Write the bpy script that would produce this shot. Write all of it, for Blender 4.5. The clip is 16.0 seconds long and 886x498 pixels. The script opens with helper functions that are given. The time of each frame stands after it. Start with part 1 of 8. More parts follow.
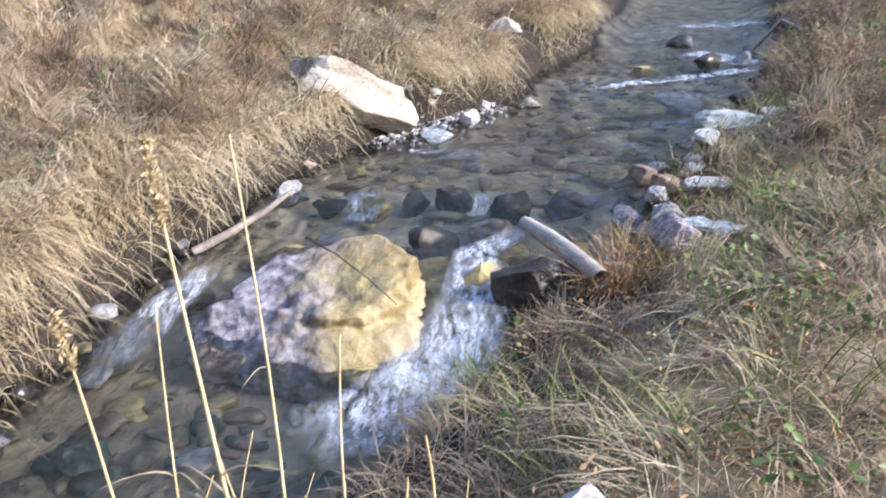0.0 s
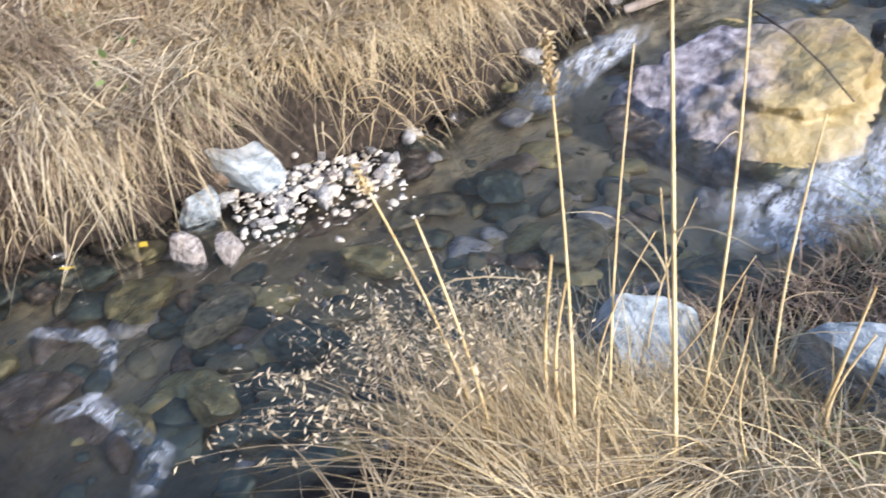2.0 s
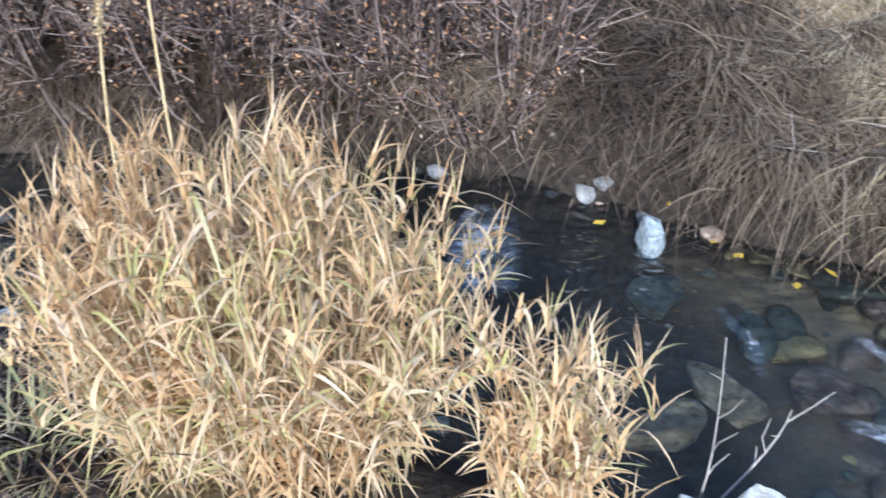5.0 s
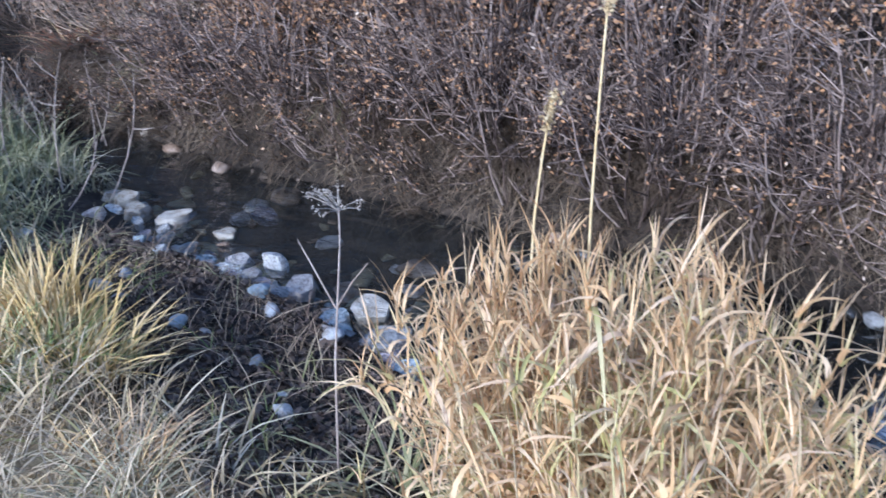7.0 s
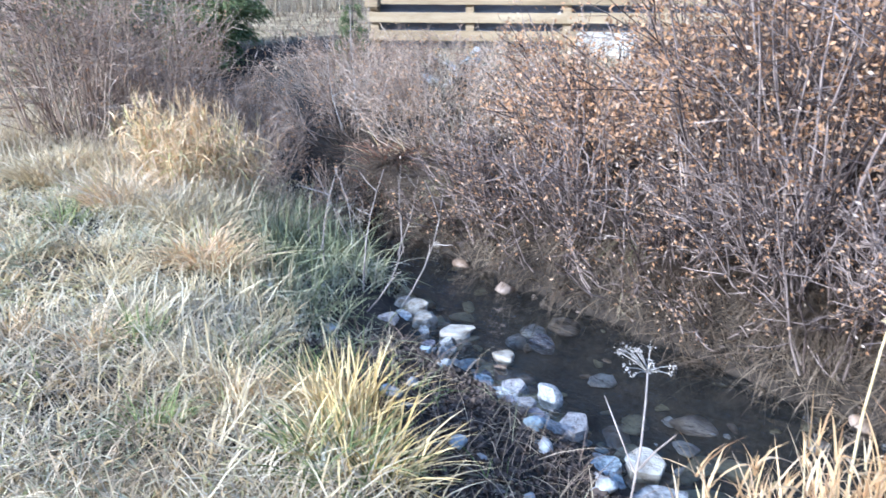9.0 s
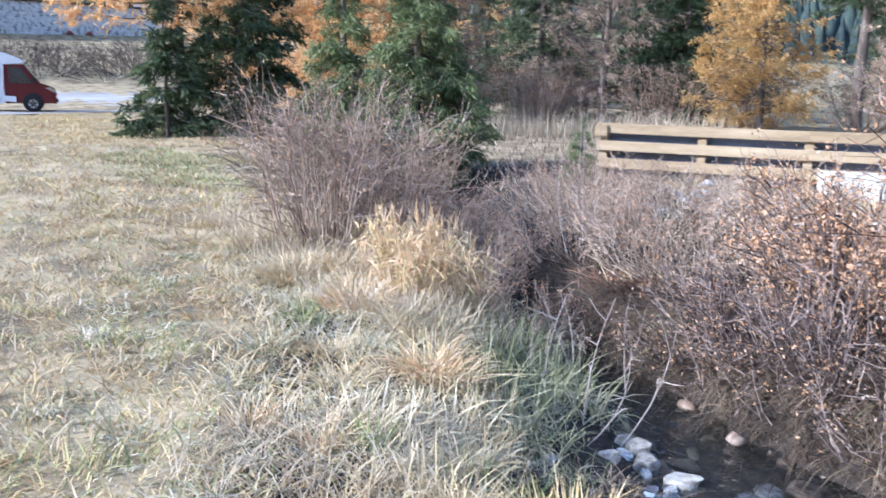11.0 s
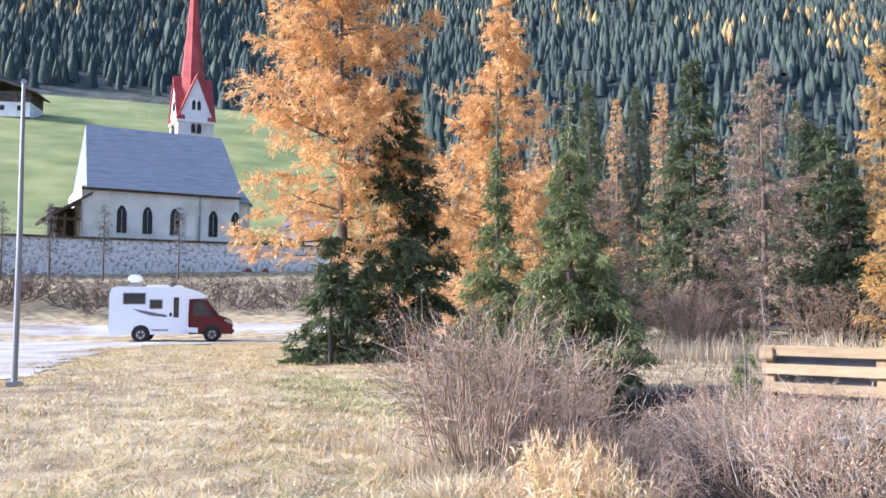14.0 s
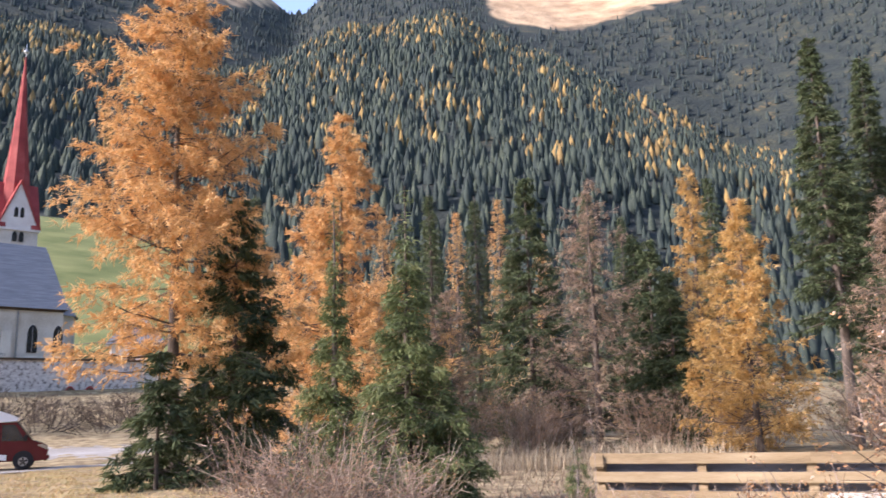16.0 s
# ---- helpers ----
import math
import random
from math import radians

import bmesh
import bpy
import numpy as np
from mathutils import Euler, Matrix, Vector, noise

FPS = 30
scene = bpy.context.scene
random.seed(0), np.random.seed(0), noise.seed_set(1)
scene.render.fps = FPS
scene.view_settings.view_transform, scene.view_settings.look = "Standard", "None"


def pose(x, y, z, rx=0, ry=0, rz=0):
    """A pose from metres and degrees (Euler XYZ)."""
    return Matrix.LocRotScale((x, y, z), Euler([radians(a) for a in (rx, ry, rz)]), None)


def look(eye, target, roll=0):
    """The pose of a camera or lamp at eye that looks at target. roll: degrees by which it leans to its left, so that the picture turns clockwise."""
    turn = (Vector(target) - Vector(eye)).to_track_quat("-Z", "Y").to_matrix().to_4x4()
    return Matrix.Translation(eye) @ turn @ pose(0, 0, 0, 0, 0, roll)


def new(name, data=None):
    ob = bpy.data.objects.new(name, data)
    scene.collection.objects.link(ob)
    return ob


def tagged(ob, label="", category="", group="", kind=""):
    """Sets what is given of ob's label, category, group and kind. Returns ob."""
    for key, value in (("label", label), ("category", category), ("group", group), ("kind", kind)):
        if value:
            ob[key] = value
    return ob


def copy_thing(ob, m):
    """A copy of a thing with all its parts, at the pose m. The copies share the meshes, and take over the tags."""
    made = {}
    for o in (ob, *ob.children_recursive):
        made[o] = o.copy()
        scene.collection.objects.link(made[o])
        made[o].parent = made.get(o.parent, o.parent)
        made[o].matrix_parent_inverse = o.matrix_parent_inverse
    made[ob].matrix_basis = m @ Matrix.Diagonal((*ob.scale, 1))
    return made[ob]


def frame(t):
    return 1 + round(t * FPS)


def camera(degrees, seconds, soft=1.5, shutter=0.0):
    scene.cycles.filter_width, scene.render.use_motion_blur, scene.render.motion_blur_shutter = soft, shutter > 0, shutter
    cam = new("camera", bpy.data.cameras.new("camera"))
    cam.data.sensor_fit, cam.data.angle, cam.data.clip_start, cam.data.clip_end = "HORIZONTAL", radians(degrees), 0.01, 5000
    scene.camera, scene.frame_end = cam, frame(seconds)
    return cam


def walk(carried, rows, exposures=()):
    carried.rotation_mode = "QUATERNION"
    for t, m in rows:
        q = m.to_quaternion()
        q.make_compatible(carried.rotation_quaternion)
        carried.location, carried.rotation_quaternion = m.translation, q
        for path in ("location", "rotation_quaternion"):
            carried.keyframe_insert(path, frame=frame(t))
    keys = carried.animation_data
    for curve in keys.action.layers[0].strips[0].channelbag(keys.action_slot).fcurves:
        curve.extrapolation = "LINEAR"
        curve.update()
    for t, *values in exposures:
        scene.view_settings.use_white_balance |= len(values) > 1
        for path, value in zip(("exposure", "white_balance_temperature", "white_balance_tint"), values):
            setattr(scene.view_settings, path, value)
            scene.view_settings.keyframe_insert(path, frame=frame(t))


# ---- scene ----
# ---- camera ----
cam = camera(56.00, 16.0, 1.5, 0.28)
PATH = [
    (0, pose(0.267, -0.535, 1.994, 67.80, 1.18, 3.87)),
    (0.5, pose(0.230, -0.544, 1.966, 63.56, 1.55, 8.98)),
    (1, pose(0.159, -0.542, 1.935, 59.56, 1.61, 15.97)),
    (1.2, pose(0.107, -0.555, 1.931, 58.43, 1.73, 18.75)),
    (1.5, pose(0.033, -0.544, 1.895, 56.74, 1.78, 23.51)),
    (2, pose(-0.003, -0.544, 1.878, 53.90, 2.33, 30.86)),
    (2.5, pose(-0.035, -0.589, 1.906, 50.36, 2.96, 39.14)),
    (3, pose(-0.112, -0.694, 1.905, 49.96, 2.49, 48.08)),
    (3.5, pose(-0.200, -0.823, 1.882, 50.32, 0.75, 57.11)),
    (4, pose(-0.264, -0.946, 1.868, 51.89, -0.32, 64.75)),
    (4.5, pose(-0.314, -1.029, 1.874, 53.85, -1.34, 73.91)),
    (5, pose(-0.274, -1.114, 1.821, 56.53, -1.54, 85.97)),
    (5.2, pose(-0.277, -1.115, 1.852, 56.61, -1.11, 89.37)),
    (7.3, pose(-0.444, -1.156, 1.820, 64.00, 1.86, 119.50)),
    (7.5, pose(-0.458, -1.168, 1.812, 65.01, 2.15, 121.72)),
    (8, pose(-0.418, -1.206, 1.859, 66.54, 2.06, 125.37)),
    (8.5, pose(-0.367, -1.246, 1.905, 68.91, 1.41, 130.18)),
    (9, pose(-0.328, -1.295, 1.938, 70.68, 0.43, 134.71)),
    (9.5, pose(-0.278, -1.327, 1.967, 72.93, -0.50, 138.60)),
    (10, pose(-0.235, -1.360, 1.977, 74.86, -1.20, 142.43)),
    (10.2, pose(-0.230, -1.385, 1.979, 75.46, -1.36, 143.45)),
    (12.3, pose(-0.297, -1.475, 1.883, 85.53, -0.45, 158.73)),
    (12.5, pose(-0.285, -1.480, 1.900, 86.38, -0.46, 159.12)),
    (13, pose(-0.258, -1.466, 1.906, 88.53, -0.65, 159.94)),
    (13.5, pose(-0.226, -1.435, 1.916, 91.37, -0.66, 160.17)),
    (14, pose(-0.214, -1.403, 1.937, 94.16, -0.03, 159.84)),
    (14.5, pose(-0.208, -1.397, 1.945, 96.72, 0.45, 158.95)),
    (15, pose(-0.235, -1.395, 1.970, 99.10, 0.47, 156.81)),
    (15.5, pose(-0.280, -1.410, 1.982, 100.48, 0.69, 153.67)),
    (16, pose(-0.375, -1.420, 1.978, 101.61, 1.68, 149.35)),
]
walk(cam, PATH, ((0.0,1.58,6000,16),(1.0,1.57,6050,15),(2.0,1.45,6200,14),(3.5,1.5,6250,11),(5.0,1.27,5250,8),(7.5,1.13,4900,12),(9.0,1.9,4900,7),(10.0,1.82,4900,8),(12.5,2.02,5550,17),(15.0,2.12,6000,17),(16.0,1.65,6450,23)))

# ---- world, sun, exposure ----
SUN_AZ, SUN_EL = 100.0, 28.0          # degrees from +y towards +x; height
world = bpy.data.worlds.new("sky")
scene.world = world
world.use_nodes = True
wn = world.node_tree.nodes
sky = wn.new("ShaderNodeTexSky")
sky.sky_type, sky.sun_disc = "NISHITA", False
sky.sun_elevation, sky.sun_rotation = radians(SUN_EL), radians(SUN_AZ)
sky.air_density, sky.dust_density = 1.0, 1.0
wn["Background"].inputs["Strength"].default_value = 0.15
world.node_tree.links.new(sky.outputs["Color"], wn["Background"].inputs["Color"])
sun = new("sun", bpy.data.lights.new("sun", "SUN"))
sun.data.energy, sun.data.angle, sun.data.color = 2.6, radians(8), (1.0, 0.94, 0.85)
sun.matrix_world = look(Vector((math.sin(radians(SUN_AZ)), math.cos(radians(SUN_AZ)), math.tan(radians(SUN_EL)))) * 50, (0, 0, 0))


# ---- materials ----
def surface(name, stops, scale=6.0, rough=0.8, bump=0.3, fine=60.0, vary=0.0, island=True, depth=0.01, stretch=(1, 1, 1), metal=0.0, spec=0.3, obj=False):
    """Noise at two scales into a colour ramp, with relief, and some difference from piece to piece."""
    m = bpy.data.materials.new(name)
    m.use_nodes = True
    n, l = m.node_tree.nodes, m.node_tree.links
    b = n["Principled BSDF"]
    b.inputs["Roughness"].default_value, b.inputs["Metallic"].default_value = rough, metal
    b.inputs["Specular IOR Level"].default_value = spec
    tc, mp = n.new("ShaderNodeTexCoord"), n.new("ShaderNodeMapping")
    mp.inputs["Scale"].default_value = stretch
    l.new(tc.outputs["Object"], mp.inputs["Vector"])
    a, c = n.new("ShaderNodeTexNoise"), n.new("ShaderNodeTexNoise")
    a.inputs["Scale"].default_value, c.inputs["Scale"].default_value = scale, fine
    a.inputs["Detail"].default_value, c.inputs["Detail"].default_value = 5, 3
    for q in (a, c):
        l.new(mp.outputs["Vector"], q.inputs["Vector"])
    mix = n.new("ShaderNodeMath")
    mix.operation = "MULTIPLY_ADD"
    mix.inputs[1].default_value = 0.35
    l.new(c.outputs["Fac"], mix.inputs[0])
    sub = n.new("ShaderNodeMath")
    sub.operation = "SUBTRACT"
    sub.inputs[1].default_value = 0.175
    l.new(a.outputs["Fac"], sub.inputs[0])
    l.new(sub.outputs[0], mix.inputs[2])
    last = mix.outputs[0]
    if vary:
        r = n.new("ShaderNodeObjectInfo") if obj else n.new("ShaderNodeNewGeometry")
        v = n.new("ShaderNodeMath")
        v.operation = "MULTIPLY_ADD"
        v.inputs[1].default_value = vary
        l.new(r.outputs["Random" if obj else "Random Per Island"], v.inputs[0])
        o = n.new("ShaderNodeMath")
        o.operation = "SUBTRACT"
        o.inputs[1].default_value = vary / 2
        l.new(last, v.inputs[2])
        l.new(v.outputs[0], o.inputs[0])
        last = o.outputs[0]
    ramp = n.new("ShaderNodeValToRGB")
    e = ramp.color_ramp.elements
    while len(e) < len(stops):
        e.new(0.5)
    for k, (p, col) in enumerate(stops):
        e[k].position, e[k].color = p, (*col, 1)
    l.new(last, ramp.inputs["Fac"])
    l.new(ramp.outputs["Color"], b.inputs["Base Color"])
    if bump:
        bp = n.new("ShaderNodeBump")
        bp.inputs["Strength"].default_value, bp.inputs["Distance"].default_value = bump, depth
        l.new(mix.outputs[0], bp.inputs["Height"])
        l.new(bp.outputs["Normal"], b.inputs["Normal"])
    return m


def leafy(name, cols, glow=0.25, rough=0.6):
    """Thin leaves and blades: a colour picked per blade, with light coming through."""
    m = bpy.data.materials.new(name)
    m.use_nodes = True
    n, l = m.node_tree.nodes, m.node_tree.links
    b, out = n["Principled BSDF"], n["Material Output"]
    b.inputs["Roughness"].default_value = rough
    b.inputs["Specular IOR Level"].default_value = 0.25
    g, ramp = n.new("ShaderNodeNewGeometry"), n.new("ShaderNodeValToRGB")
    e = ramp.color_ramp.elements
    while len(e) < len(cols):
        e.new(0.5)
    for k, c in enumerate(cols):
        e[k].position, e[k].color = k / max(1, len(cols) - 1), (*c, 1)
    tc, nz, add = n.new("ShaderNodeTexCoord"), n.new("ShaderNodeTexNoise"), n.new("ShaderNodeMath")
    nz.inputs["Scale"].default_value = 1.3
    nz.inputs["Detail"].default_value = 3
    l.new(tc.outputs["Object"], nz.inputs["Vector"])
    add.operation = "MULTIPLY_ADD"
    add.inputs[1].default_value = 0.6
    l.new(g.outputs["Random Per Island"], add.inputs[0])
    sub = n.new("ShaderNodeMath")
    sub.operation = "MULTIPLY_ADD"
    sub.inputs[1].default_value, sub.inputs[2].default_value = 1.4, -0.5
    l.new(nz.outputs["Fac"], sub.inputs[0])
    l.new(sub.outputs[0], add.inputs[2])
    l.new(add.outputs[0], ramp.inputs["Fac"])
    l.new(ramp.outputs["Color"], b.inputs["Base Color"])
    if glow:
        tr, mx = n.new("ShaderNodeBsdfTranslucent"), n.new("ShaderNodeMixShader")
        mx.inputs[0].default_value = glow
        l.new(ramp.outputs["Color"], tr.inputs["Color"])
        l.new(b.outputs[0], mx.inputs[1])
        l.new(tr.outputs[0], mx.inputs[2])
        l.new(mx.outputs[0], out.inputs["Surface"])
    return m


def plain(name, col, rough=0.5, metal=0.0, spec=0.5):
    return surface(name, [(0.3, tuple(c * 0.97 for c in col)), (0.7, tuple(min(1, c * 1.03) for c in col))], 3.0, rough, 0.05, 40, metal=metal, spec=spec)


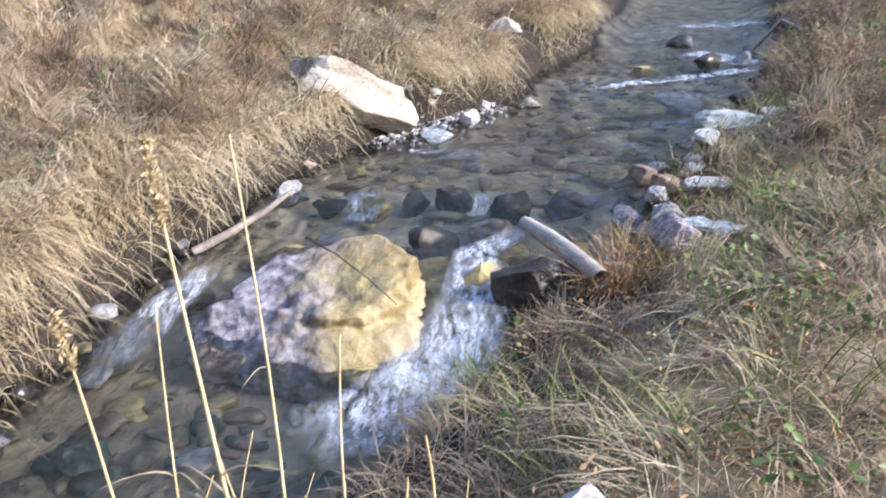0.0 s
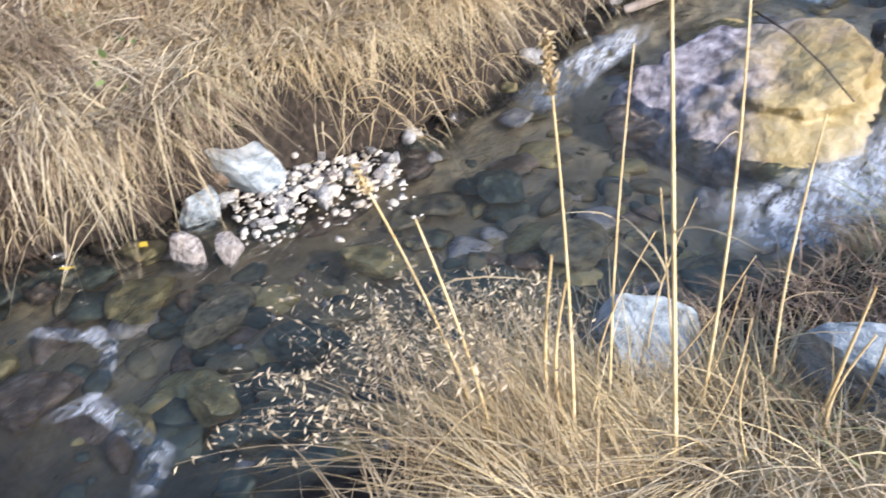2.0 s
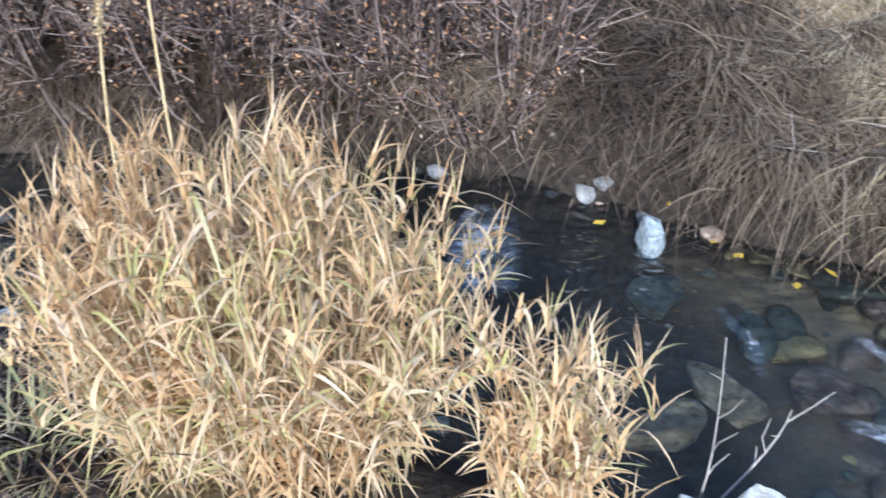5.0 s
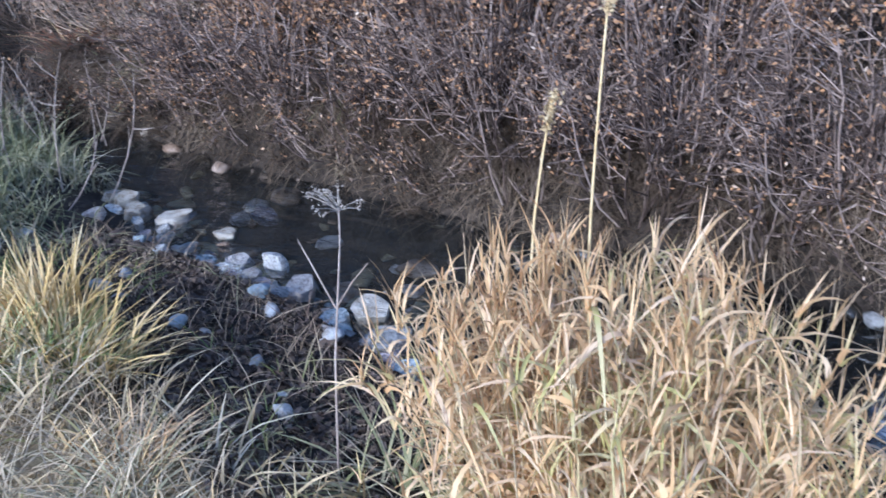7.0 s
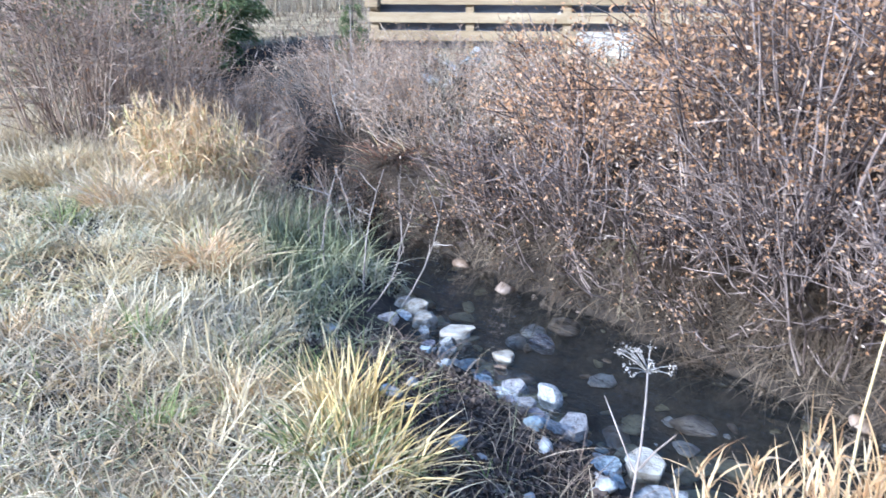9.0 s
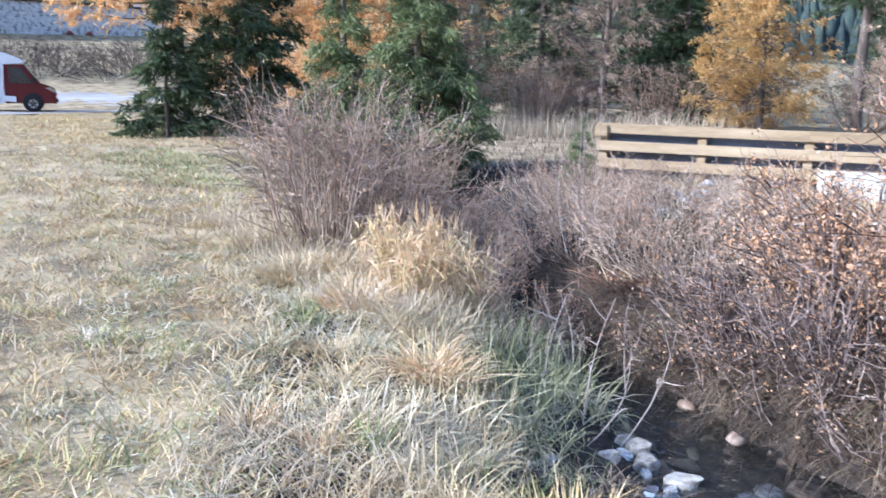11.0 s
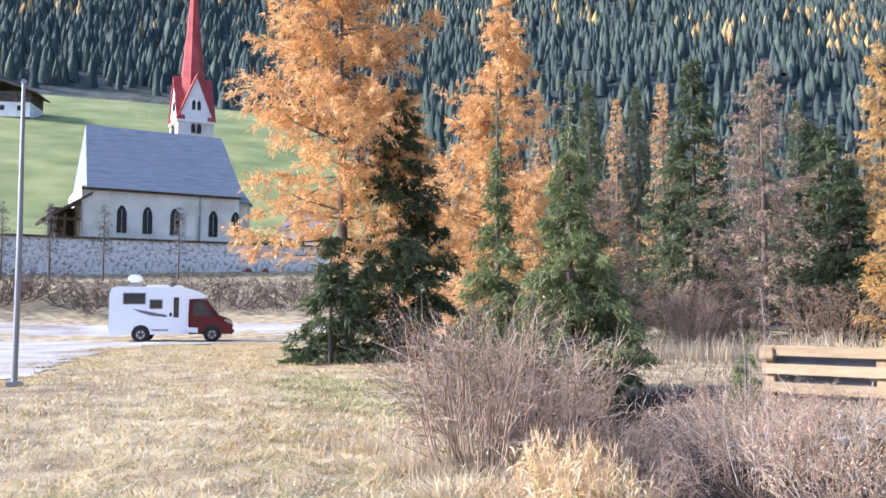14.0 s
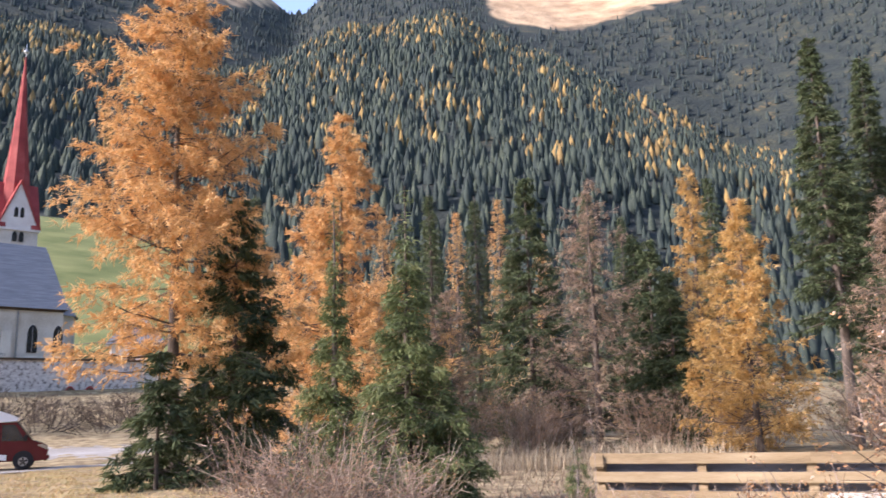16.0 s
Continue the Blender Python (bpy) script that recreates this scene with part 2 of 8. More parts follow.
MAT = {
    "rock_grey": surface("rock_grey", [(0.28, (0.09, 0.085, 0.085)), (0.42, (0.24, 0.235, 0.235)), (0.58, (0.38, 0.37, 0.36)), (0.78, (0.54, 0.53, 0.52))], 10, 0.8, 1.0, 60, 0.2, obj=True, depth=0.02),
    "rock_white": surface("rock_white", [(0.28, (0.2, 0.175, 0.15)), (0.42, (0.43, 0.41, 0.39)), (0.56, (0.58, 0.57, 0.56)), (0.75, (0.74, 0.73, 0.72))], 9, 0.85, 1.0, 60, 0.15, obj=True, depth=0.02),
    "rock_chalk": surface("rock_chalk", [(0.28, (0.24, 0.19, 0.14)), (0.42, (0.43, 0.37, 0.3)), (0.58, (0.56, 0.51, 0.44)), (0.78, (0.66, 0.62, 0.56))], 4, 0.9, 1.0, 40, 0.1, obj=True, depth=0.03),
    "rock_cream": surface("rock_cream", [(0.28, (0.27, 0.21, 0.15)), (0.42, (0.45, 0.38, 0.3)), (0.58, (0.6, 0.54, 0.45)), (0.78, (0.68, 0.63, 0.55))], 4, 0.9, 1.0, 40, 0.1, obj=True, depth=0.03),
    "rock_bright": surface("rock_bright", [(0.28, (0.36, 0.31, 0.25)), (0.42, (0.55, 0.52, 0.47)), (0.6, (0.68, 0.67, 0.64)), (0.8, (0.78, 0.78, 0.76))], 9, 0.85, 1.0, 50, 0.1, obj=True, depth=0.015),
    "rock_blue": surface("rock_blue", [(0.28, (0.12, 0.13, 0.14)), (0.42, (0.27, 0.31, 0.33)), (0.58, (0.42, 0.46, 0.48)), (0.78, (0.6, 0.63, 0.64))], 9, 0.8, 1.0, 60, 0.15, obj=True, depth=0.015),
    "rock_wet": surface("rock_wet", [(0.25, (0.012, 0.011, 0.01)), (0.55, (0.045, 0.038, 0.03)), (0.8, (0.12, 0.09, 0.06))], 7, 0.22, 0.7, 45, 0.2, obj=True, depth=0.02, spec=0.6),
    "rock_rust": surface("rock_rust", [(0.25, (0.07, 0.05, 0.04)), (0.5, (0.22, 0.15, 0.1)), (0.8, (0.45, 0.36, 0.3))], 6, 0.5, 0.7, 45, 0.2, obj=True, depth=0.02),
    "rock_pink": surface("rock_pink", [(0.28, (0.19, 0.155, 0.14)), (0.45, (0.44, 0.39, 0.36)), (0.75, (0.66, 0.61, 0.57))], 9, 0.8, 1.0, 60, 0.2, obj=True, depth=0.02),
    "rock_ochre": surface("rock_ochre", [(0.22, (0.16, 0.12, 0.06)), (0.42, (0.4, 0.31, 0.14)), (0.58, (0.56, 0.44, 0.2)), (0.78, (0.62, 0.53, 0.36))], 4.5, 0.6, 0.9, 40, 0.1, obj=True, depth=0.03),
    "rock_mauve": surface("rock_mauve", [(0.25, (0.13, 0.1, 0.11)), (0.5, (0.36, 0.31, 0.33)), (0.75, (0.6, 0.55, 0.56))], 10, 0.7, 1.0, 35, 0.1, obj=True, depth=0.03),
    "moss": surface("moss", [(0.25, (0.05, 0.06, 0.01)), (0.5, (0.18, 0.2, 0.02)), (0.8, (0.35, 0.36, 0.05))], 18, 0.9, 1.0, 90, depth=0.02),
    "bark": surface("bark", [(0.25, (0.05, 0.04, 0.035)), (0.55, (0.14, 0.11, 0.09)), (0.8, (0.26, 0.22, 0.19))], 5, 0.9, 0.8, 40, stretch=(1, 1, 0.25)),
    "bark_pale": surface("bark_pale", [(0.25, (0.17, 0.13, 0.115)), (0.55, (0.33, 0.27, 0.23)), (0.8, (0.5, 0.43, 0.38))], 5, 0.9, 0.4, 40, 0.5),
    "scrub_leaf": leafy("scrub_leaf", [(0.04, 0.03, 0.025), (0.08, 0.06, 0.045), (0.14, 0.1, 0.07), (0.2, 0.16, 0.09)], 0.0),
    "scrub_twig": surface("scrub_twig", [(0.3, (0.05, 0.04, 0.035)), (0.7, (0.14, 0.11, 0.095))], 5, 0.9, 0.0, 40, 0.5),
    "stalk": surface("stalk", [(0.3, (0.5, 0.36, 0.17)), (0.5, (0.66, 0.5, 0.26)), (0.75, (0.76, 0.63, 0.38))], 14, 0.6, 0.2, 90, 0.3),
    "weed": leafy("weed", [(0.05, 0.09, 0.03), (0.1, 0.16, 0.05), (0.17, 0.24, 0.08), (0.24, 0.3, 0.12)], 0.25, 0.45),
    "spruce_light": leafy("spruce_light", [(0.05, 0.07, 0.03), (0.1, 0.132, 0.05), (0.17, 0.2, 0.08), (0.26, 0.27, 0.12)], 0.3),
    "grey_twigs": leafy("grey_twigs", [(0.1, 0.09, 0.085), (0.16, 0.145, 0.135), (0.24, 0.215, 0.2)], 0.0),
    # darker copy of the brown straw: far-bank shade put into the colour
    "shaded_straw": leafy("shaded_straw", [(0.045, 0.032, 0.024), (0.09, 0.065, 0.045), (0.14, 0.1, 0.07), (0.2, 0.15, 0.1), (0.4, 0.31, 0.22)]),
    "pale_twigs": leafy("pale_twigs", [(0.13, 0.092, 0.068), (0.27, 0.19, 0.14), (0.4, 0.3, 0.225), (0.58, 0.47, 0.37)], 0.1),
    "rock_green": surface("rock_green", [(0.28, (0.045, 0.055, 0.045)), (0.45, (0.1, 0.115, 0.09)), (0.75, (0.19, 0.21, 0.165))], 7, 0.6, 0.6, 50, 0.1, obj=True, depth=0.01),
    "rock_bed": surface("rock_bed", [(0.28, (0.1, 0.082, 0.055)), (0.45, (0.25, 0.2, 0.12)), (0.75, (0.43, 0.36, 0.22))], 8, 0.6, 0.6, 50, depth=0.01),
    "twig": surface("twig", [(0.2, (0.045, 0.03, 0.025)), (0.5, (0.14, 0.1, 0.083)), (0.85, (0.36, 0.28, 0.24))], 5, 0.85, 0.0, 40, 0.7),
    "driftwood": surface("driftwood", [(0.25, (0.28, 0.24, 0.21)), (0.55, (0.5, 0.45, 0.4)), (0.8, (0.68, 0.63, 0.57))], 6, 0.8, 0.6, 50, stretch=(1, 1, 0.2)),
    "timber": surface("timber", [(0.25, (0.17, 0.12, 0.068)), (0.5, (0.31, 0.225, 0.13)), (0.8, (0.44, 0.345, 0.22))], 2.5, 0.7, 0.3, 30, 0.15, obj=True, stretch=(0.3, 0.3, 3)),
    "timber_dark": surface("timber_dark", [(0.25, (0.035, 0.024, 0.018)), (0.55, (0.09, 0.06, 0.042)), (0.8, (0.15, 0.11, 0.08))], 2.5, 0.8, 0.3, 30),
    # weathered wood, toned dark blue-grey to paint the shade behind the rails
    "weathered": surface("weathered", [(0.25, (0.1, 0.1, 0.11)), (0.5, (0.17, 0.17, 0.185)), (0.8, (0.26, 0.26, 0.28))], 2.5, 0.85, 0.3, 30, stretch=(0.3, 0.3, 3)),
    "green_reed": leafy("green_reed", [(0.08, 0.085, 0.038), (0.16, 0.17, 0.08), (0.28, 0.275, 0.145), (0.45, 0.41, 0.25), (0.64, 0.56, 0.41)]),
    "canary": leafy("canary", [(0.12, 0.13, 0.06), (0.23, 0.23, 0.11), (0.37, 0.35, 0.19), (0.53, 0.46, 0.29), (0.68, 0.59, 0.42)]),
    "straw": leafy("straw", [(0.22, 0.16, 0.1), (0.36, 0.27, 0.17), (0.5, 0.4, 0.27), (0.58, 0.48, 0.34), (0.66, 0.57, 0.43)]),
    "brown_straw": leafy("brown_straw", [(0.07, 0.05, 0.038), (0.14, 0.1, 0.072), (0.22, 0.165, 0.115), (0.33, 0.255, 0.18), (0.54, 0.43, 0.31)]),
    "straw_gold": leafy("straw_gold", [(0.34, 0.25, 0.13), (0.5, 0.38, 0.21), (0.6, 0.48, 0.29), (0.68, 0.57, 0.38), (0.72, 0.64, 0.48)]),
    "leaf_gold": leafy("leaf_gold", [(0.36, 0.2, 0.1), (0.62, 0.4, 0.2), (0.74, 0.52, 0.28), (0.82, 0.62, 0.42), (0.5, 0.45, 0.17), (0.88, 0.75, 0.59)], 0.3, 0.45),
    "bank_grass": leafy("bank_grass", [(0.13, 0.09, 0.07), (0.33, 0.23, 0.17), (0.3, 0.225, 0.14), (0.52, 0.4, 0.28), (0.27, 0.28, 0.14), (0.7, 0.58, 0.44)]),
    "green_grass": leafy("green_grass", [(0.07, 0.095, 0.025), (0.14, 0.175, 0.05), (0.23, 0.26, 0.09), (0.36, 0.36, 0.15), (0.48, 0.43, 0.23)]),
    "frost_grass": leafy("frost_grass", [(0.18, 0.18, 0.09), (0.32, 0.31, 0.18), (0.46, 0.42, 0.28), (0.61, 0.54, 0.4), (0.72, 0.65, 0.53)]),
    "meadow_grass": leafy("meadow_grass", [(0.27, 0.17, 0.08), (0.47, 0.33, 0.165), (0.58, 0.42, 0.22), (0.36, 0.35, 0.14), (0.68, 0.53, 0.32)]),
    "dead_leaf": leafy("dead_leaf", [(0.08, 0.05, 0.035), (0.22, 0.125, 0.07), (0.4, 0.23, 0.11), (0.52, 0.33, 0.16), (0.62, 0.5, 0.38)]),
    "yellow_blade": leafy("yellow_blade", [(0.45, 0.33, 0.1), (0.62, 0.44, 0.17), (0.74, 0.54, 0.25), (0.8, 0.62, 0.34), (0.82, 0.7, 0.46)]),
    "yellow_leaf": leafy("yellow_leaf", [(0.6, 0.4, 0.05), (0.75, 0.55, 0.08)], 0.2),
    "spikelet": leafy("spikelet", [(0.5, 0.4, 0.26), (0.66, 0.56, 0.4), (0.78, 0.69, 0.53)], 0.4),
    "rust_fern": leafy("rust_fern", [(0.14, 0.06, 0.035), (0.26, 0.11, 0.06), (0.38, 0.18, 0.1)]),
    "bush_leaf": leafy("bush_leaf", [(0.13, 0.075, 0.05), (0.35, 0.19, 0.1), (0.56, 0.31, 0.15), (0.52, 0.37, 0.25), (0.7, 0.58, 0.47)]),
    "red_twigs": leafy("red_twigs", [(0.06, 0.042, 0.034), (0.13, 0.09, 0.07), (0.22, 0.15, 0.115), (0.38, 0.3, 0.24)], 0.1),
    "spruce_needles": leafy("spruce_needles", [(0.026, 0.042, 0.022), (0.056, 0.08, 0.036), (0.1, 0.125, 0.056), (0.15, 0.17, 0.082)], 0.25),
    "larch_needles": leafy("larch_needles", [(0.4, 0.21, 0.085), (0.62, 0.35, 0.135), (0.76, 0.47, 0.2), (0.83, 0.6, 0.32)], 0.4),
    "litter": leafy("litter", [(0.03, 0.022, 0.018), (0.07, 0.05, 0.04), (0.13, 0.095, 0.075), (0.22, 0.17, 0.14)], 0.0),
    "larch_yellow": leafy("larch_yellow", [(0.36, 0.19, 0.06), (0.54, 0.32, 0.1), (0.66, 0.43, 0.16), (0.72, 0.52, 0.25)], 0.35),
    "larch_bare": leafy("larch_bare", [(0.16, 0.115, 0.09), (0.27, 0.19, 0.14), (0.38, 0.27, 0.18), (0.48, 0.34, 0.21)], 0.2),
    # far woods: distance haze tinted blue-grey into the needle colours
    "hazy_far_spruce": leafy("hazy_far_spruce", [(0.024, 0.034, 0.036), (0.036, 0.05, 0.046), (0.052, 0.068, 0.055), (0.085, 0.1, 0.062)], 0.0, 0.9),
    # darker, bluer copy paints the back slope as out of the sun
    "hazy_high_spruce": leafy("hazy_high_spruce", [(0.018, 0.027, 0.034), (0.026, 0.038, 0.042), (0.036, 0.05, 0.048), (0.055, 0.066, 0.052)], 0.0, 0.9),
    "far_larch": leafy("far_larch", [(0.12, 0.09, 0.045), (0.25, 0.165, 0.07), (0.36, 0.24, 0.09), (0.42, 0.29, 0.11)], 0.0, 0.9),
    "foam": surface("foam", [(0.25, (0.5, 0.53, 0.57)), (0.6, (0.85, 0.87, 0.9))], 30, 0.4, 0.8, 120, depth=0.01),
    "plaster": surface("plaster", [(0.28, (0.42, 0.39, 0.33)), (0.5, (0.58, 0.55, 0.49)), (0.75, (0.68, 0.65, 0.59))], 0.35, 0.9, 0.2, 6),
    "render_white": surface("render_white", [(0.25, (0.6, 0.57, 0.54)), (0.6, (0.78, 0.76, 0.73))], 0.5, 0.9, 0.2, 8),
    "slate": surface("slate", [(0.25, (0.15, 0.16, 0.18)), (0.5, (0.2, 0.21, 0.23)), (0.75, (0.26, 0.27, 0.285))], 1.4, 0.6, 0.4, 9, stretch=(0.4, 0.4, 5)),
    "red_shingle": surface("red_shingle", [(0.25, (0.2, 0.03, 0.03)), (0.55, (0.34, 0.055, 0.05)), (0.8, (0.42, 0.1, 0.085))], 0.6, 0.7, 0.3, 9),
    "glass_dark": surface("glass_dark", [(0.3, (0.012, 0.013, 0.016)), (0.7, (0.03, 0.033, 0.04))], 2, 0.08, 0.0, 20, spec=0.8),
    "wall_stone": surface("wall_stone", [(0.36, (0.22, 0.21, 0.2)), (0.44, (0.5, 0.49, 0.47)), (0.7, (0.7, 0.69, 0.66))], 3.4, 0.9, 0.5, 8, depth=0.05),
    "van_white": plain("van_white", (0.8, 0.8, 0.8), 0.25),
    "van_red": plain("van_red", (0.1, 0.008, 0.014), 0.22),
    "van_grey": plain("van_grey", (0.12, 0.12, 0.13), 0.35),
    "tyre": plain("tyre", (0.014, 0.014, 0.015), 0.8),
    "alloy": plain("alloy", (0.5, 0.5, 0.51), 0.3, 0.9),
    "lamp_red": plain("lamp_red", (0.4, 0.01, 0.01), 0.2),
    "steel": plain("steel", (0.3, 0.31, 0.32), 0.45, 0.7),
    "gravel": surface("gravel", [(0.3, (0.2, 0.165, 0.13)), (0.45, (0.29, 0.265, 0.24)), (0.6, (0.36, 0.335, 0.31)), (0.75, (0.43, 0.405, 0.38))], 0.35, 0.95, 0.6, 9, depth=0.02),
}


def water_material():
    m = bpy.data.materials.new("stream_water")
    m.use_nodes = True
    n, l = m.node_tree.nodes, m.node_tree.links
    n.remove(n["Principled BSDF"])
    out = n["Material Output"]
    tr, gl, mx, fr = n.new("ShaderNodeBsdfTransparent"), n.new("ShaderNodeBsdfGlossy"), n.new("ShaderNodeMixShader"), n.new("ShaderNodeFresnel")
    tr.inputs["Color"].default_value = (0.89, 0.92, 0.92, 1)
    gl.inputs["Roughness"].default_value = 0.05
    fr.inputs["IOR"].default_value = 1.34
    tc, mp, a, c, ad, bp = (n.new("ShaderNodeTexCoord"), n.new("ShaderNodeMapping"), n.new("ShaderNodeTexNoise"), n.new("ShaderNodeTexNoise"),
                            n.new("ShaderNodeMath"), n.new("ShaderNodeBump"))
    mp.inputs["Rotation"].default_value, mp.inputs["Scale"].default_value = (0, 0, radians(25)), (1.8, 1, 1)
    a.inputs["Scale"].default_value, c.inputs["Scale"].default_value = 5, 17
    a.inputs["Distortion"].default_value = 0.8
    l.new(tc.outputs["Object"], mp.inputs["Vector"])
    for q in (a, c):
        q.inputs["Detail"].default_value = 3
        l.new(mp.outputs["Vector"], q.inputs["Vector"])
    ad.operation = "MULTIPLY_ADD"
    ad.inputs[1].default_value = 0.4
    l.new(c.outputs["Fac"], ad.inputs[0])
    l.new(a.outputs["Fac"], ad.inputs[2])
    bp.inputs["Strength"].default_value, bp.inputs["Distance"].default_value = 0.8, 0.065
    l.new(ad.outputs[0], bp.inputs["Height"])
    l.new(bp.outputs["Normal"], gl.inputs["Normal"])
    l.new(bp.outputs["Normal"], fr.inputs["Normal"])
    df_, murk = n.new("ShaderNodeBsdfDiffuse"), n.new("ShaderNodeMixShader")
    df_.inputs["Color"].default_value, murk.inputs[0].default_value = (0.12, 0.125, 0.125, 1), 0.07
    l.new(tr.outputs[0], murk.inputs[1])
    l.new(df_.outputs[0], murk.inputs[2])
    l.new(fr.outputs[0], mx.inputs[0])
    l.new(murk.outputs[0], mx.inputs[1])
    l.new(gl.outputs[0], mx.inputs[2])
    l.new(mx.outputs[0], out.inputs["Surface"])
    return m


MAT["water"] = water_material()


def white_water():
    """Broken foam: white where the water is beaten up, clear between."""
    m = bpy.data.materials.new("white_water")
    m.use_nodes = True
    n, l = m.node_tree.nodes, m.node_tree.links
    b, out = n["Principled BSDF"], n["Material Output"]
    b.inputs["Base Color"].default_value, b.inputs["Roughness"].default_value = (0.86, 0.89, 0.94, 1), 0.35
    tr, mx, nz, rp, tc, mp = (n.new("ShaderNodeBsdfTransparent"), n.new("ShaderNodeMixShader"), n.new("ShaderNodeTexNoise"), n.new("ShaderNodeValToRGB"),
                              n.new("ShaderNodeTexCoord"), n.new("ShaderNodeMapping"))
    mp.inputs["Scale"].default_value = (2.2, 0.8, 1)
    nz.inputs["Scale"].default_value, nz.inputs["Detail"].default_value, nz.inputs["Distortion"].default_value = 9, 12, 0.15
    nz.inputs["Roughness"].default_value = 0.62
    rp.color_ramp.elements[0].position, rp.color_ramp.elements[1].position = 0.33, 0.7
    l.new(tc.outputs["Object"], mp.inputs["Vector"])
    l.new(mp.outputs["Vector"], nz.inputs["Vector"])
    at = n.new("ShaderNodeAttribute")
    at.attribute_name = "edge"
    ml = n.new("ShaderNodeMath")
    ml.operation = "MULTIPLY"
    l.new(nz.outputs["Fac"], rp.inputs["Fac"])
    l.new(rp.outputs["Color"], ml.inputs[0])
    l.new(at.outputs["Fac"], ml.inputs[1])
    fz, fr, m2 = n.new("ShaderNodeTexNoise"), n.new("ShaderNodeValToRGB"), n.new("ShaderNodeMath")
    fz.inputs["Scale"].default_value, fz.inputs["Detail"].default_value = 34, 6
    fr.color_ramp.elements[0].position, fr.color_ramp.elements[1].position = 0.28, 0.5
    m2.operation = "MULTIPLY"
    l.new(mp.outputs["Vector"], fz.inputs["Vector"])
    l.new(fz.outputs["Fac"], fr.inputs["Fac"])
    l.new(fr.outputs["Color"], m2.inputs[0])
    l.new(ml.outputs[0], m2.inputs[1])
    l.new(m2.outputs[0], mx.inputs[0])
    l.new(tr.outputs[0], mx.inputs[1])
    l.new(b.outputs[0], mx.inputs[2])
    l.new(mx.outputs[0], out.inputs["Surface"])
    return m


MAT["white_water"] = white_water()


def boulder_material():
    """Ochre stone, mauve-grey towards one end."""
    m = surface("boulder_stone", [(0.24, (0.1, 0.07, 0.035)), (0.42, (0.29, 0.215, 0.095)), (0.56, (0.37, 0.29, 0.14)), (0.78, (0.44, 0.37, 0.25))], 3.2, 0.5, 1.0, 30, depth=0.03)
    n, l = m.node_tree.nodes, m.node_tree.links
    b = n["Principled BSDF"]
    ochre = b.inputs["Base Color"].links[0].from_socket
    tc, sx, nz, ad, mr, mx, rp, n2 = (n.new("ShaderNodeTexCoord"), n.new("ShaderNodeSeparateXYZ"), n.new("ShaderNodeTexNoise"), n.new("ShaderNodeMath"),
                                      n.new("ShaderNodeMapRange"), n.new("ShaderNodeMix"), n.new("ShaderNodeValToRGB"), n.new("ShaderNodeTexNoise"))
    nz.inputs["Scale"].default_value, nz.inputs["Detail"].default_value = 3, 5
    n2.inputs["Scale"].default_value, n2.inputs["Detail"].default_value = 16, 6
    l.new(tc.outputs["Object"], sx.inputs[0])
    l.new(tc.outputs["Object"], nz.inputs["Vector"])
    l.new(tc.outputs["Object"], n2.inputs["Vector"])
    ad.operation = "MULTIPLY_ADD"
    ad.inputs[1].default_value = 1.6
    l.new(nz.outputs["Fac"], ad.inputs[0])
    l.new(sx.outputs["X"], ad.inputs[2])
    mr.inputs["From Min"].default_value, mr.inputs["From Max"].default_value = 0.4, 1.0
    mr.inputs["To Min"].default_value, mr.inputs["To Max"].default_value = 1, 0
    l.new(ad.outputs[0], mr.inputs["Value"])
    rp.color_ramp.elements[0].position, rp.color_ramp.elements[0].color = 0.35, (0.13, 0.11, 0.12, 1)
    rp.color_ramp.elements[1].position, rp.color_ramp.elements[1].color = 0.65, (0.47, 0.43, 0.45, 1)
    l.new(n2.outputs["Fac"], rp.inputs["Fac"])
    mx.data_type = "RGBA"
    l.new(mr.outputs[0], mx.inputs["Factor"])
    l.new(ochre, mx.inputs["A"])
    l.new(rp.outputs["Color"], mx.inputs["B"])
    l.new(mx.outputs["Result"], b.inputs["Base Color"])
    return m


MAT["boulder"] = boulder_material()


# ---- mesh helpers ----
def tri_mesh(name, v, f, mat, smooth=False):
    """A mesh from arrays of points and triangles."""
    v, f = np.asarray(v, np.float32).reshape(-1, 3), np.asarray(f, np.int32).reshape(-1, 3)
    me = bpy.data.meshes.new(name)
    me.vertices.add(len(v))
    me.vertices.foreach_set("co", v.ravel())
    me.loops.add(f.size)
    me.loops.foreach_set("vertex_index", f.ravel())
    me.polygons.add(len(f))
    me.polygons.foreach_set("loop_start", np.arange(0, f.size, 3, dtype=np.int32))
    if smooth:
        me.polygons.foreach_set("use_smooth", np.ones(len(f), bool))
    me.update(calc_edges=True)
    me.validate()
    me.materials.append(mat)
    return me


def child(name, me, parent, label="", m=None):
    ob = new(name, me)
    ob.parent = parent
    if m is not None:
        ob.matrix_basis = m
    return tagged(ob, label) if label else ob


def part(name, bm, mat, parent, label="", smooth=False):
    """Links a bmesh as one mesh object under a thing or a part."""
    me = bpy.data.meshes.new(name)
    bmesh.ops.recalc_face_normals(bm, faces=bm.faces)
    bm.to_mesh(me)
    bm.free()
    me.materials.append(mat)
    if smooth:
        for p in me.polygons:
            p.use_smooth = True
    return child(name, me, parent, label)


def thing(name, label, category, m, group="", kind=""):
    ob = new(name)
    ob.matrix_basis = m
    return tagged(ob, label, category, group, kind)


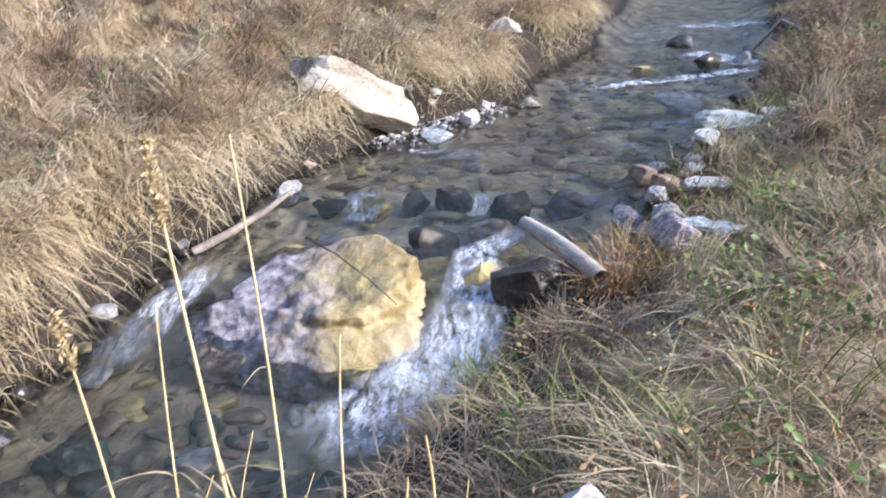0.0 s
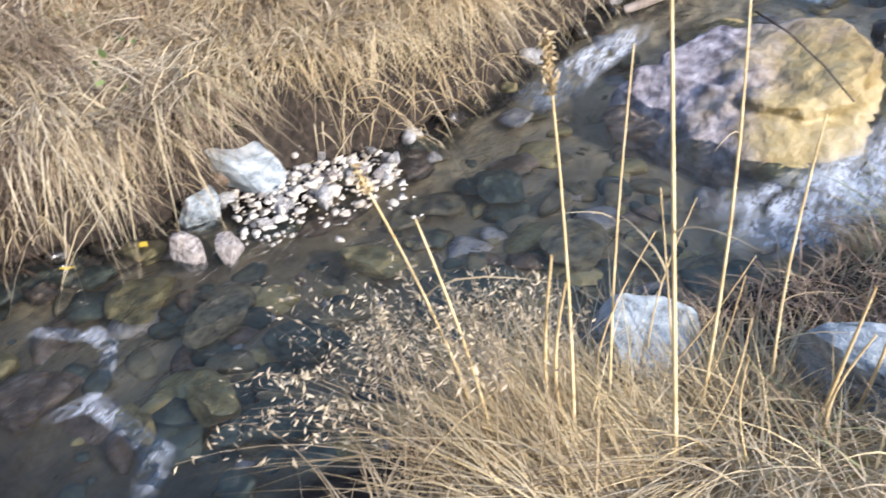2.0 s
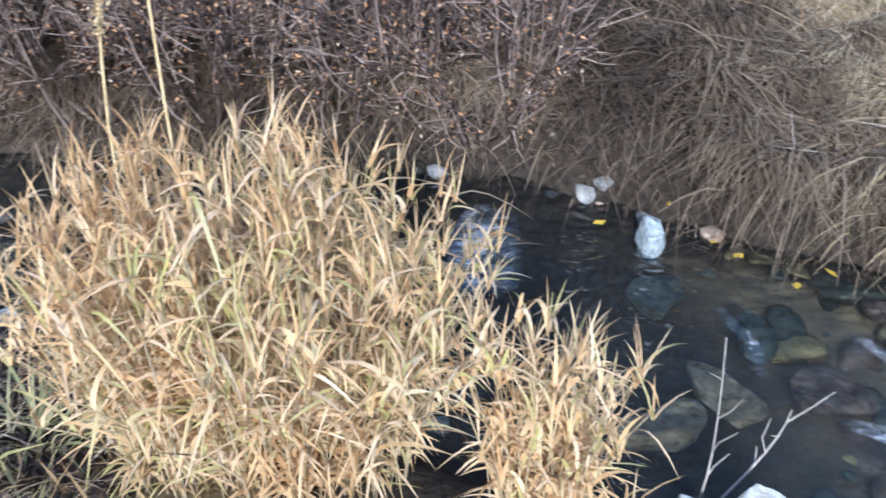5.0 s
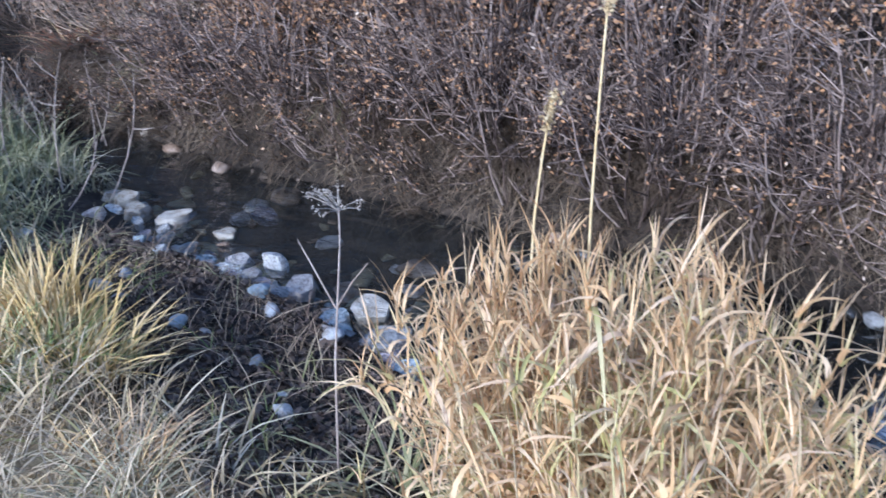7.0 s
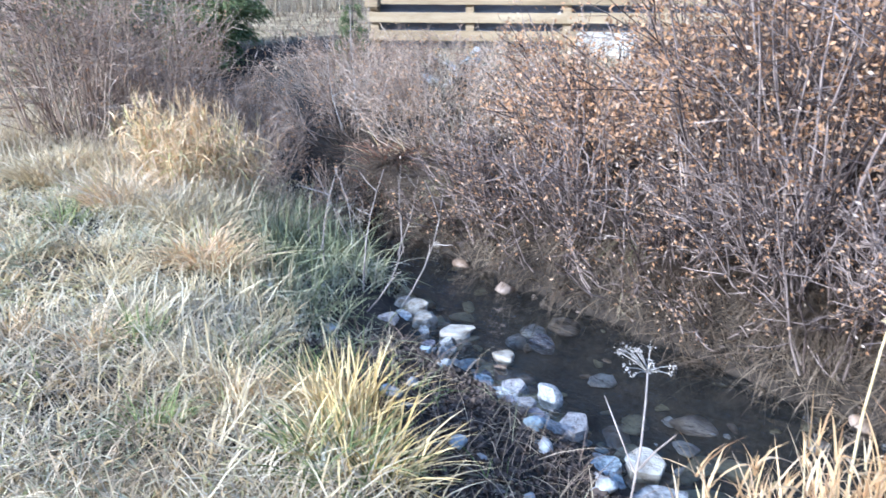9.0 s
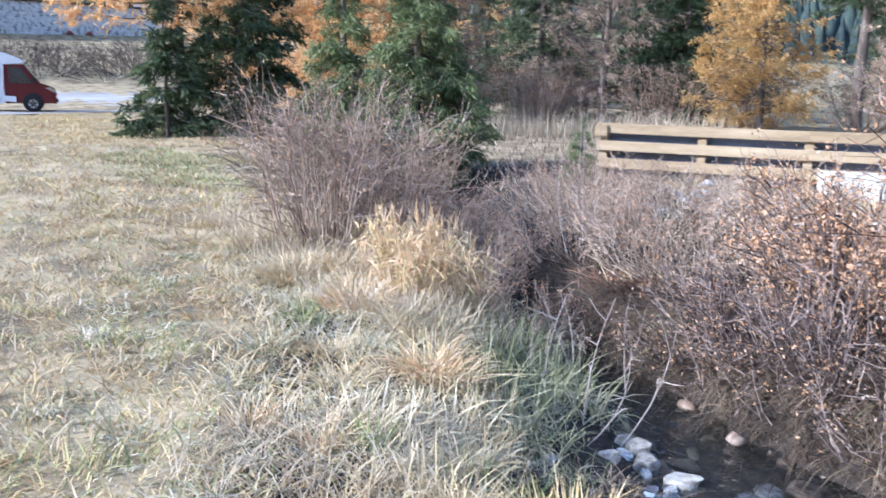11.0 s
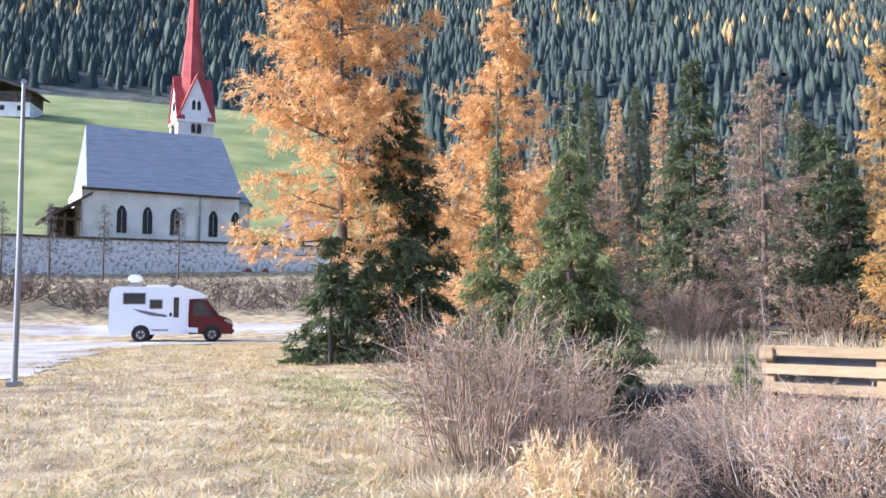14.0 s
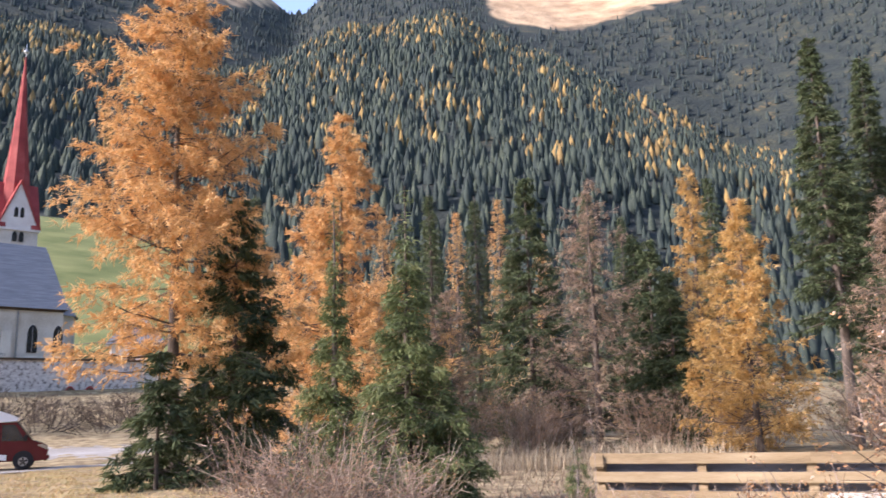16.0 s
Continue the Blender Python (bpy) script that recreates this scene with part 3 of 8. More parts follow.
def box_bm(size, at=(0, 0, 0), bevel=0.0, rot=(0, 0, 0), bm=None):
    bm = bm or bmesh.new()
    r = bmesh.ops.create_cube(bm, size=1, matrix=Matrix.Translation(at) @ pose(0, 0, 0, *rot) @ Matrix.Diagonal((*size, 1)))
    if bevel:
        es = list({e for v in r["verts"] for e in v.link_edges})
        bmesh.ops.bevel(bm, geom=es, offset=bevel, segments=2, affect="EDGES")
    return bm


def prism_bm(outline, depth, bm=None):
    """An outline in x, z pushed along y by depth, centred."""
    bm = bm or bmesh.new()
    a = [bm.verts.new((x, -depth / 2, z)) for x, z in outline]
    b = [bm.verts.new((x, depth / 2, z)) for x, z in outline]
    bm.faces.new(a)
    bm.faces.new(b[::-1])
    for k in range(len(a)):
        j = (k + 1) % len(a)
        bm.faces.new((a[k], b[k], b[j], a[j]))
    return bm


def tube_arrays(pts, radii, sides=5):
    """Points and triangles of a tube along a line of points."""
    pts, radii = np.asarray(pts, float), np.asarray(radii, float)
    d = np.gradient(pts, axis=0)
    d /= np.linalg.norm(d, axis=1, keepdims=True) + 1e-9
    ref = np.where(np.abs(d[:, 2:]) > 0.8, [[1.0, 0, 0]], [[0, 0, 1.0]])
    u = np.cross(d, ref)
    u /= np.linalg.norm(u, axis=1, keepdims=True) + 1e-9
    w = np.cross(d, u)
    an = np.linspace(0, 2 * np.pi, sides, endpoint=False)
    v = pts[:, None] + radii[:, None, None] * (np.cos(an)[None, :, None] * u[:, None] + np.sin(an)[None, :, None] * w[:, None])
    n = len(pts)
    f = []
    for k in range(n - 1):
        for s in range(sides):
            a, b, c, e = k * sides + s, k * sides + (s + 1) % sides, (k + 1) * sides + s, (k + 1) * sides + (s + 1) % sides
            f += [(a, b, e), (a, e, c)]
    return v.reshape(-1, 3), np.array(f, int)


class Bulk:
    """Gathers points and triangles of many small pieces."""

    def __init__(self):
        self.v, self.f, self.n = [], [], 0

    def add(self, v, f):
        self.v.append(np.asarray(v, np.float32))
        self.f.append(np.asarray(f, np.int64) + self.n)
        self.n += len(v)

    def mesh(self, name, mat, smooth=False):
        return tri_mesh(name, np.concatenate(self.v), np.concatenate(self.f), mat, smooth)


def blades(base, height, width, az, lean, droop, segs=3, rng=None, hang=0.0):
    """Grass blades: each a narrow strip that leans and droops towards az."""
    n = len(base)
    rng = rng or np.random.default_rng(1)
    base, height, width = np.asarray(base, float), np.broadcast_to(height, n), np.broadcast_to(width, n)
    az, lean, droop = np.broadcast_to(az, n), np.broadcast_to(lean, n), np.broadcast_to(droop, n)
    d = np.stack([np.cos(az), np.sin(az), 0 * az], 1)
    fa = az + np.pi / 2 + rng.normal(0, 0.7, n)
    side = np.stack([np.cos(fa), np.sin(fa), rng.normal(0, 0.25, n)], 1)
    rows = []
    for k in range(segs + 1):
        s = k / segs
        p = base + d * (height * (lean * s + droop * s * s))[:, None]
        p[:, 2] += height * (s * (1 - 0.3 * lean) - 0.55 * droop * s ** 2.2 - hang * s ** 2)
        if k < segs:
            wd = side * (width * (1 - 0.75 * s ** 1.6) * 0.5)[:, None]
            rows += [p - wd, p + wd]
        else:
            rows.append(p)
    m = len(rows)
    v = np.stack(rows, 1).reshape(-1, 3)
    f = []
    for k in range(segs - 1):
        f += [(2 * k, 2 * k + 1, 2 * k + 3), (2 * k, 2 * k + 3, 2 * k + 2)]
    f.append((2 * segs - 2, 2 * segs - 1, 2 * segs))
    f = (np.arange(n)[:, None, None] * m + np.array(f)[None]).reshape(-1, 3)
    return v, f


def leaves(centre, size, rng, aspect=0.5):
    """Small folded leaves of any direction at the given places."""
    n = len(centre)
    a = rng.normal(size=(n, 3))
    a /= np.linalg.norm(a, axis=1, keepdims=True)
    b = np.cross(a, rng.normal(size=(n, 3)))
    b /= np.linalg.norm(b, axis=1, keepdims=True) + 1e-9
    s = np.broadcast_to(size, n)[:, None]
    c = np.cross(a, b)
    v = np.stack([centre - a * s * 0.5, centre + b * s * aspect * 0.5 + c * s * 0.08, centre + a * s * 0.5, centre - b * s * aspect * 0.5 + c * s * 0.08], 1).reshape(-1, 3)
    f = (np.arange(n)[:, None, None] * 4 + np.array([(0, 1, 2), (0, 2, 3)])[None]).reshape(-1, 3)
    return v, f


# ---- the lie of the land ----
CREEK_Y = [-16, -11, -8.5, -6.1, -5.4, -4.4, -3.3, -2.6, -1.4, -0.5, 0.4, 1.4, 2.3, 2.9, 3.9, 4.7, 5.6, 7, 9.3, 13.4, 26]
CREEK_FAR = [-9.6, -6.9, -5.5, -4.6, -4.5, -4.27, -4.15, -4.05, -4.0, -3.6, -3.1, -2.4, -2.08, -1.85, -1.6, -1.3, -0.85, 0.2, 1.2, 2.2, 6]
CREEK_NEAR = [-8.6, -6.1, -4.8, -4.1, -3.8, -3.3, -3.05, -2.84, -2.3, -1.76, -1.21, -0.63, -0.04, 0.2, 1.0, 1.2, 1.72, 2.38, 3.3, 4.3, 8.6]
LEVEL_Y = [-16, -5, -0.95, -0.5, 2.6, 3.2, 3.6, 4.15, 4.5, 7.2, 7.6, 9.6, 10.4, 26]
LEVEL_Z = [-0.35, -0.13, -0.06, 0.0, 0.0, 0.12, 0.19, 0.21, 0.32, 0.35, 0.45, 0.47, 0.62, 1.3]


def smooth01(t):
    t = np.clip(t, 0, 1)
    return t * t * (3 - 2 * t)


def wobble(x, y, k=1.0, seed=0.0):
    """Cheap smooth unevenness between about -1 and 1."""
    x, y = x * k + seed, y * k - seed * 1.7
    return (np.sin(1.3 * x + 0.7 * y) * np.cos(0.9 * y - 0.4 * x) + 0.6 * np.sin(2.9 * x - 2.3 * y + 1.0) * np.cos(1.7 * x + 3.1 * y)
            + 0.35 * np.sin(6.1 * x + 4.7 * y) * np.cos(5.3 * y - 3.9 * x + 2.0)) / 1.95


def far_edge(y):
    return np.interp(y, CREEK_Y, CREEK_FAR) + 0.07 * wobble(y, y * 0.3, 2.1, 3) + 0.05 * wobble(y, y * 0.7, 6.3, 5)


def near_edge(y):
    return np.interp(y, CREEK_Y, CREEK_NEAR) + 0.06 * wobble(y, y * 0.4, 2.3, 8)


def level(y):
    return np.interp(y, LEVEL_Y, LEVEL_Z)


def plain_z(x, y):
    """The valley floor and the rise behind it, without the creek."""
    rise = np.interp(-y, [-4000, -300, -9, 0, 48, 60, 79, 90, 130, 300, 4000], [30, 8, 1.0, 0.42, 0.42, 1.2, 4.8, 8.4, 14, 75, 110])
    lumpy = 0.045 * wobble(x, y, 0.9, 1) + 0.02 * wobble(x, y, 3.1, 5) + 0.25 * wobble(x, y, 0.06, 2) * smooth01((np.hypot(x, y) - 12) / 40)
    return rise + lumpy


def ground_z(x, y):
    xf, xn, lv = far_edge(y), near_edge(y), level(y)
    dn, df = x - xn, xf - x
    top = plain_z(x, y)
    near = lv + (top - lv) * (0.22 * smooth01(dn / 0.25) + 0.78 * smooth01((dn - 0.1) / 1.6))
    ftop = top + 0.1 + 0.45 * smooth01(df / 6) * smooth01((y + 4) / 5)
    bumpy = 1 + 0.3 * wobble(x, y, 3.3, 11) * smooth01(df / 0.3)
    far = lv + (ftop - lv) * bumpy * (0.68 * smooth01((df + 0.02) / 0.12) + 0.32 * smooth01((df - 0.15) / 1.6))
    inside = np.minimum(-dn, -df)
    bed = lv - 0.03 - (0.14 + 0.08 * smooth01((0.4 - y) / 1.5)) * smooth01(inside / 0.45) + 0.035 * wobble(x, y, 4.2, 6) + 0.02 * wobble(x, y, 11, 9)
    z = np.where(dn > 0, near, np.where(df > 0, far, bed))
    z = z + 0.02 * wobble(x, y, 6, 4) * ((dn > 0.05) | (df > 0.05))
    keep = smooth01((20 - y) / 6) * smooth01((y + 15) / 3)
    return z * keep + top * (1 - keep)


def gz(x, y):
    return float(ground_z(np.array([float(x)]), np.array([float(y)]))[0])


def graded(lo, hi, step, reach, grow=1.16):
    a = list(np.arange(lo, hi + 1e-6, step))
    s = step
    while a[-1] < reach:
        s *= grow
        a.append(a[-1] + s)
    s = step
    while a[0] > -reach:
        s *= grow
        a.insert(0, a[0] - s)
    return np.array(a)


def grid_faces(nx, ny):
    k = (np.arange(ny - 1)[:, None] * nx + np.arange(nx - 1)[None]).ravel()
    return np.concatenate([np.stack([k, k + 1, k + nx + 1], 1), np.stack([k, k + nx + 1, k + nx], 1)])


def ground_material():
    m = surface("turf", [(0.25, (0.1, 0.07, 0.045)), (0.45, (0.24, 0.18, 0.1)), (0.6, (0.36, 0.28, 0.16)), (0.8, (0.46, 0.37, 0.23))], 1.6, 0.95, 0.8, 38, depth=0.03)
    n, l = m.node_tree.nodes, m.node_tree.links
    b = n["Principled BSDF"]
    dry = b.inputs["Base Color"].links[0].from_socket
    at = n.new("ShaderNodeAttribute")
    at.attribute_name = "cover"
    sp = n.new("ShaderNodeSeparateColor")
    l.new(at.outputs["Color"], sp.inputs[0])
    nz = n.new("ShaderNodeTexNoise")
    nz.inputs["Scale"].default_value, nz.inputs["Detail"].default_value = 30, 4
    tc = n.new("ShaderNodeTexCoord")
    l.new(tc.outputs["Object"], nz.inputs["Vector"])
    broad, blotch = n.new("ShaderNodeTexNoise"), n.new("ShaderNodeTexNoise")
    broad.inputs["Scale"].default_value, broad.inputs["Detail"].default_value = 0.09, 8
    blotch.inputs["Scale"].default_value, blotch.inputs["Detail"].default_value = 4.5, 7
    l.new(tc.outputs["Object"], broad.inputs["Vector"])
    l.new(tc.outputs["Object"], blotch.inputs["Vector"])
    last = dry
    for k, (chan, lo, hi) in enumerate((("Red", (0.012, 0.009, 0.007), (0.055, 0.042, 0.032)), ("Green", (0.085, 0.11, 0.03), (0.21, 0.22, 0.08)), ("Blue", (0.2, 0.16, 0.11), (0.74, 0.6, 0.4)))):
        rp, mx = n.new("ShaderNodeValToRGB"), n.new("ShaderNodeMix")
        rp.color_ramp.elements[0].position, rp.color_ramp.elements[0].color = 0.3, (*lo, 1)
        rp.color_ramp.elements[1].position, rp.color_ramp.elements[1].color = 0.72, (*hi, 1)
        l.new({"Red": nz, "Green": broad, "Blue": blotch}[chan].outputs["Fac"], rp.inputs["Fac"])
        mx.data_type = "RGBA"
        l.new(sp.outputs[chan], mx.inputs["Factor"])
        l.new(last, mx.inputs["A"])
        l.new(rp.outputs["Color"], mx.inputs["B"])
        last = mx.outputs["Result"]
    l.new(last, b.inputs["Base Color"])
    return m


gx, gy = graded(-6.5, 5, 0.085, 3200), graded(-8.5, 10, 0.085, 3200)
X, Y = np.meshgrid(gx, gy)
Z = ground_z(X, Y)
me = tri_mesh("ground", np.stack([X, Y, Z], -1).reshape(-1, 3), grid_faces(len(gx), len(gy)), ground_material(), True)
# kinds of cover: red bare earth of banks plus painted shade, green pasture on the hill, blue stony creek bed
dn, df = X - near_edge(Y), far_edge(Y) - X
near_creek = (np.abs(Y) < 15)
# the band widening past y -2.6 paints shaded gaps between grass tufts
earth_shade = np.where(dn > 0, smooth01((np.where(Y < -1.9, 1.25 + 1.3 * smooth01((-Y - 2.6) / 1.5), 0.8) - dn) / 0.5), np.where(df > -0.14, smooth01((np.where(Y < 0.6, 3.0, 0.55) - df) / 0.4), 0)) * near_creek
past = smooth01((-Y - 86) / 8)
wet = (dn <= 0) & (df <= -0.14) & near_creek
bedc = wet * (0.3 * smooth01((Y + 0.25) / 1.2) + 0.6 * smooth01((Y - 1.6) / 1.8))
# the same near-black cover darkens the bed downstream
earth_shade = np.where(wet, 0.95 - 0.6 * smooth01((Y + 0.25) / 1.2) - 0.25 * smooth01((Y - 1.2) / 1.8), earth_shade)
col = np.stack([earth_shade, past, bedc, np.ones_like(X)], -1).reshape(-1, 4).astype(np.float32)
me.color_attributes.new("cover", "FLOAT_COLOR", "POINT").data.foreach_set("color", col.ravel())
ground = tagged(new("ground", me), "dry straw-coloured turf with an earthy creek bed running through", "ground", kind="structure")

# water: a sheet between the banks, uneven where it drops
wy = np.arange(-15, 25, 0.05)
ws = np.linspace(-0.12, 1.12, 50)
WX = far_edge(wy)[:, None] * (1 - ws) + near_edge(wy)[:, None] * ws
WY = np.repeat(wy[:, None], len(ws), 1)
fall = np.abs(np.gradient(level(wy), wy))[:, None]
WZ = level(WY) + (0.004 + 0.05 * np.minimum(fall, 0.6)) * wobble(WX, WY, 5.5, 2) + (0.002 + 0.03 * np.minimum(fall, 0.6)) * wobble(WX, WY, 17, 7)
tagged(new("water", tri_mesh("water", np.stack([WX, WY, WZ], -1).reshape(-1, 3), grid_faces(len(ws), len(wy)), MAT["water"], True)),
       "clear shallow creek water with ripples over stones", "water", kind="structure")

# car park: pale gravel laid on the turf
def lot_edge(y):
    """Where the gravel ends towards the meadow."""
    return np.interp(y, [-62, -56, -50, -46, -42, -38, -30, -19], [-5, -12, -13, -9, -1.5, 1.0, 1.7, 2.6]) + 0.9 * wobble(y, y * 0.2, 0.7, 3) + 0.35 * wobble(y, y * 0.5, 2.9, 6)


ly = np.linspace(-60, -18.5, 240)
LY, LT = np.meshgrid(ly, np.linspace(0, 1, 50), indexing="ij")
LX = lot_edge(LY) * (1 - LT) + 42 * LT
tagged(new("gravel_car_park", tri_mesh("gravel_car_park", np.stack([LX, LY, ground_z(LX, LY) + 0.03], -1).reshape(-1, 3), grid_faces(50, 240)[:, ::-1], MAT["gravel"], True)),
       "grey-beige gravel car park with worn edges", "car park", kind="structure")


# ---- mountains ----
def mount_z(az, r):
    """Height of the mountain side, az in degrees from -y towards -x."""
    crest = np.interp(az, [-40, -15, 5, 12, 17, 24, 32, 40, 47, 51, 60, 80, 130, 180, 225, 260, 290, 320], [26, 24.5, 24.5, 23.5, 23.2, 26, 27.2, 23.8, 19.7, 16.6, 14, 15, 18, 17, 11, 9, 14, 26])
    back = np.interp(az, [-40, 0, 12, 17, 20.2, 21.5, 23, 30, 40, 52, 80, 130, 180, 225, 260, 290, 320], [31, 32, 31, 29.4, 27.3, 27.4, 29, 30.5, 29, 29, 30, 24, 22, 14, 11, 16, 31])
    zc, zb = 950 * np.tan(np.radians(crest)), 2300 * np.tan(np.radians(back))
    x, y = -np.sin(np.radians(az)) * r, -np.cos(np.radians(az)) * r
    base = plain_z(x, np.clip(y, -300, 60)) - 3
    t = np.clip((r - 300) / 650, 0, 1)
    z = base + (zc - base) * t ** 1.1
    z = np.where(r > 950, zc - 0.3 * (r - 950) * np.clip(1 - (r - 950) / 350, 0.2, 1), z)
    z = np.where(r > 1250, z + (zb - z) * np.clip((r - 1250) / 1050, 0, 1) ** 0.9, z)
    return z + (9 * wobble(az * 0.09, r * 0.004, 2.0, 4) + 5 * wobble(az * 0.4, r * 0.02, 1.0, 1)) * np.clip((r - 330) / 200, 0, 1)


def mountain_material():
    m = surface("mountain_side", [(0.3, (0.018, 0.025, 0.026)), (0.5, (0.03, 0.038, 0.035)), (0.64, (0.045, 0.05, 0.038)), (0.8, (0.16, 0.11, 0.05))], 0.02, 0.95, 0.9, 0.13, depth=9)
    n, l = m.node_tree.nodes, m.node_tree.links
    b = n["Principled BSDF"]
    low = b.inputs["Base Color"].links[0].from_socket
    at, mr, mx, nz, ad = n.new("ShaderNodeAttribute"), n.new("ShaderNodeMapRange"), n.new("ShaderNodeMix"), n.new("ShaderNodeTexNoise"), n.new("ShaderNodeMath")
    at.attribute_name = "bare"
    tc = n.new("ShaderNodeTexCoord")
    nz.inputs["Scale"].default_value, nz.inputs["Detail"].default_value = 0.012, 8
    l.new(tc.outputs["Object"], nz.inputs["Vector"])
    ad.operation = "MULTIPLY_ADD"
    ad.inputs[1].default_value = 0.9
    l.new(nz.outputs["Fac"], ad.inputs[0])
    l.new(at.outputs["Fac"], ad.inputs[2])
    mr.inputs["From Min"].default_value, mr.inputs["From Max"].default_value = 0.85, 1.05
    l.new(ad.outputs[0], mr.inputs["Value"])
    rp = n.new("ShaderNodeValToRGB")
    # bare grass and rock, coloured pale and warm to paint sunlight on the ridge
    rp.color_ramp.elements[0].position, rp.color_ramp.elements[0].color = 0.35, (0.3, 0.2, 0.12, 1)
    rp.color_ramp.elements[1].position, rp.color_ramp.elements[1].color = 0.65, (0.52, 0.37, 0.23, 1)
    n2 = n.new("ShaderNodeTexNoise")
    n2.inputs["Scale"].default_value, n2.inputs["Detail"].default_value = 0.02, 8
    l.new(tc.outputs["Object"], n2.inputs["Vector"])
    l.new(n2.outputs["Fac"], rp.inputs["Fac"])
    mx.data_type = "RGBA"
    l.new(mr.outputs[0], mx.inputs["Factor"])
    l.new(low, mx.inputs["A"])
    l.new(rp.outputs["Color"], mx.inputs["B"])
    l.new(mx.outputs["Result"], b.inputs["Base Color"])
    return m


def bare_share(az, r):
    """0 in the woods, 1 on the alpine grass and rock above them and in the gully."""
    el = np.degrees(np.arctan2(mount_z(az, r), r))
    high = smooth01((el - 24.8 - 1.2 * np.abs(az - 41) / 10) / 2.2) * smooth01((az - 33.5) / 3) * smooth01((56 - az) / 3) * (r > 1300)
    left = 0.6 * smooth01((el - 26.6) / 1.5) * smooth01((21.5 - az) / 2) * smooth01((az - 10) / 4) * (r > 1300)
    gully = 0.75 * smooth01((1.1 - np.abs(az - 44.5 - (950 - r) * 0.012 + 0.8 * wobble(r, r * 0.3, 0.02, 4))) / 0.9) * smooth01((r - 700) / 60) * (r < 1000)
    return np.maximum(np.maximum(high, left), gully)


# az past 78: unseen ring, added so the water reflects dark slopes, not sky
maz = np.concatenate([np.linspace(-38, 78, 240), np.linspace(81, 322, 90)])
mr_ = np.concatenate([np.arange(296, 980, 12), np.arange(990, 2500, 28)])
A, R = np.meshgrid(maz, mr_)
MX, MY, MZ = -np.sin(np.radians(A)) * R, -np.cos(np.radians(A)) * R, mount_z(A, R)
me = tri_mesh("mountain", np.stack([MX, MY, MZ], -1).reshape(-1, 3), grid_faces(len(maz), len(mr_))[:, ::-1], mountain_material(), True)
me.attributes.new("bare", "FLOAT", "POINT").data.foreach_set("value", bare_share(A, R).astype(np.float32).ravel())
tagged(new("mountain", me),
       "steep wooded mountain side with bare rocky heights", "mountain", kind="structure")


def far_trees(name, n, mat, label, seed, pick, round_top=False):
    """Many small conifers of the woods far off, each one jagged spire."""
    rng = np.random.default_rng(seed)
    az, r, h = pick(rng, n)
    x, y = -np.sin(np.radians(az)) * r, -np.cos(np.radians(az)) * r
    z = np.where(r > 300, mount_z(az, r), ground_z(x, y)) - 0.6
    prof = [(0.0, 0.2), (0.55, 0.125), (1.0, 0.0)] if not round_top else [(0.0, 0.13), (0.4, 0.21), (1.0, 0.0)]
    sides = 4
    th = np.linspace(0, 2 * np.pi, sides, endpoint=False)
    k = len(prof)
    hs, rs = np.array([p[0] for p in prof]), np.array([p[1] for p in prof])
    jag = rng.uniform(0.65, 1.3, (len(x), k, sides))
    turn = rng.uniform(0, 6.3, len(x))
    fat = rng.uniform(0.8, 1.25, len(x))
    rad = h[:, None, None] * rs[None, :, None] * jag * fat[:, None, None]
    vx = x[:, None, None] + rad * np.cos(th[None, None] + turn[:, None, None])
    vy = y[:, None, None] + rad * np.sin(th[None, None] + turn[:, None, None])
    vz = z[:, None, None] + h[:, None, None] * (hs[None, :, None] - 0.04 * (jag - 1)) + 0 * rad
    v = np.stack([vx, vy, vz], -1).reshape(-1, 3)
    f = []
    for i in range(k - 1):
        for s in range(sides):
            a, b, c, d = i * sides + s, i * sides + (s + 1) % sides, (i + 1) * sides + s, (i + 1) * sides + (s + 1) % sides
            f += [(a, b, d), (a, d, c)] if i < k - 2 else [(a, b, c)]
    f = (np.arange(len(x))[:, None, None] * (k * sides) + np.array(f)[None]).reshape(-1, 3)
    return tagged(new(name, tri_mesh(name, v, f, mat, True)), label, "forest", kind="stuff")


def pick_near_slope(rng, n):
    az, r = rng.uniform(-36, 76, n * 3), np.sqrt(rng.uniform(95 ** 2, 980 ** 2, n * 3))
    edge = np.interp(az, [-40, -12, 0, 6, 10, 16, 22, 80], [330, 315, 330, 300, 255, 170, 140, 140])
    ok = (r > edge + 12 * wobble(az, r, 0.3)) & (bare_share(az, r) < 0.4)
    ok &= wobble(az * 0.5, r * 0.03, 1.3, 9) > -0.8
    az, r = az[ok][:n], r[ok][:n]
    return az, r, rng.uniform(6.5, 13.5, len(az)) * np.clip(0.85 + r / 2500, 0.9, 1.2)


def pick_larch(rng, n):
    az, r, h = pick_near_slope(rng, n)
    ok = (r > 430) & (wobble(az * 0.5, r * 0.015, 1.0, 4) + 0.5 * wobble(az * 2, r * 0.05, 1.0, 2) + 0.8 * (r > 850) + 0.25 * (az > 42) + rng.normal(0, 0.3, len(az)) > 0.2)
    return az[ok], r[ok], h[ok] * 0.95


def pick_back(rng, n):
    az, r = rng.uniform(-36, 76, n), np.sqrt(rng.uniform(1250 ** 2, 2290 ** 2, n))
    ok = (wobble(az * 0.25, r * 0.004, 1.0, 3) > -0.85) & (bare_share(az, r) < 0.25)
    return az[ok], r[ok], rng.uniform(11, 20, ok.sum())


far_trees("spruce_forest", 28000, MAT["hazy_far_spruce"], "dense dark green spruce forest on the mountain side", 11, pick_near_slope)
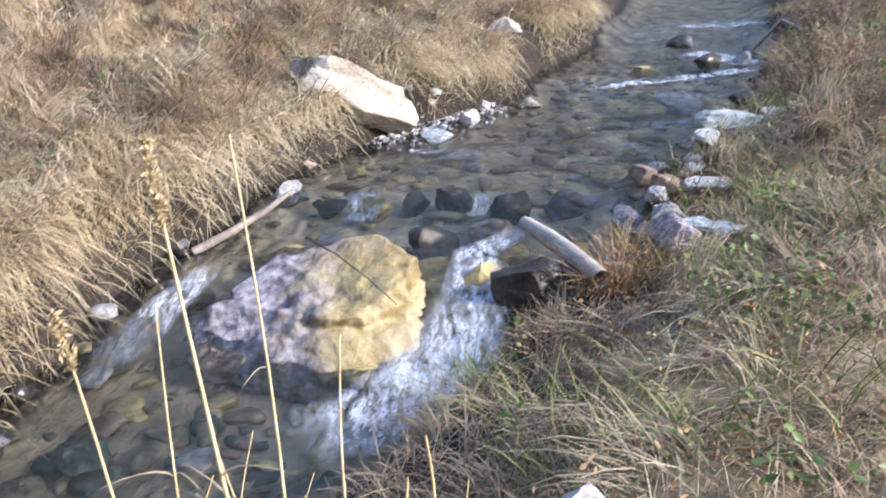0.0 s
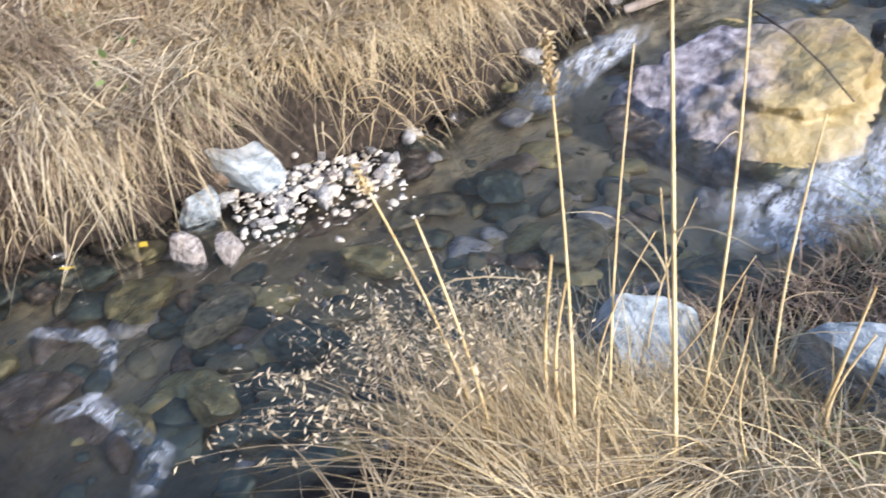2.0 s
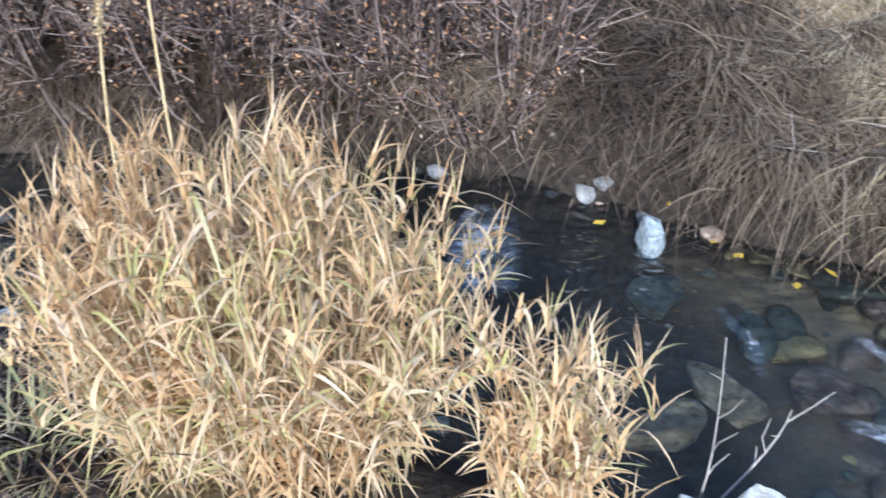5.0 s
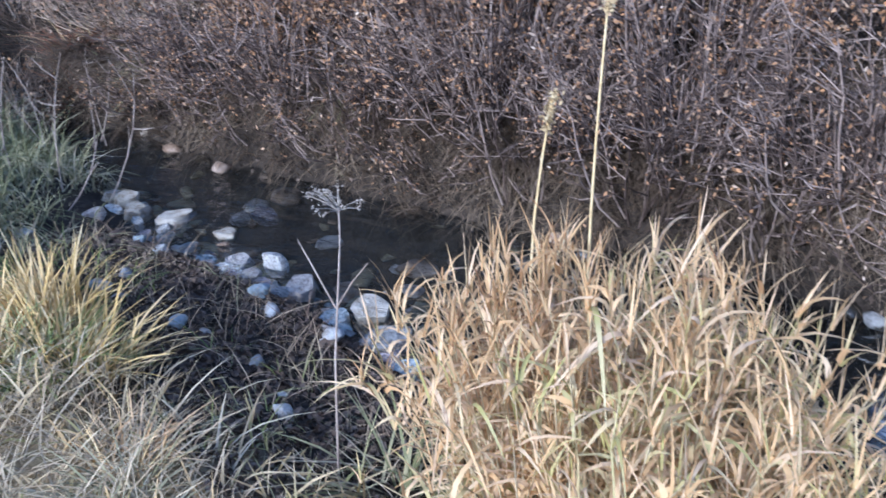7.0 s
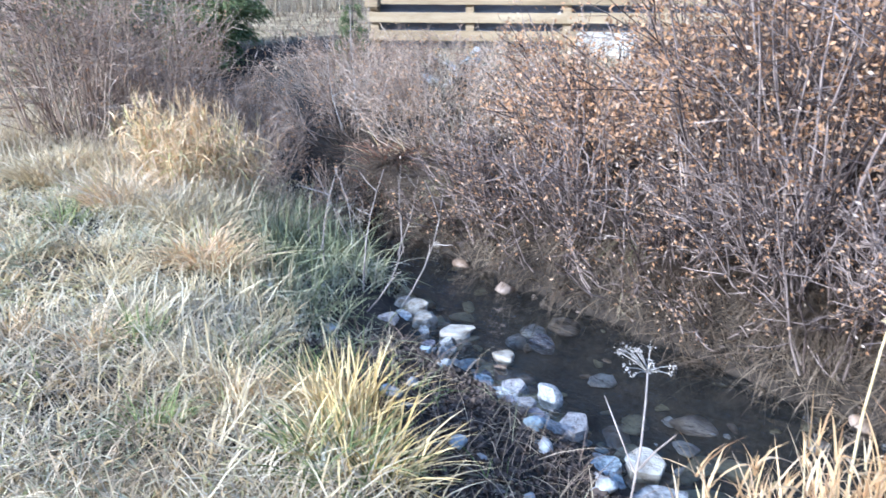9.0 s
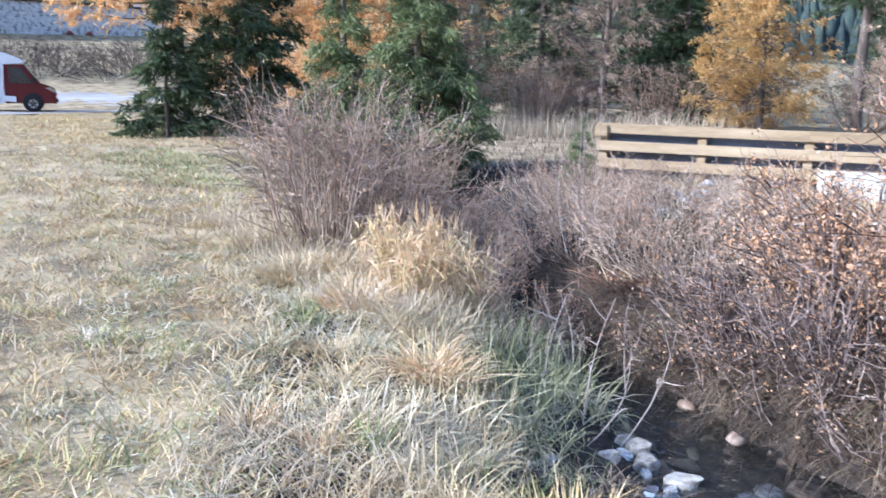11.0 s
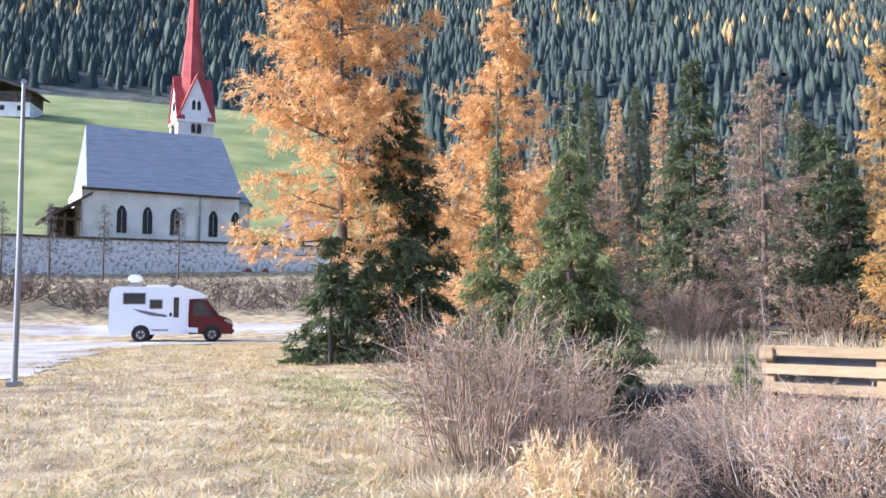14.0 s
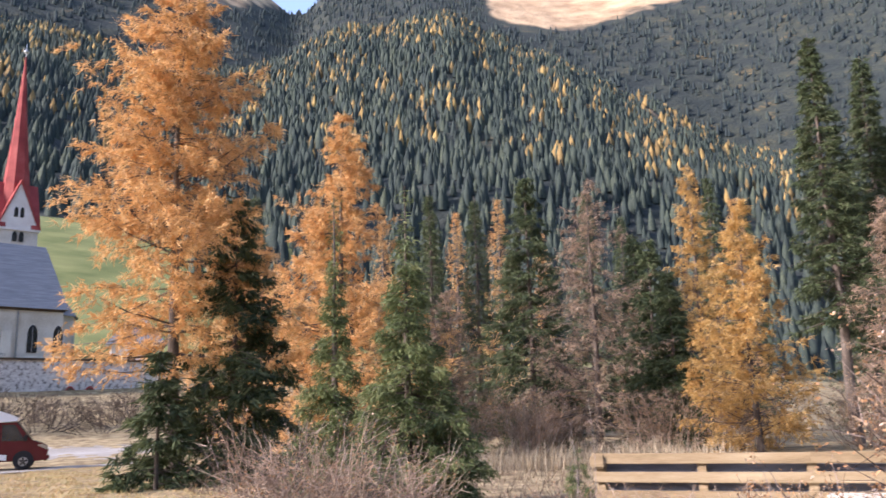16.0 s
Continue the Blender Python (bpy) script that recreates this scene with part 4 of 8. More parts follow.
far_trees("larch_trees_in_forest", 9000, MAT["far_larch"], "golden larches scattered through the mountain forest", 12, pick_larch, True)
far_trees("upper_forest", 14000, MAT["hazy_high_spruce"], "dark conifer forest on the higher slopes", 13, pick_back)


# ---- rocks ----
def shape_is_slab(seed):
    """Shapes 40 to 48 are flat broken slabs."""
    return 40 <= seed <= 48


def rock_mesh(seed, mat, cuts=5, sub=3, rough=0.07):
    """A stone about 1 across: a ball cut by planes, then roughened."""
    rng = np.random.default_rng(seed)
    bm = bmesh.new()
    bmesh.ops.create_icosphere(bm, subdivisions=sub, radius=0.5)
    slab = shape_is_slab(seed)
    planes = [(Vector(rng.normal(size=3)).normalized(), rng.uniform(0.22, 0.39)) for _ in range(cuts + 8)]
    if slab:
        planes = [(Vector((math.cos(a), math.sin(a), rng.uniform(-0.25, 0.25))).normalized(), rng.uniform(0.22, 0.36)) for a in np.cumsum(rng.uniform(0.75, 1.5, 7))]
        planes += [(Vector((rng.normal(0, 0.12), rng.normal(0, 0.12), 1)).normalized(), 0.26), (Vector((rng.normal(0, 0.5), rng.normal(0, 0.5), 1)).normalized(), 0.31)]
        rough *= 0.6
    off = Vector(rng.uniform(-50, 50, 3))
    for v in bm.verts:
        p = v.co.copy()
        for nrm, d in planes:
            k = p.dot(nrm) - d
            if k > 0:
                p -= nrm * k * 0.985
        u = p.normalized()
        p += u * (rough * noise.noise(p * 2.2 + off) + rough * 0.45 * noise.noise(p * 6 + off) + rough * 0.28 * noise.noise(p * 14 + off))
        v.co = p
    me = bpy.data.meshes.new("rock")
    bm.to_mesh(me)
    bm.free()
    for p in me.polygons:
        p.use_smooth = True
    me.set_sharp_from_angle(angle=radians(24))
    me.materials.append(MAT[mat])
    return me


ROCKS = {}


def rock(x, y, z, w, d, h, mat="rock_grey", turn=0, shape=0, label="grey weathered stone at the creek", group="stones of the creek", tilt=0, name="rock", sub=3):
    """One stone, w x d x h metres, its foot at z (sunk a little)."""
    key = (shape, mat, sub)
    if key not in ROCKS:
        ROCKS[key] = rock_mesh(shape, mat, 5 + shape % 4, sub)
    ob = new(name, ROCKS[key])
    ob.matrix_basis = pose(x, y, z + h * 0.38, tilt, tilt * 0.6, turn) @ Matrix.Diagonal((w * 1.1, d * 1.1, h * 1.15, 1))
    return tagged(ob, label, "rock", group)


def small_stones(label, items):
    """Many small stones of one place, joined by kind of stone."""
    heaps = {}
    for x, y, z, w, d, h, mat, turn, shape in items:
        me = ROCKS.setdefault((shape, mat, 2), None) or rock_mesh(shape, mat, 5 + shape % 4, 2)
        ROCKS[(shape, mat, 2)] = me
        co = np.empty(len(me.vertices) * 3, np.float32)
        me.vertices.foreach_get("co", co)
        fc = np.empty(len(me.polygons) * 3, np.int32)
        me.polygons.foreach_get("vertices", fc)
        q = co.reshape(-1, 3) * np.array([w * 1.1, d * 1.1, h * 1.15])
        a = radians(turn)
        heaps.setdefault(mat, Bulk()).add(np.stack([x + q[:, 0] * math.cos(a) - q[:, 1] * math.sin(a), y + q[:, 0] * math.sin(a) + q[:, 1] * math.cos(a), z + h * 0.38 + q[:, 2]], 1), fc.reshape(-1, 3))
    for mat, heap in heaps.items():
        tagged(new("small_stones", heap.mesh("small_stones", MAT[mat], True)), label, "stones", kind="stuff")


WHITE, GREY, WET, BLUE, RUST, PINK = "rock_white", "rock_grey", "rock_wet", "rock_blue", "rock_rust", "rock_pink"
# cascade at the bend


def cascade_boulder():
    """The big boulder: a low block with a flat top that tilts down to one end, an undercut step in front and a rough skin."""
    bm = bmesh.new()
    bmesh.ops.create_icosphere(bm, subdivisions=6, radius=1.0)
    planes = [(Vector((-0.24, -0.3, 1.0)).normalized(), 0.5), (Vector((-0.5, -0.8, 0.75)).normalized(), 0.6), (Vector((-0.9, 0.55, 0.3)).normalized(), 0.7),
              (Vector((0.12, -1, 0.1)).normalized(), 0.66), (Vector((-0.15, 1, 0.25)).normalized(), 0.66), (Vector((0.95, -0.1, 0.2)).normalized(), 0.74), (Vector((0.6, -0.7, 0.5)).normalized(), 0.76)]
    off = Vector((7, 3, 11))
    for v in bm.verts:
        p = v.co.copy()
        for nrm, d in planes:
            k = p.dot(nrm) - d
            if k > 0:
                p -= nrm * k * 0.96
        step = max(0.0, 1 - abs(p.z - 0.3 - 0.12 * noise.noise(Vector((p.x * 3, 0, 5)))) / 0.1) * (1 if p.y < -0.15 and p.x > -0.15 else 0)
        ridged = abs(noise.noise(p * 3.1 + off))
        p += p.normalized() * (0.09 * noise.noise(p * 2 + off) - 0.07 * ridged + 0.045 * noise.noise(p * 6 + off) + 0.022 * noise.noise(p * 14 + off) + 0.01 * noise.noise(p * 32 + off) - 0.1 * step)
        if p.y < -0.2 and p.z < 0.28:
            p.y -= 0.22 * min(1, (0.28 - p.z) * 4) * max(0.0, min(1, (p.x + 0.5) * 2))
        v.co = Vector((p.x * 0.68, p.y * 0.5, p.z * 0.5))
    me = bpy.data.meshes.new("boulder")
    bm.to_mesh(me)
    bm.free()
    for p in me.polygons:
        p.use_smooth = True
    me.materials.append(MAT["boulder"])
    ob = new("boulder", me)
    ob.matrix_basis = pose(-0.62, 3.22, 0.02, 0, 2, 4)
    return tagged(ob, "large ochre and mauve-grey boulder washed by the cascade", "rock", "stones of the creek")


cascade_boulder()
rock(-0.42, 2.86, -0.1, 0.8, 0.36, 0.2, "rock_ochre", -12, 29, "wet ochre ledge at the foot of the boulder", sub=4)
rock(-1.05, 2.98, -0.12, 0.5, 0.34, 0.2, RUST, 20, 26, "brown ledge under shallow water beside the boulder", sub=4)
rock(-0.32, 3.8, -0.12, 0.95, 0.5, 0.3, "rock_ochre", 10, 23, "ochre slab under shallow running water", sub=4)
rock(-0.95, 3.85, 0.0, 0.6, 0.4, 0.24, "rock_ochre", 35, 27, "ochre stone under shallow running water", sub=4)
rock(0.08, 3.3, -0.1, 0.4, 0.5, 0.32, "rock_ochre", 60, 28, "pale ochre stone washed by white water", sub=4)
rock(-0.06, 4.6, 0.12, 0.3, 0.24, 0.26, WET, 10, 1, "wet black stone of the small weir")
rock(0.34, 4.4, 0.1, 0.38, 0.26, 0.32, WET, -15, 2, "wet black block of the small weir")
rock(-0.13, 4.08, 0.05, 0.34, 0.3, 0.26, WET, 30, 3, "wet dark brown stone below the weir")
rock(0.2, 4.2, 0.05, 0.42, 0.3, 0.24, RUST, 5, 4, "rusty brown flat stone below the weir")
rock(-0.55, 4.45, 0.12, 0.26, 0.22, 0.2, "rock_ochre", 50, 5, "small ochre stone with foam round it")
rock(-0.3, 4.62, 0.14, 0.26, 0.2, 0.2, WET, 80, 6, "wet dark stone of the weir")
rock(0.62, 4.5, 0.12, 0.3, 0.2, 0.2, WET, 20, 7, "wet dark stone of the weir")
rock(-0.85, 4.5, 0.14, 0.24, 0.2, 0.18, WET, 35, 8, "wet dark stone at the foot of the bank")
rock(-1.1, 4.55, 0.2, 0.3, 0.2, 0.2, GREY, 70, 9, "grey stone under the overhanging bank")
rock(0.42, 3.25, 0.02, 0.42, 0.36, 0.42, WET, 15, 10, "dark wet boulder beside the cascade", sub=4)
rock(0.62, 3.4, 0.12, 0.36, 0.26, 0.3, GREY, -25, 11, "grey boulder beside the cascade", sub=4)
rock(0.18, 3.5, 0.0, 0.3, 0.25, 0.3, "rock_ochre", 45, 12, "ochre stone in white water")
# near bank, upstream
rock(1.26, 4.45, 0.32, 0.24, 0.2, 0.18, RUST, 0, 1, "dark rounded stone at the bank")
rock(1.5, 4.7, 0.36, 0.26, 0.2, 0.14, BLUE, 20, 2, "pale bluish stone at the bank")
rock(1.97, 5.65, 0.4, 0.62, 0.3, 0.24, BLUE, 15, 3, "long grey-blue stone at the bank")
rock(2.3, 5.78, 0.44, 0.34, 0.2, 0.18, WHITE, 40, 4, "pale stone at the bank")
rock(1.48, 4.4, 0.34, 0.42, 0.22, 0.12, WHITE, 10, 5, "flat pale stone at the bank")
rock(1.19, 3.9, 0.32, 0.24, 0.22, 0.18, GREY, 60, 6, "dark grey stone at the bank")
rock(1.14, 3.46, 0.3, 0.3, 0.3, 0.28, "rock_mauve", 30, 7, "mauve-grey stone at the bank")
rock(1.33, 3.5, 0.38, 0.3, 0.2, 0.18, BLUE, -10, 8, "flat bluish stone at the bank")
rock(2.31, 6.5, 0.4, 0.34, 0.24, 0.16, WET, 0, 9, "dark wet stone at the bank")
rock(1.7, 5.05, 0.3, 0.18, 0.14, 0.1, PINK, 0, 10, "small reddish stone at the bank")
rock(2.32, 9.5, 0.4, 0.4, 0.3, 0.26, WET, 15, 11, "dark stone in the upper stream")
rock(2.42, 8.4, 0.36, 0.42, 0.3, 0.22, WET, 40, 12, "dark stone in the upper stream")
rock(2.75, 8.4, 0.4, 0.3, 0.24, 0.22, GREY, 70, 13, "grey stone in the upper stream")
rock(1.7, 8.2, 0.34, 0.35, 0.3, 0.16, "rock_ochre", 20, 1, "ochre stone below the water surface")
rock(1.55, 7.0, 0.2, 0.6, 0.4, 0.16, "rock_ochre", 0, 2, "flat ochre stone below the water surface")
rock(1.15, 5.3, 0.14, 0.6, 0.5, 0.16, "rock_ochre", 30, 3, "flat ochre stone below the water surface")
rock(1.9, 7.2, 0.22, 0.5, 0.6, 0.18, PINK, 30, 4, "flat pinkish slab below the water surface")
rock(0.85, 6.3, 0.2, 0.5, 0.35, 0.14, "rock_ochre", 60, 5, "flat ochre stone below the water surface")
# far bank, upstream
rock(-0.9, 5.93, 0.32, 1.3, 0.6, 0.72, "rock_cream", 186, 36, "large pale chalky boulder in the far bank", tilt=-17, sub=5)
rock(0.3, 7.95, 0.44, 0.46, 0.4, 0.66, "rock_cream", 30, 32, "tall pale boulder in the far bank", sub=4)
rock(-0.59, 6.0, 0.32, 0.28, 0.2, 0.18, WHITE, 10, 3, "pale stone on the gravel strip")
rock(-0.25, 5.75, 0.3, 0.34, 0.24, 0.15, BLUE, 30, 4, "bluish stone on the gravel strip")
rock(0.0, 6.2, 0.32, 0.22, 0.18, 0.14, WHITE, 70, 5, "pale stone on the gravel strip")
rock(0.1, 6.7, 0.32, 0.18, 0.16, 0.15, WHITE, 20, 6, "pale stone on the gravel strip")
rock(0.48, 6.85, 0.32, 0.24, 0.16, 0.12, PINK, 0, 7, "pinkish stone in shallow water")
rock(-0.27, 5.47, 0.26, 0.28, 0.16, 0.1, "rock_mauve", 0, 8, "flat mauve stone at the water's edge")
rock(-1.9, 3.55, 0.06, 0.28, 0.24, 0.28, "moss", 20, 9, "mossy yellow-green stone under the bank")
rock(-1.66, 4.05, 0.1, 0.26, 0.2, 0.2, GREY, 50, 10, "grey stone under the bank")
# pile of pale stones on the far side of the pool
rock(-2.4, 1.64, 0.02, 0.46, 0.32, 0.25, BLUE, 20, 1, "broad pale angular stone of the pile at the far bank", tilt=14, sub=4)
rock(-2.36, 1.36, -0.03, 0.22, 0.18, 0.2, BLUE, 40, 2, "pale bluish stone of the pile")
rock(-2.22, 1.14, -0.04, 0.16, 0.14, 0.17, PINK, 5, 3, "pinkish stone in the water")
rock(-2.09, 1.2, -0.04, 0.13, 0.12, 0.19, PINK, 60, 4, "pinkish stone in the water")
rock(-1.98, 1.66, -0.03, 0.1, 0.1, 0.14, WHITE, 0, 5, "small white stone of the pile")
rock(-2.13, 1.56, -0.03, 0.14, 0.12, 0.11, GREY, 20, 6, "small grey stone of the pile")
rock(-2.45, 1.55, 0.0, 0.18, 0.16, 0.2, RUST, 30, 7, "brown stone of the pile")
rock(-1.99, 2.35, -0.02, 0.13, 0.1, 0.08, WHITE, 0, 8, "small white stone at the water's edge")
# flat stones on the bottom of the pool
for k, (x, y, w, mt, label) in enumerate([(-2.55, 0.26, 0.3, "rock_green", "flat greenish stone under the pool's water"), (-2.24, 0.36, 0.34, "rock_rust", "flat reddish stone under the pool's water"),
        (-2.3, 0.9, 0.36, "rock_ochre", "flat ochre stone under the pool's water"), (-1.71, 0.69, 0.3, "rock_ochre", "flat ochre stone under the pool's water"), (-1.49, 0.67, 0.3, "rock_green", "flat greenish stone under the pool's water"),
        (-2.11, -0.25, 0.34, "rock_bed", "flat brown stone under the pool's water"), (-2.82, -0.04, 0.36, "rock_green", "flat greenish stone under the pool's water"), (-2.27, 0.0, 0.3, "rock_bed", "flat brown stone under the pool's water"),
        (-1.6, 0.1, 0.2, "rock_rust", "rusty stone just under the water"), (-1.86, 0.48, 0.2, "rock_ochre", "ochre stone at the riffle"), (-1.59, 1.02, 0.36, "rock_green", "flat greenish stone under the pool's water"),
        (-1.95, 0.98, 0.3, "rock_bed", "flat brown stone under the pool's water"), (-1.3, 1.5, 0.4, "rock_green", "flat greenish stone under the pool's water"), (-1.7, 1.55, 0.34, "rock_ochre", "flat ochre stone under the pool's water"),
        (-1.0, 2.0, 0.42, "rock_bed", "flat brown stone under the pool's water"), (-1.45, 2.25, 0.36, "rock_green", "flat greenish stone under the pool's water"), (-0.8, 1.5, 0.32, "rock_rust", "flat reddish stone under the pool's water")]):
    rock(x, y, -0.15, w, w * 0.7, 0.13, mt, k * 57, 1 + (k * 3) % 13, label, sub=3)
# white block and the stones of the near shore
rock(-1.58, -0.17, -0.04, 0.24, 0.19, 0.3, "rock_bright", 15, 41, "white angular block standing in the water", sub=4)
rock(-1.69, -0.31, -0.04, 0.11, 0.1, 0.15, BLUE, 20, 2, "bluish stone beside the white block")
rock(-3.0, -0.03, -0.04, 0.17, 0.15, 0.19, BLUE, 0, 3, "pale stone by the far bank")
rock(-3.3, 0.17, 0.02, 0.15, 0.1, 0.1, WHITE, 20, 4, "white stone by the far bank")
rock(-3.43, -0.15, 0.02, 0.16, 0.12, 0.1, GREY, 40, 5, "grey stone by the far bank")
rock(-3.5, -0.03, 0.05, 0.14, 0.12, 0.1, BLUE, 10, 6, "grey stone by the far bank")
SHORE = [(-1.55, -0.5, 0.2, 0.13), (-1.51, -0.62, 0.13, 0.09), (-1.4, -0.4, 0.15, 0.1), (-1.4, -0.22, 0.18, 0.12), (-1.31, -0.15, 0.13, 0.09),
         (-1.23, -0.02, 0.16, 0.11), (-1.2, 0.07, 0.1, 0.12), (-1.14, 0.17, 0.15, 0.12), (-1.07, 0.27, 0.21, 0.13), (-1.58, -0.38, 0.09, 0.06),
         (-2.24, -0.95, 0.14, 0.11), (-1.3, 0.2, 0.08, 0.06), (-1.45, -0.08, 0.07, 0.05), (-1.0, 0.12, 0.12, 0.09), (-1.22, -0.3, 0.14, 0.1)]
for k, (x, y, w, h) in enumerate(SHORE):
    rock(x, y, gz(x, y) - 0.02, w, w * 0.85, h, (WHITE, "rock_bright", BLUE, PINK, WHITE)[k % 5], k * 47, 1 + k % 13, "rough pale stone of the near shore")
for k in range(34):
    t, o = (k + 0.5) / 34, (k * 0.618) % 1
    x, y = -1.62 + 0.62 * t + 0.22 * o - 0.02, -0.62 + 0.98 * t - 0.16 * o
    w = 0.06 + 0.09 * ((k * 0.377) % 1)
    rock(x, y, gz(x, y) - 0.015, w, w * 0.8, w * 0.62, (WHITE, PINK, "rock_bright", BLUE, WHITE, GREY)[k % 6], k * 67, 1 + (k * 5) % 13, "rough pale stone of the near shore")
rock(-0.74, 0.4, 0.1, 0.5, 0.3, 0.11, BLUE, 30, 15, "large flat pale stone at the near shore", sub=4)
# boulders of the near bank
rock(-0.46, 1.3, 0.02, 0.36, 0.34, 0.36, BLUE, 20, 14, "big blue-grey boulder at the near bank", sub=4)
rock(0.1, 1.27, 0.18, 0.46, 0.36, 0.3, BLUE, -10, 17, "big pale grey boulder in the near bank", sub=4)
rock(0.47, 1.16, 0.28, 0.42, 0.38, 0.43, WHITE, 30, 18, "big rough white-grey boulder in the near bank", sub=4)
rock(-0.34, 0.92, 0.16, 0.28, 0.2, 0.12, BLUE, 50, 16, "flat grey stone in the near bank")
# shore downstream of the golden grass
DOWN = [(-3.6, -4.9, 0.2, 0.1, "rock_chalk"), (-3.56, -4.74, 0.24, 0.13, "rock_chalk"), (-3.42, -4.72, 0.17, 0.09, WHITE), (-3.47, -4.58, 0.2, 0.12, "rock_chalk"), (-3.38, -4.5, 0.12, 0.07, WHITE),
        (-3.48, -4.33, 0.3, 0.09, "rock_chalk"), (-3.36, -4.3, 0.12, 0.06, WHITE), (-3.45, -3.93, 0.18, 0.08, "rock_chalk"), (-3.34, -3.86, 0.1, 0.06, RUST), (-3.2, -3.66, 0.26, 0.07, PINK),
        (-3.25, -3.48, 0.17, 0.13, WHITE), (-3.0, -3.48, 0.34, 0.11, "rock_mauve"), (-3.06, -3.2, 0.28, 0.13, PINK), (-2.93, -3.26, 0.2, 0.09, GREY), (-3.02, -2.8, 0.27, 0.14, "rock_chalk"),
        (-2.92, -2.92, 0.24, 0.1, BLUE), (-3.15, -3.83, 0.19, 0.06, BLUE), (-3.19, -4.3, 0.18, 0.07, GREY), (-3.05, -3.9, 0.17, 0.07, WHITE), (-2.84, -2.62, 0.3, 0.12, GREY), (-2.66, -2.45, 0.24, 0.13, BLUE),
        (-4.67, -5.58, 0.32, 0.1, "rock_chalk"), (-4.52, -5.0, 0.15, 0.08, "rock_chalk"), (-4.48, -4.6, 0.24, 0.09, "rock_mauve"), (-4.42, -4.75, 0.12, 0.06, WHITE), (-3.8, -3.95, 0.24, 0.09, "rock_mauve")]
for k, (x, y, w, h, mt) in enumerate(DOWN):
    rock(x, y, float(level(np.array([y]))[0]) - (0.075 if k == 25 else 0.03), w, w * (0.62 + 0.1 * (k % 4)), h, mt, k * 61, 40 + k % 9, "pale angular slab of the stony shore downstream", tilt=(-9, 6, 12, -4)[k % 4])
rng = np.random.default_rng(8)
for k in range(26):
    y = rng.uniform(-4.7, -2.3)
    x = float(near_edge(np.array([y]))[0]) + rng.uniform(-0.12, 0.22)
    w = rng.uniform(0.08, 0.22)
    rock(x, y, max(gz(x, y), float(level(np.array([y]))[0]) - 0.05) - 0.02, w, w * 0.7, w * 0.4, (WHITE, PINK, GREY, "rock_mauve")[k % 4], k * 53, 1 + k % 13, "flat pale stone at the water's edge downstream", sub=3)
rng = np.random.default_rng(5)
heap_items = []
for k in range(34):
    y = rng.uniform(-4.7, -2.4)
    x = float(near_edge(np.array([y]))[0]) + rng.uniform(-0.1, 0.75)
    w = rng.uniform(0.05, 0.13)
    heap_items.append((x, y, gz(x, y) - 0.015, w, w * 0.8, w * 0.6, (GREY, WHITE, BLUE, RUST)[k % 4], k * 31, 1 + k % 13))
small_stones("small stone of the stony shore downstream", heap_items)
for k in range(46):
    t = rng.uniform(0, 1)
    x, y = -2.28 + 0.4 * t + rng.normal(0, 0.07), 1.5 + 0.55 * t + rng.normal(0, 0.08)
    w = rng.uniform(0.04, 0.1)
    if float(far_edge(np.array([y]))[0]) - x > 0.03:
        continue
    rock(x, y, max(gz(x, y), 0.0) + rng.uniform(-0.015, 0.05), w, w * 0.8, w * 0.6, (WHITE, GREY, WHITE, PINK)[k % 4], k * 41, 1 + k % 13, "small pale stone of the pile", sub=2)
heap_items = []
for k in range(64):
    t = rng.uniform(0, 1)
    x, y = -0.66 + 0.85 * t + rng.normal(0, 0.1), 5.7 + 1.2 * t + rng.normal(0, 0.1)
    w = rng.uniform(0.05, 0.14)
    heap_items.append((x, y, max(gz(x, y), 0.325) + rng.uniform(-0.02, 0.03), w, w * 0.8, w * 0.55, (WHITE, GREY, BLUE, PINK)[k % 4], k * 23, 1 + k % 13))
small_stones("small pale stone of the gravel strip", heap_items)
heap_items = []
for k in range(44):
    y = rng.uniform(-5.5, 5.6)
    x = float(far_edge(np.array([y]))[0]) + rng.uniform(-0.06, 0.12)
    w = rng.uniform(0.06, 0.2)
    heap_items.append((x, y, float(level(np.array([y]))[0]) - 0.03, w, w * 0.8, w * 0.6, (WET, GREY, RUST, WET)[k % 4], k * 29, 1 + k % 13))
small_stones("dark damp stone at the foot of the far bank", heap_items)
for k in range(30):
    y = rng.uniform(3.3, 6.9)
    x = float(near_edge(np.array([y]))[0]) + rng.uniform(-0.08, 0.3)
    w = rng.uniform(0.1, 0.28)
    rock(x, y, max(gz(x, y), float(level(np.array([y]))[0])) - 0.02, w, w * 0.75, w * 0.55, (BLUE, GREY, WHITE, "rock_mauve", RUST)[k % 5], k * 37, 1 + k % 13, "bluish-grey stone along the near bank", sub=3)
heap_items = []
for k in range(46):
    t = rng.uniform(0, 1)
    x, y = -7.4 - 2.2 * t + rng.normal(0, 0.35), -8.2 - 1.5 * t + rng.normal(0, 0.35)
    w = rng.uniform(0.08, 0.24)
    heap_items.append((x, y, gz(x, y) - 0.02, w, w * 0.8, w * 0.6, (WHITE, BLUE, GREY)[k % 3], k * 43, 1 + k % 13))
small_stones("pale rubble stone among the shrubs by the fence", heap_items)
# stones under the water, too many to tell apart
bed = {}
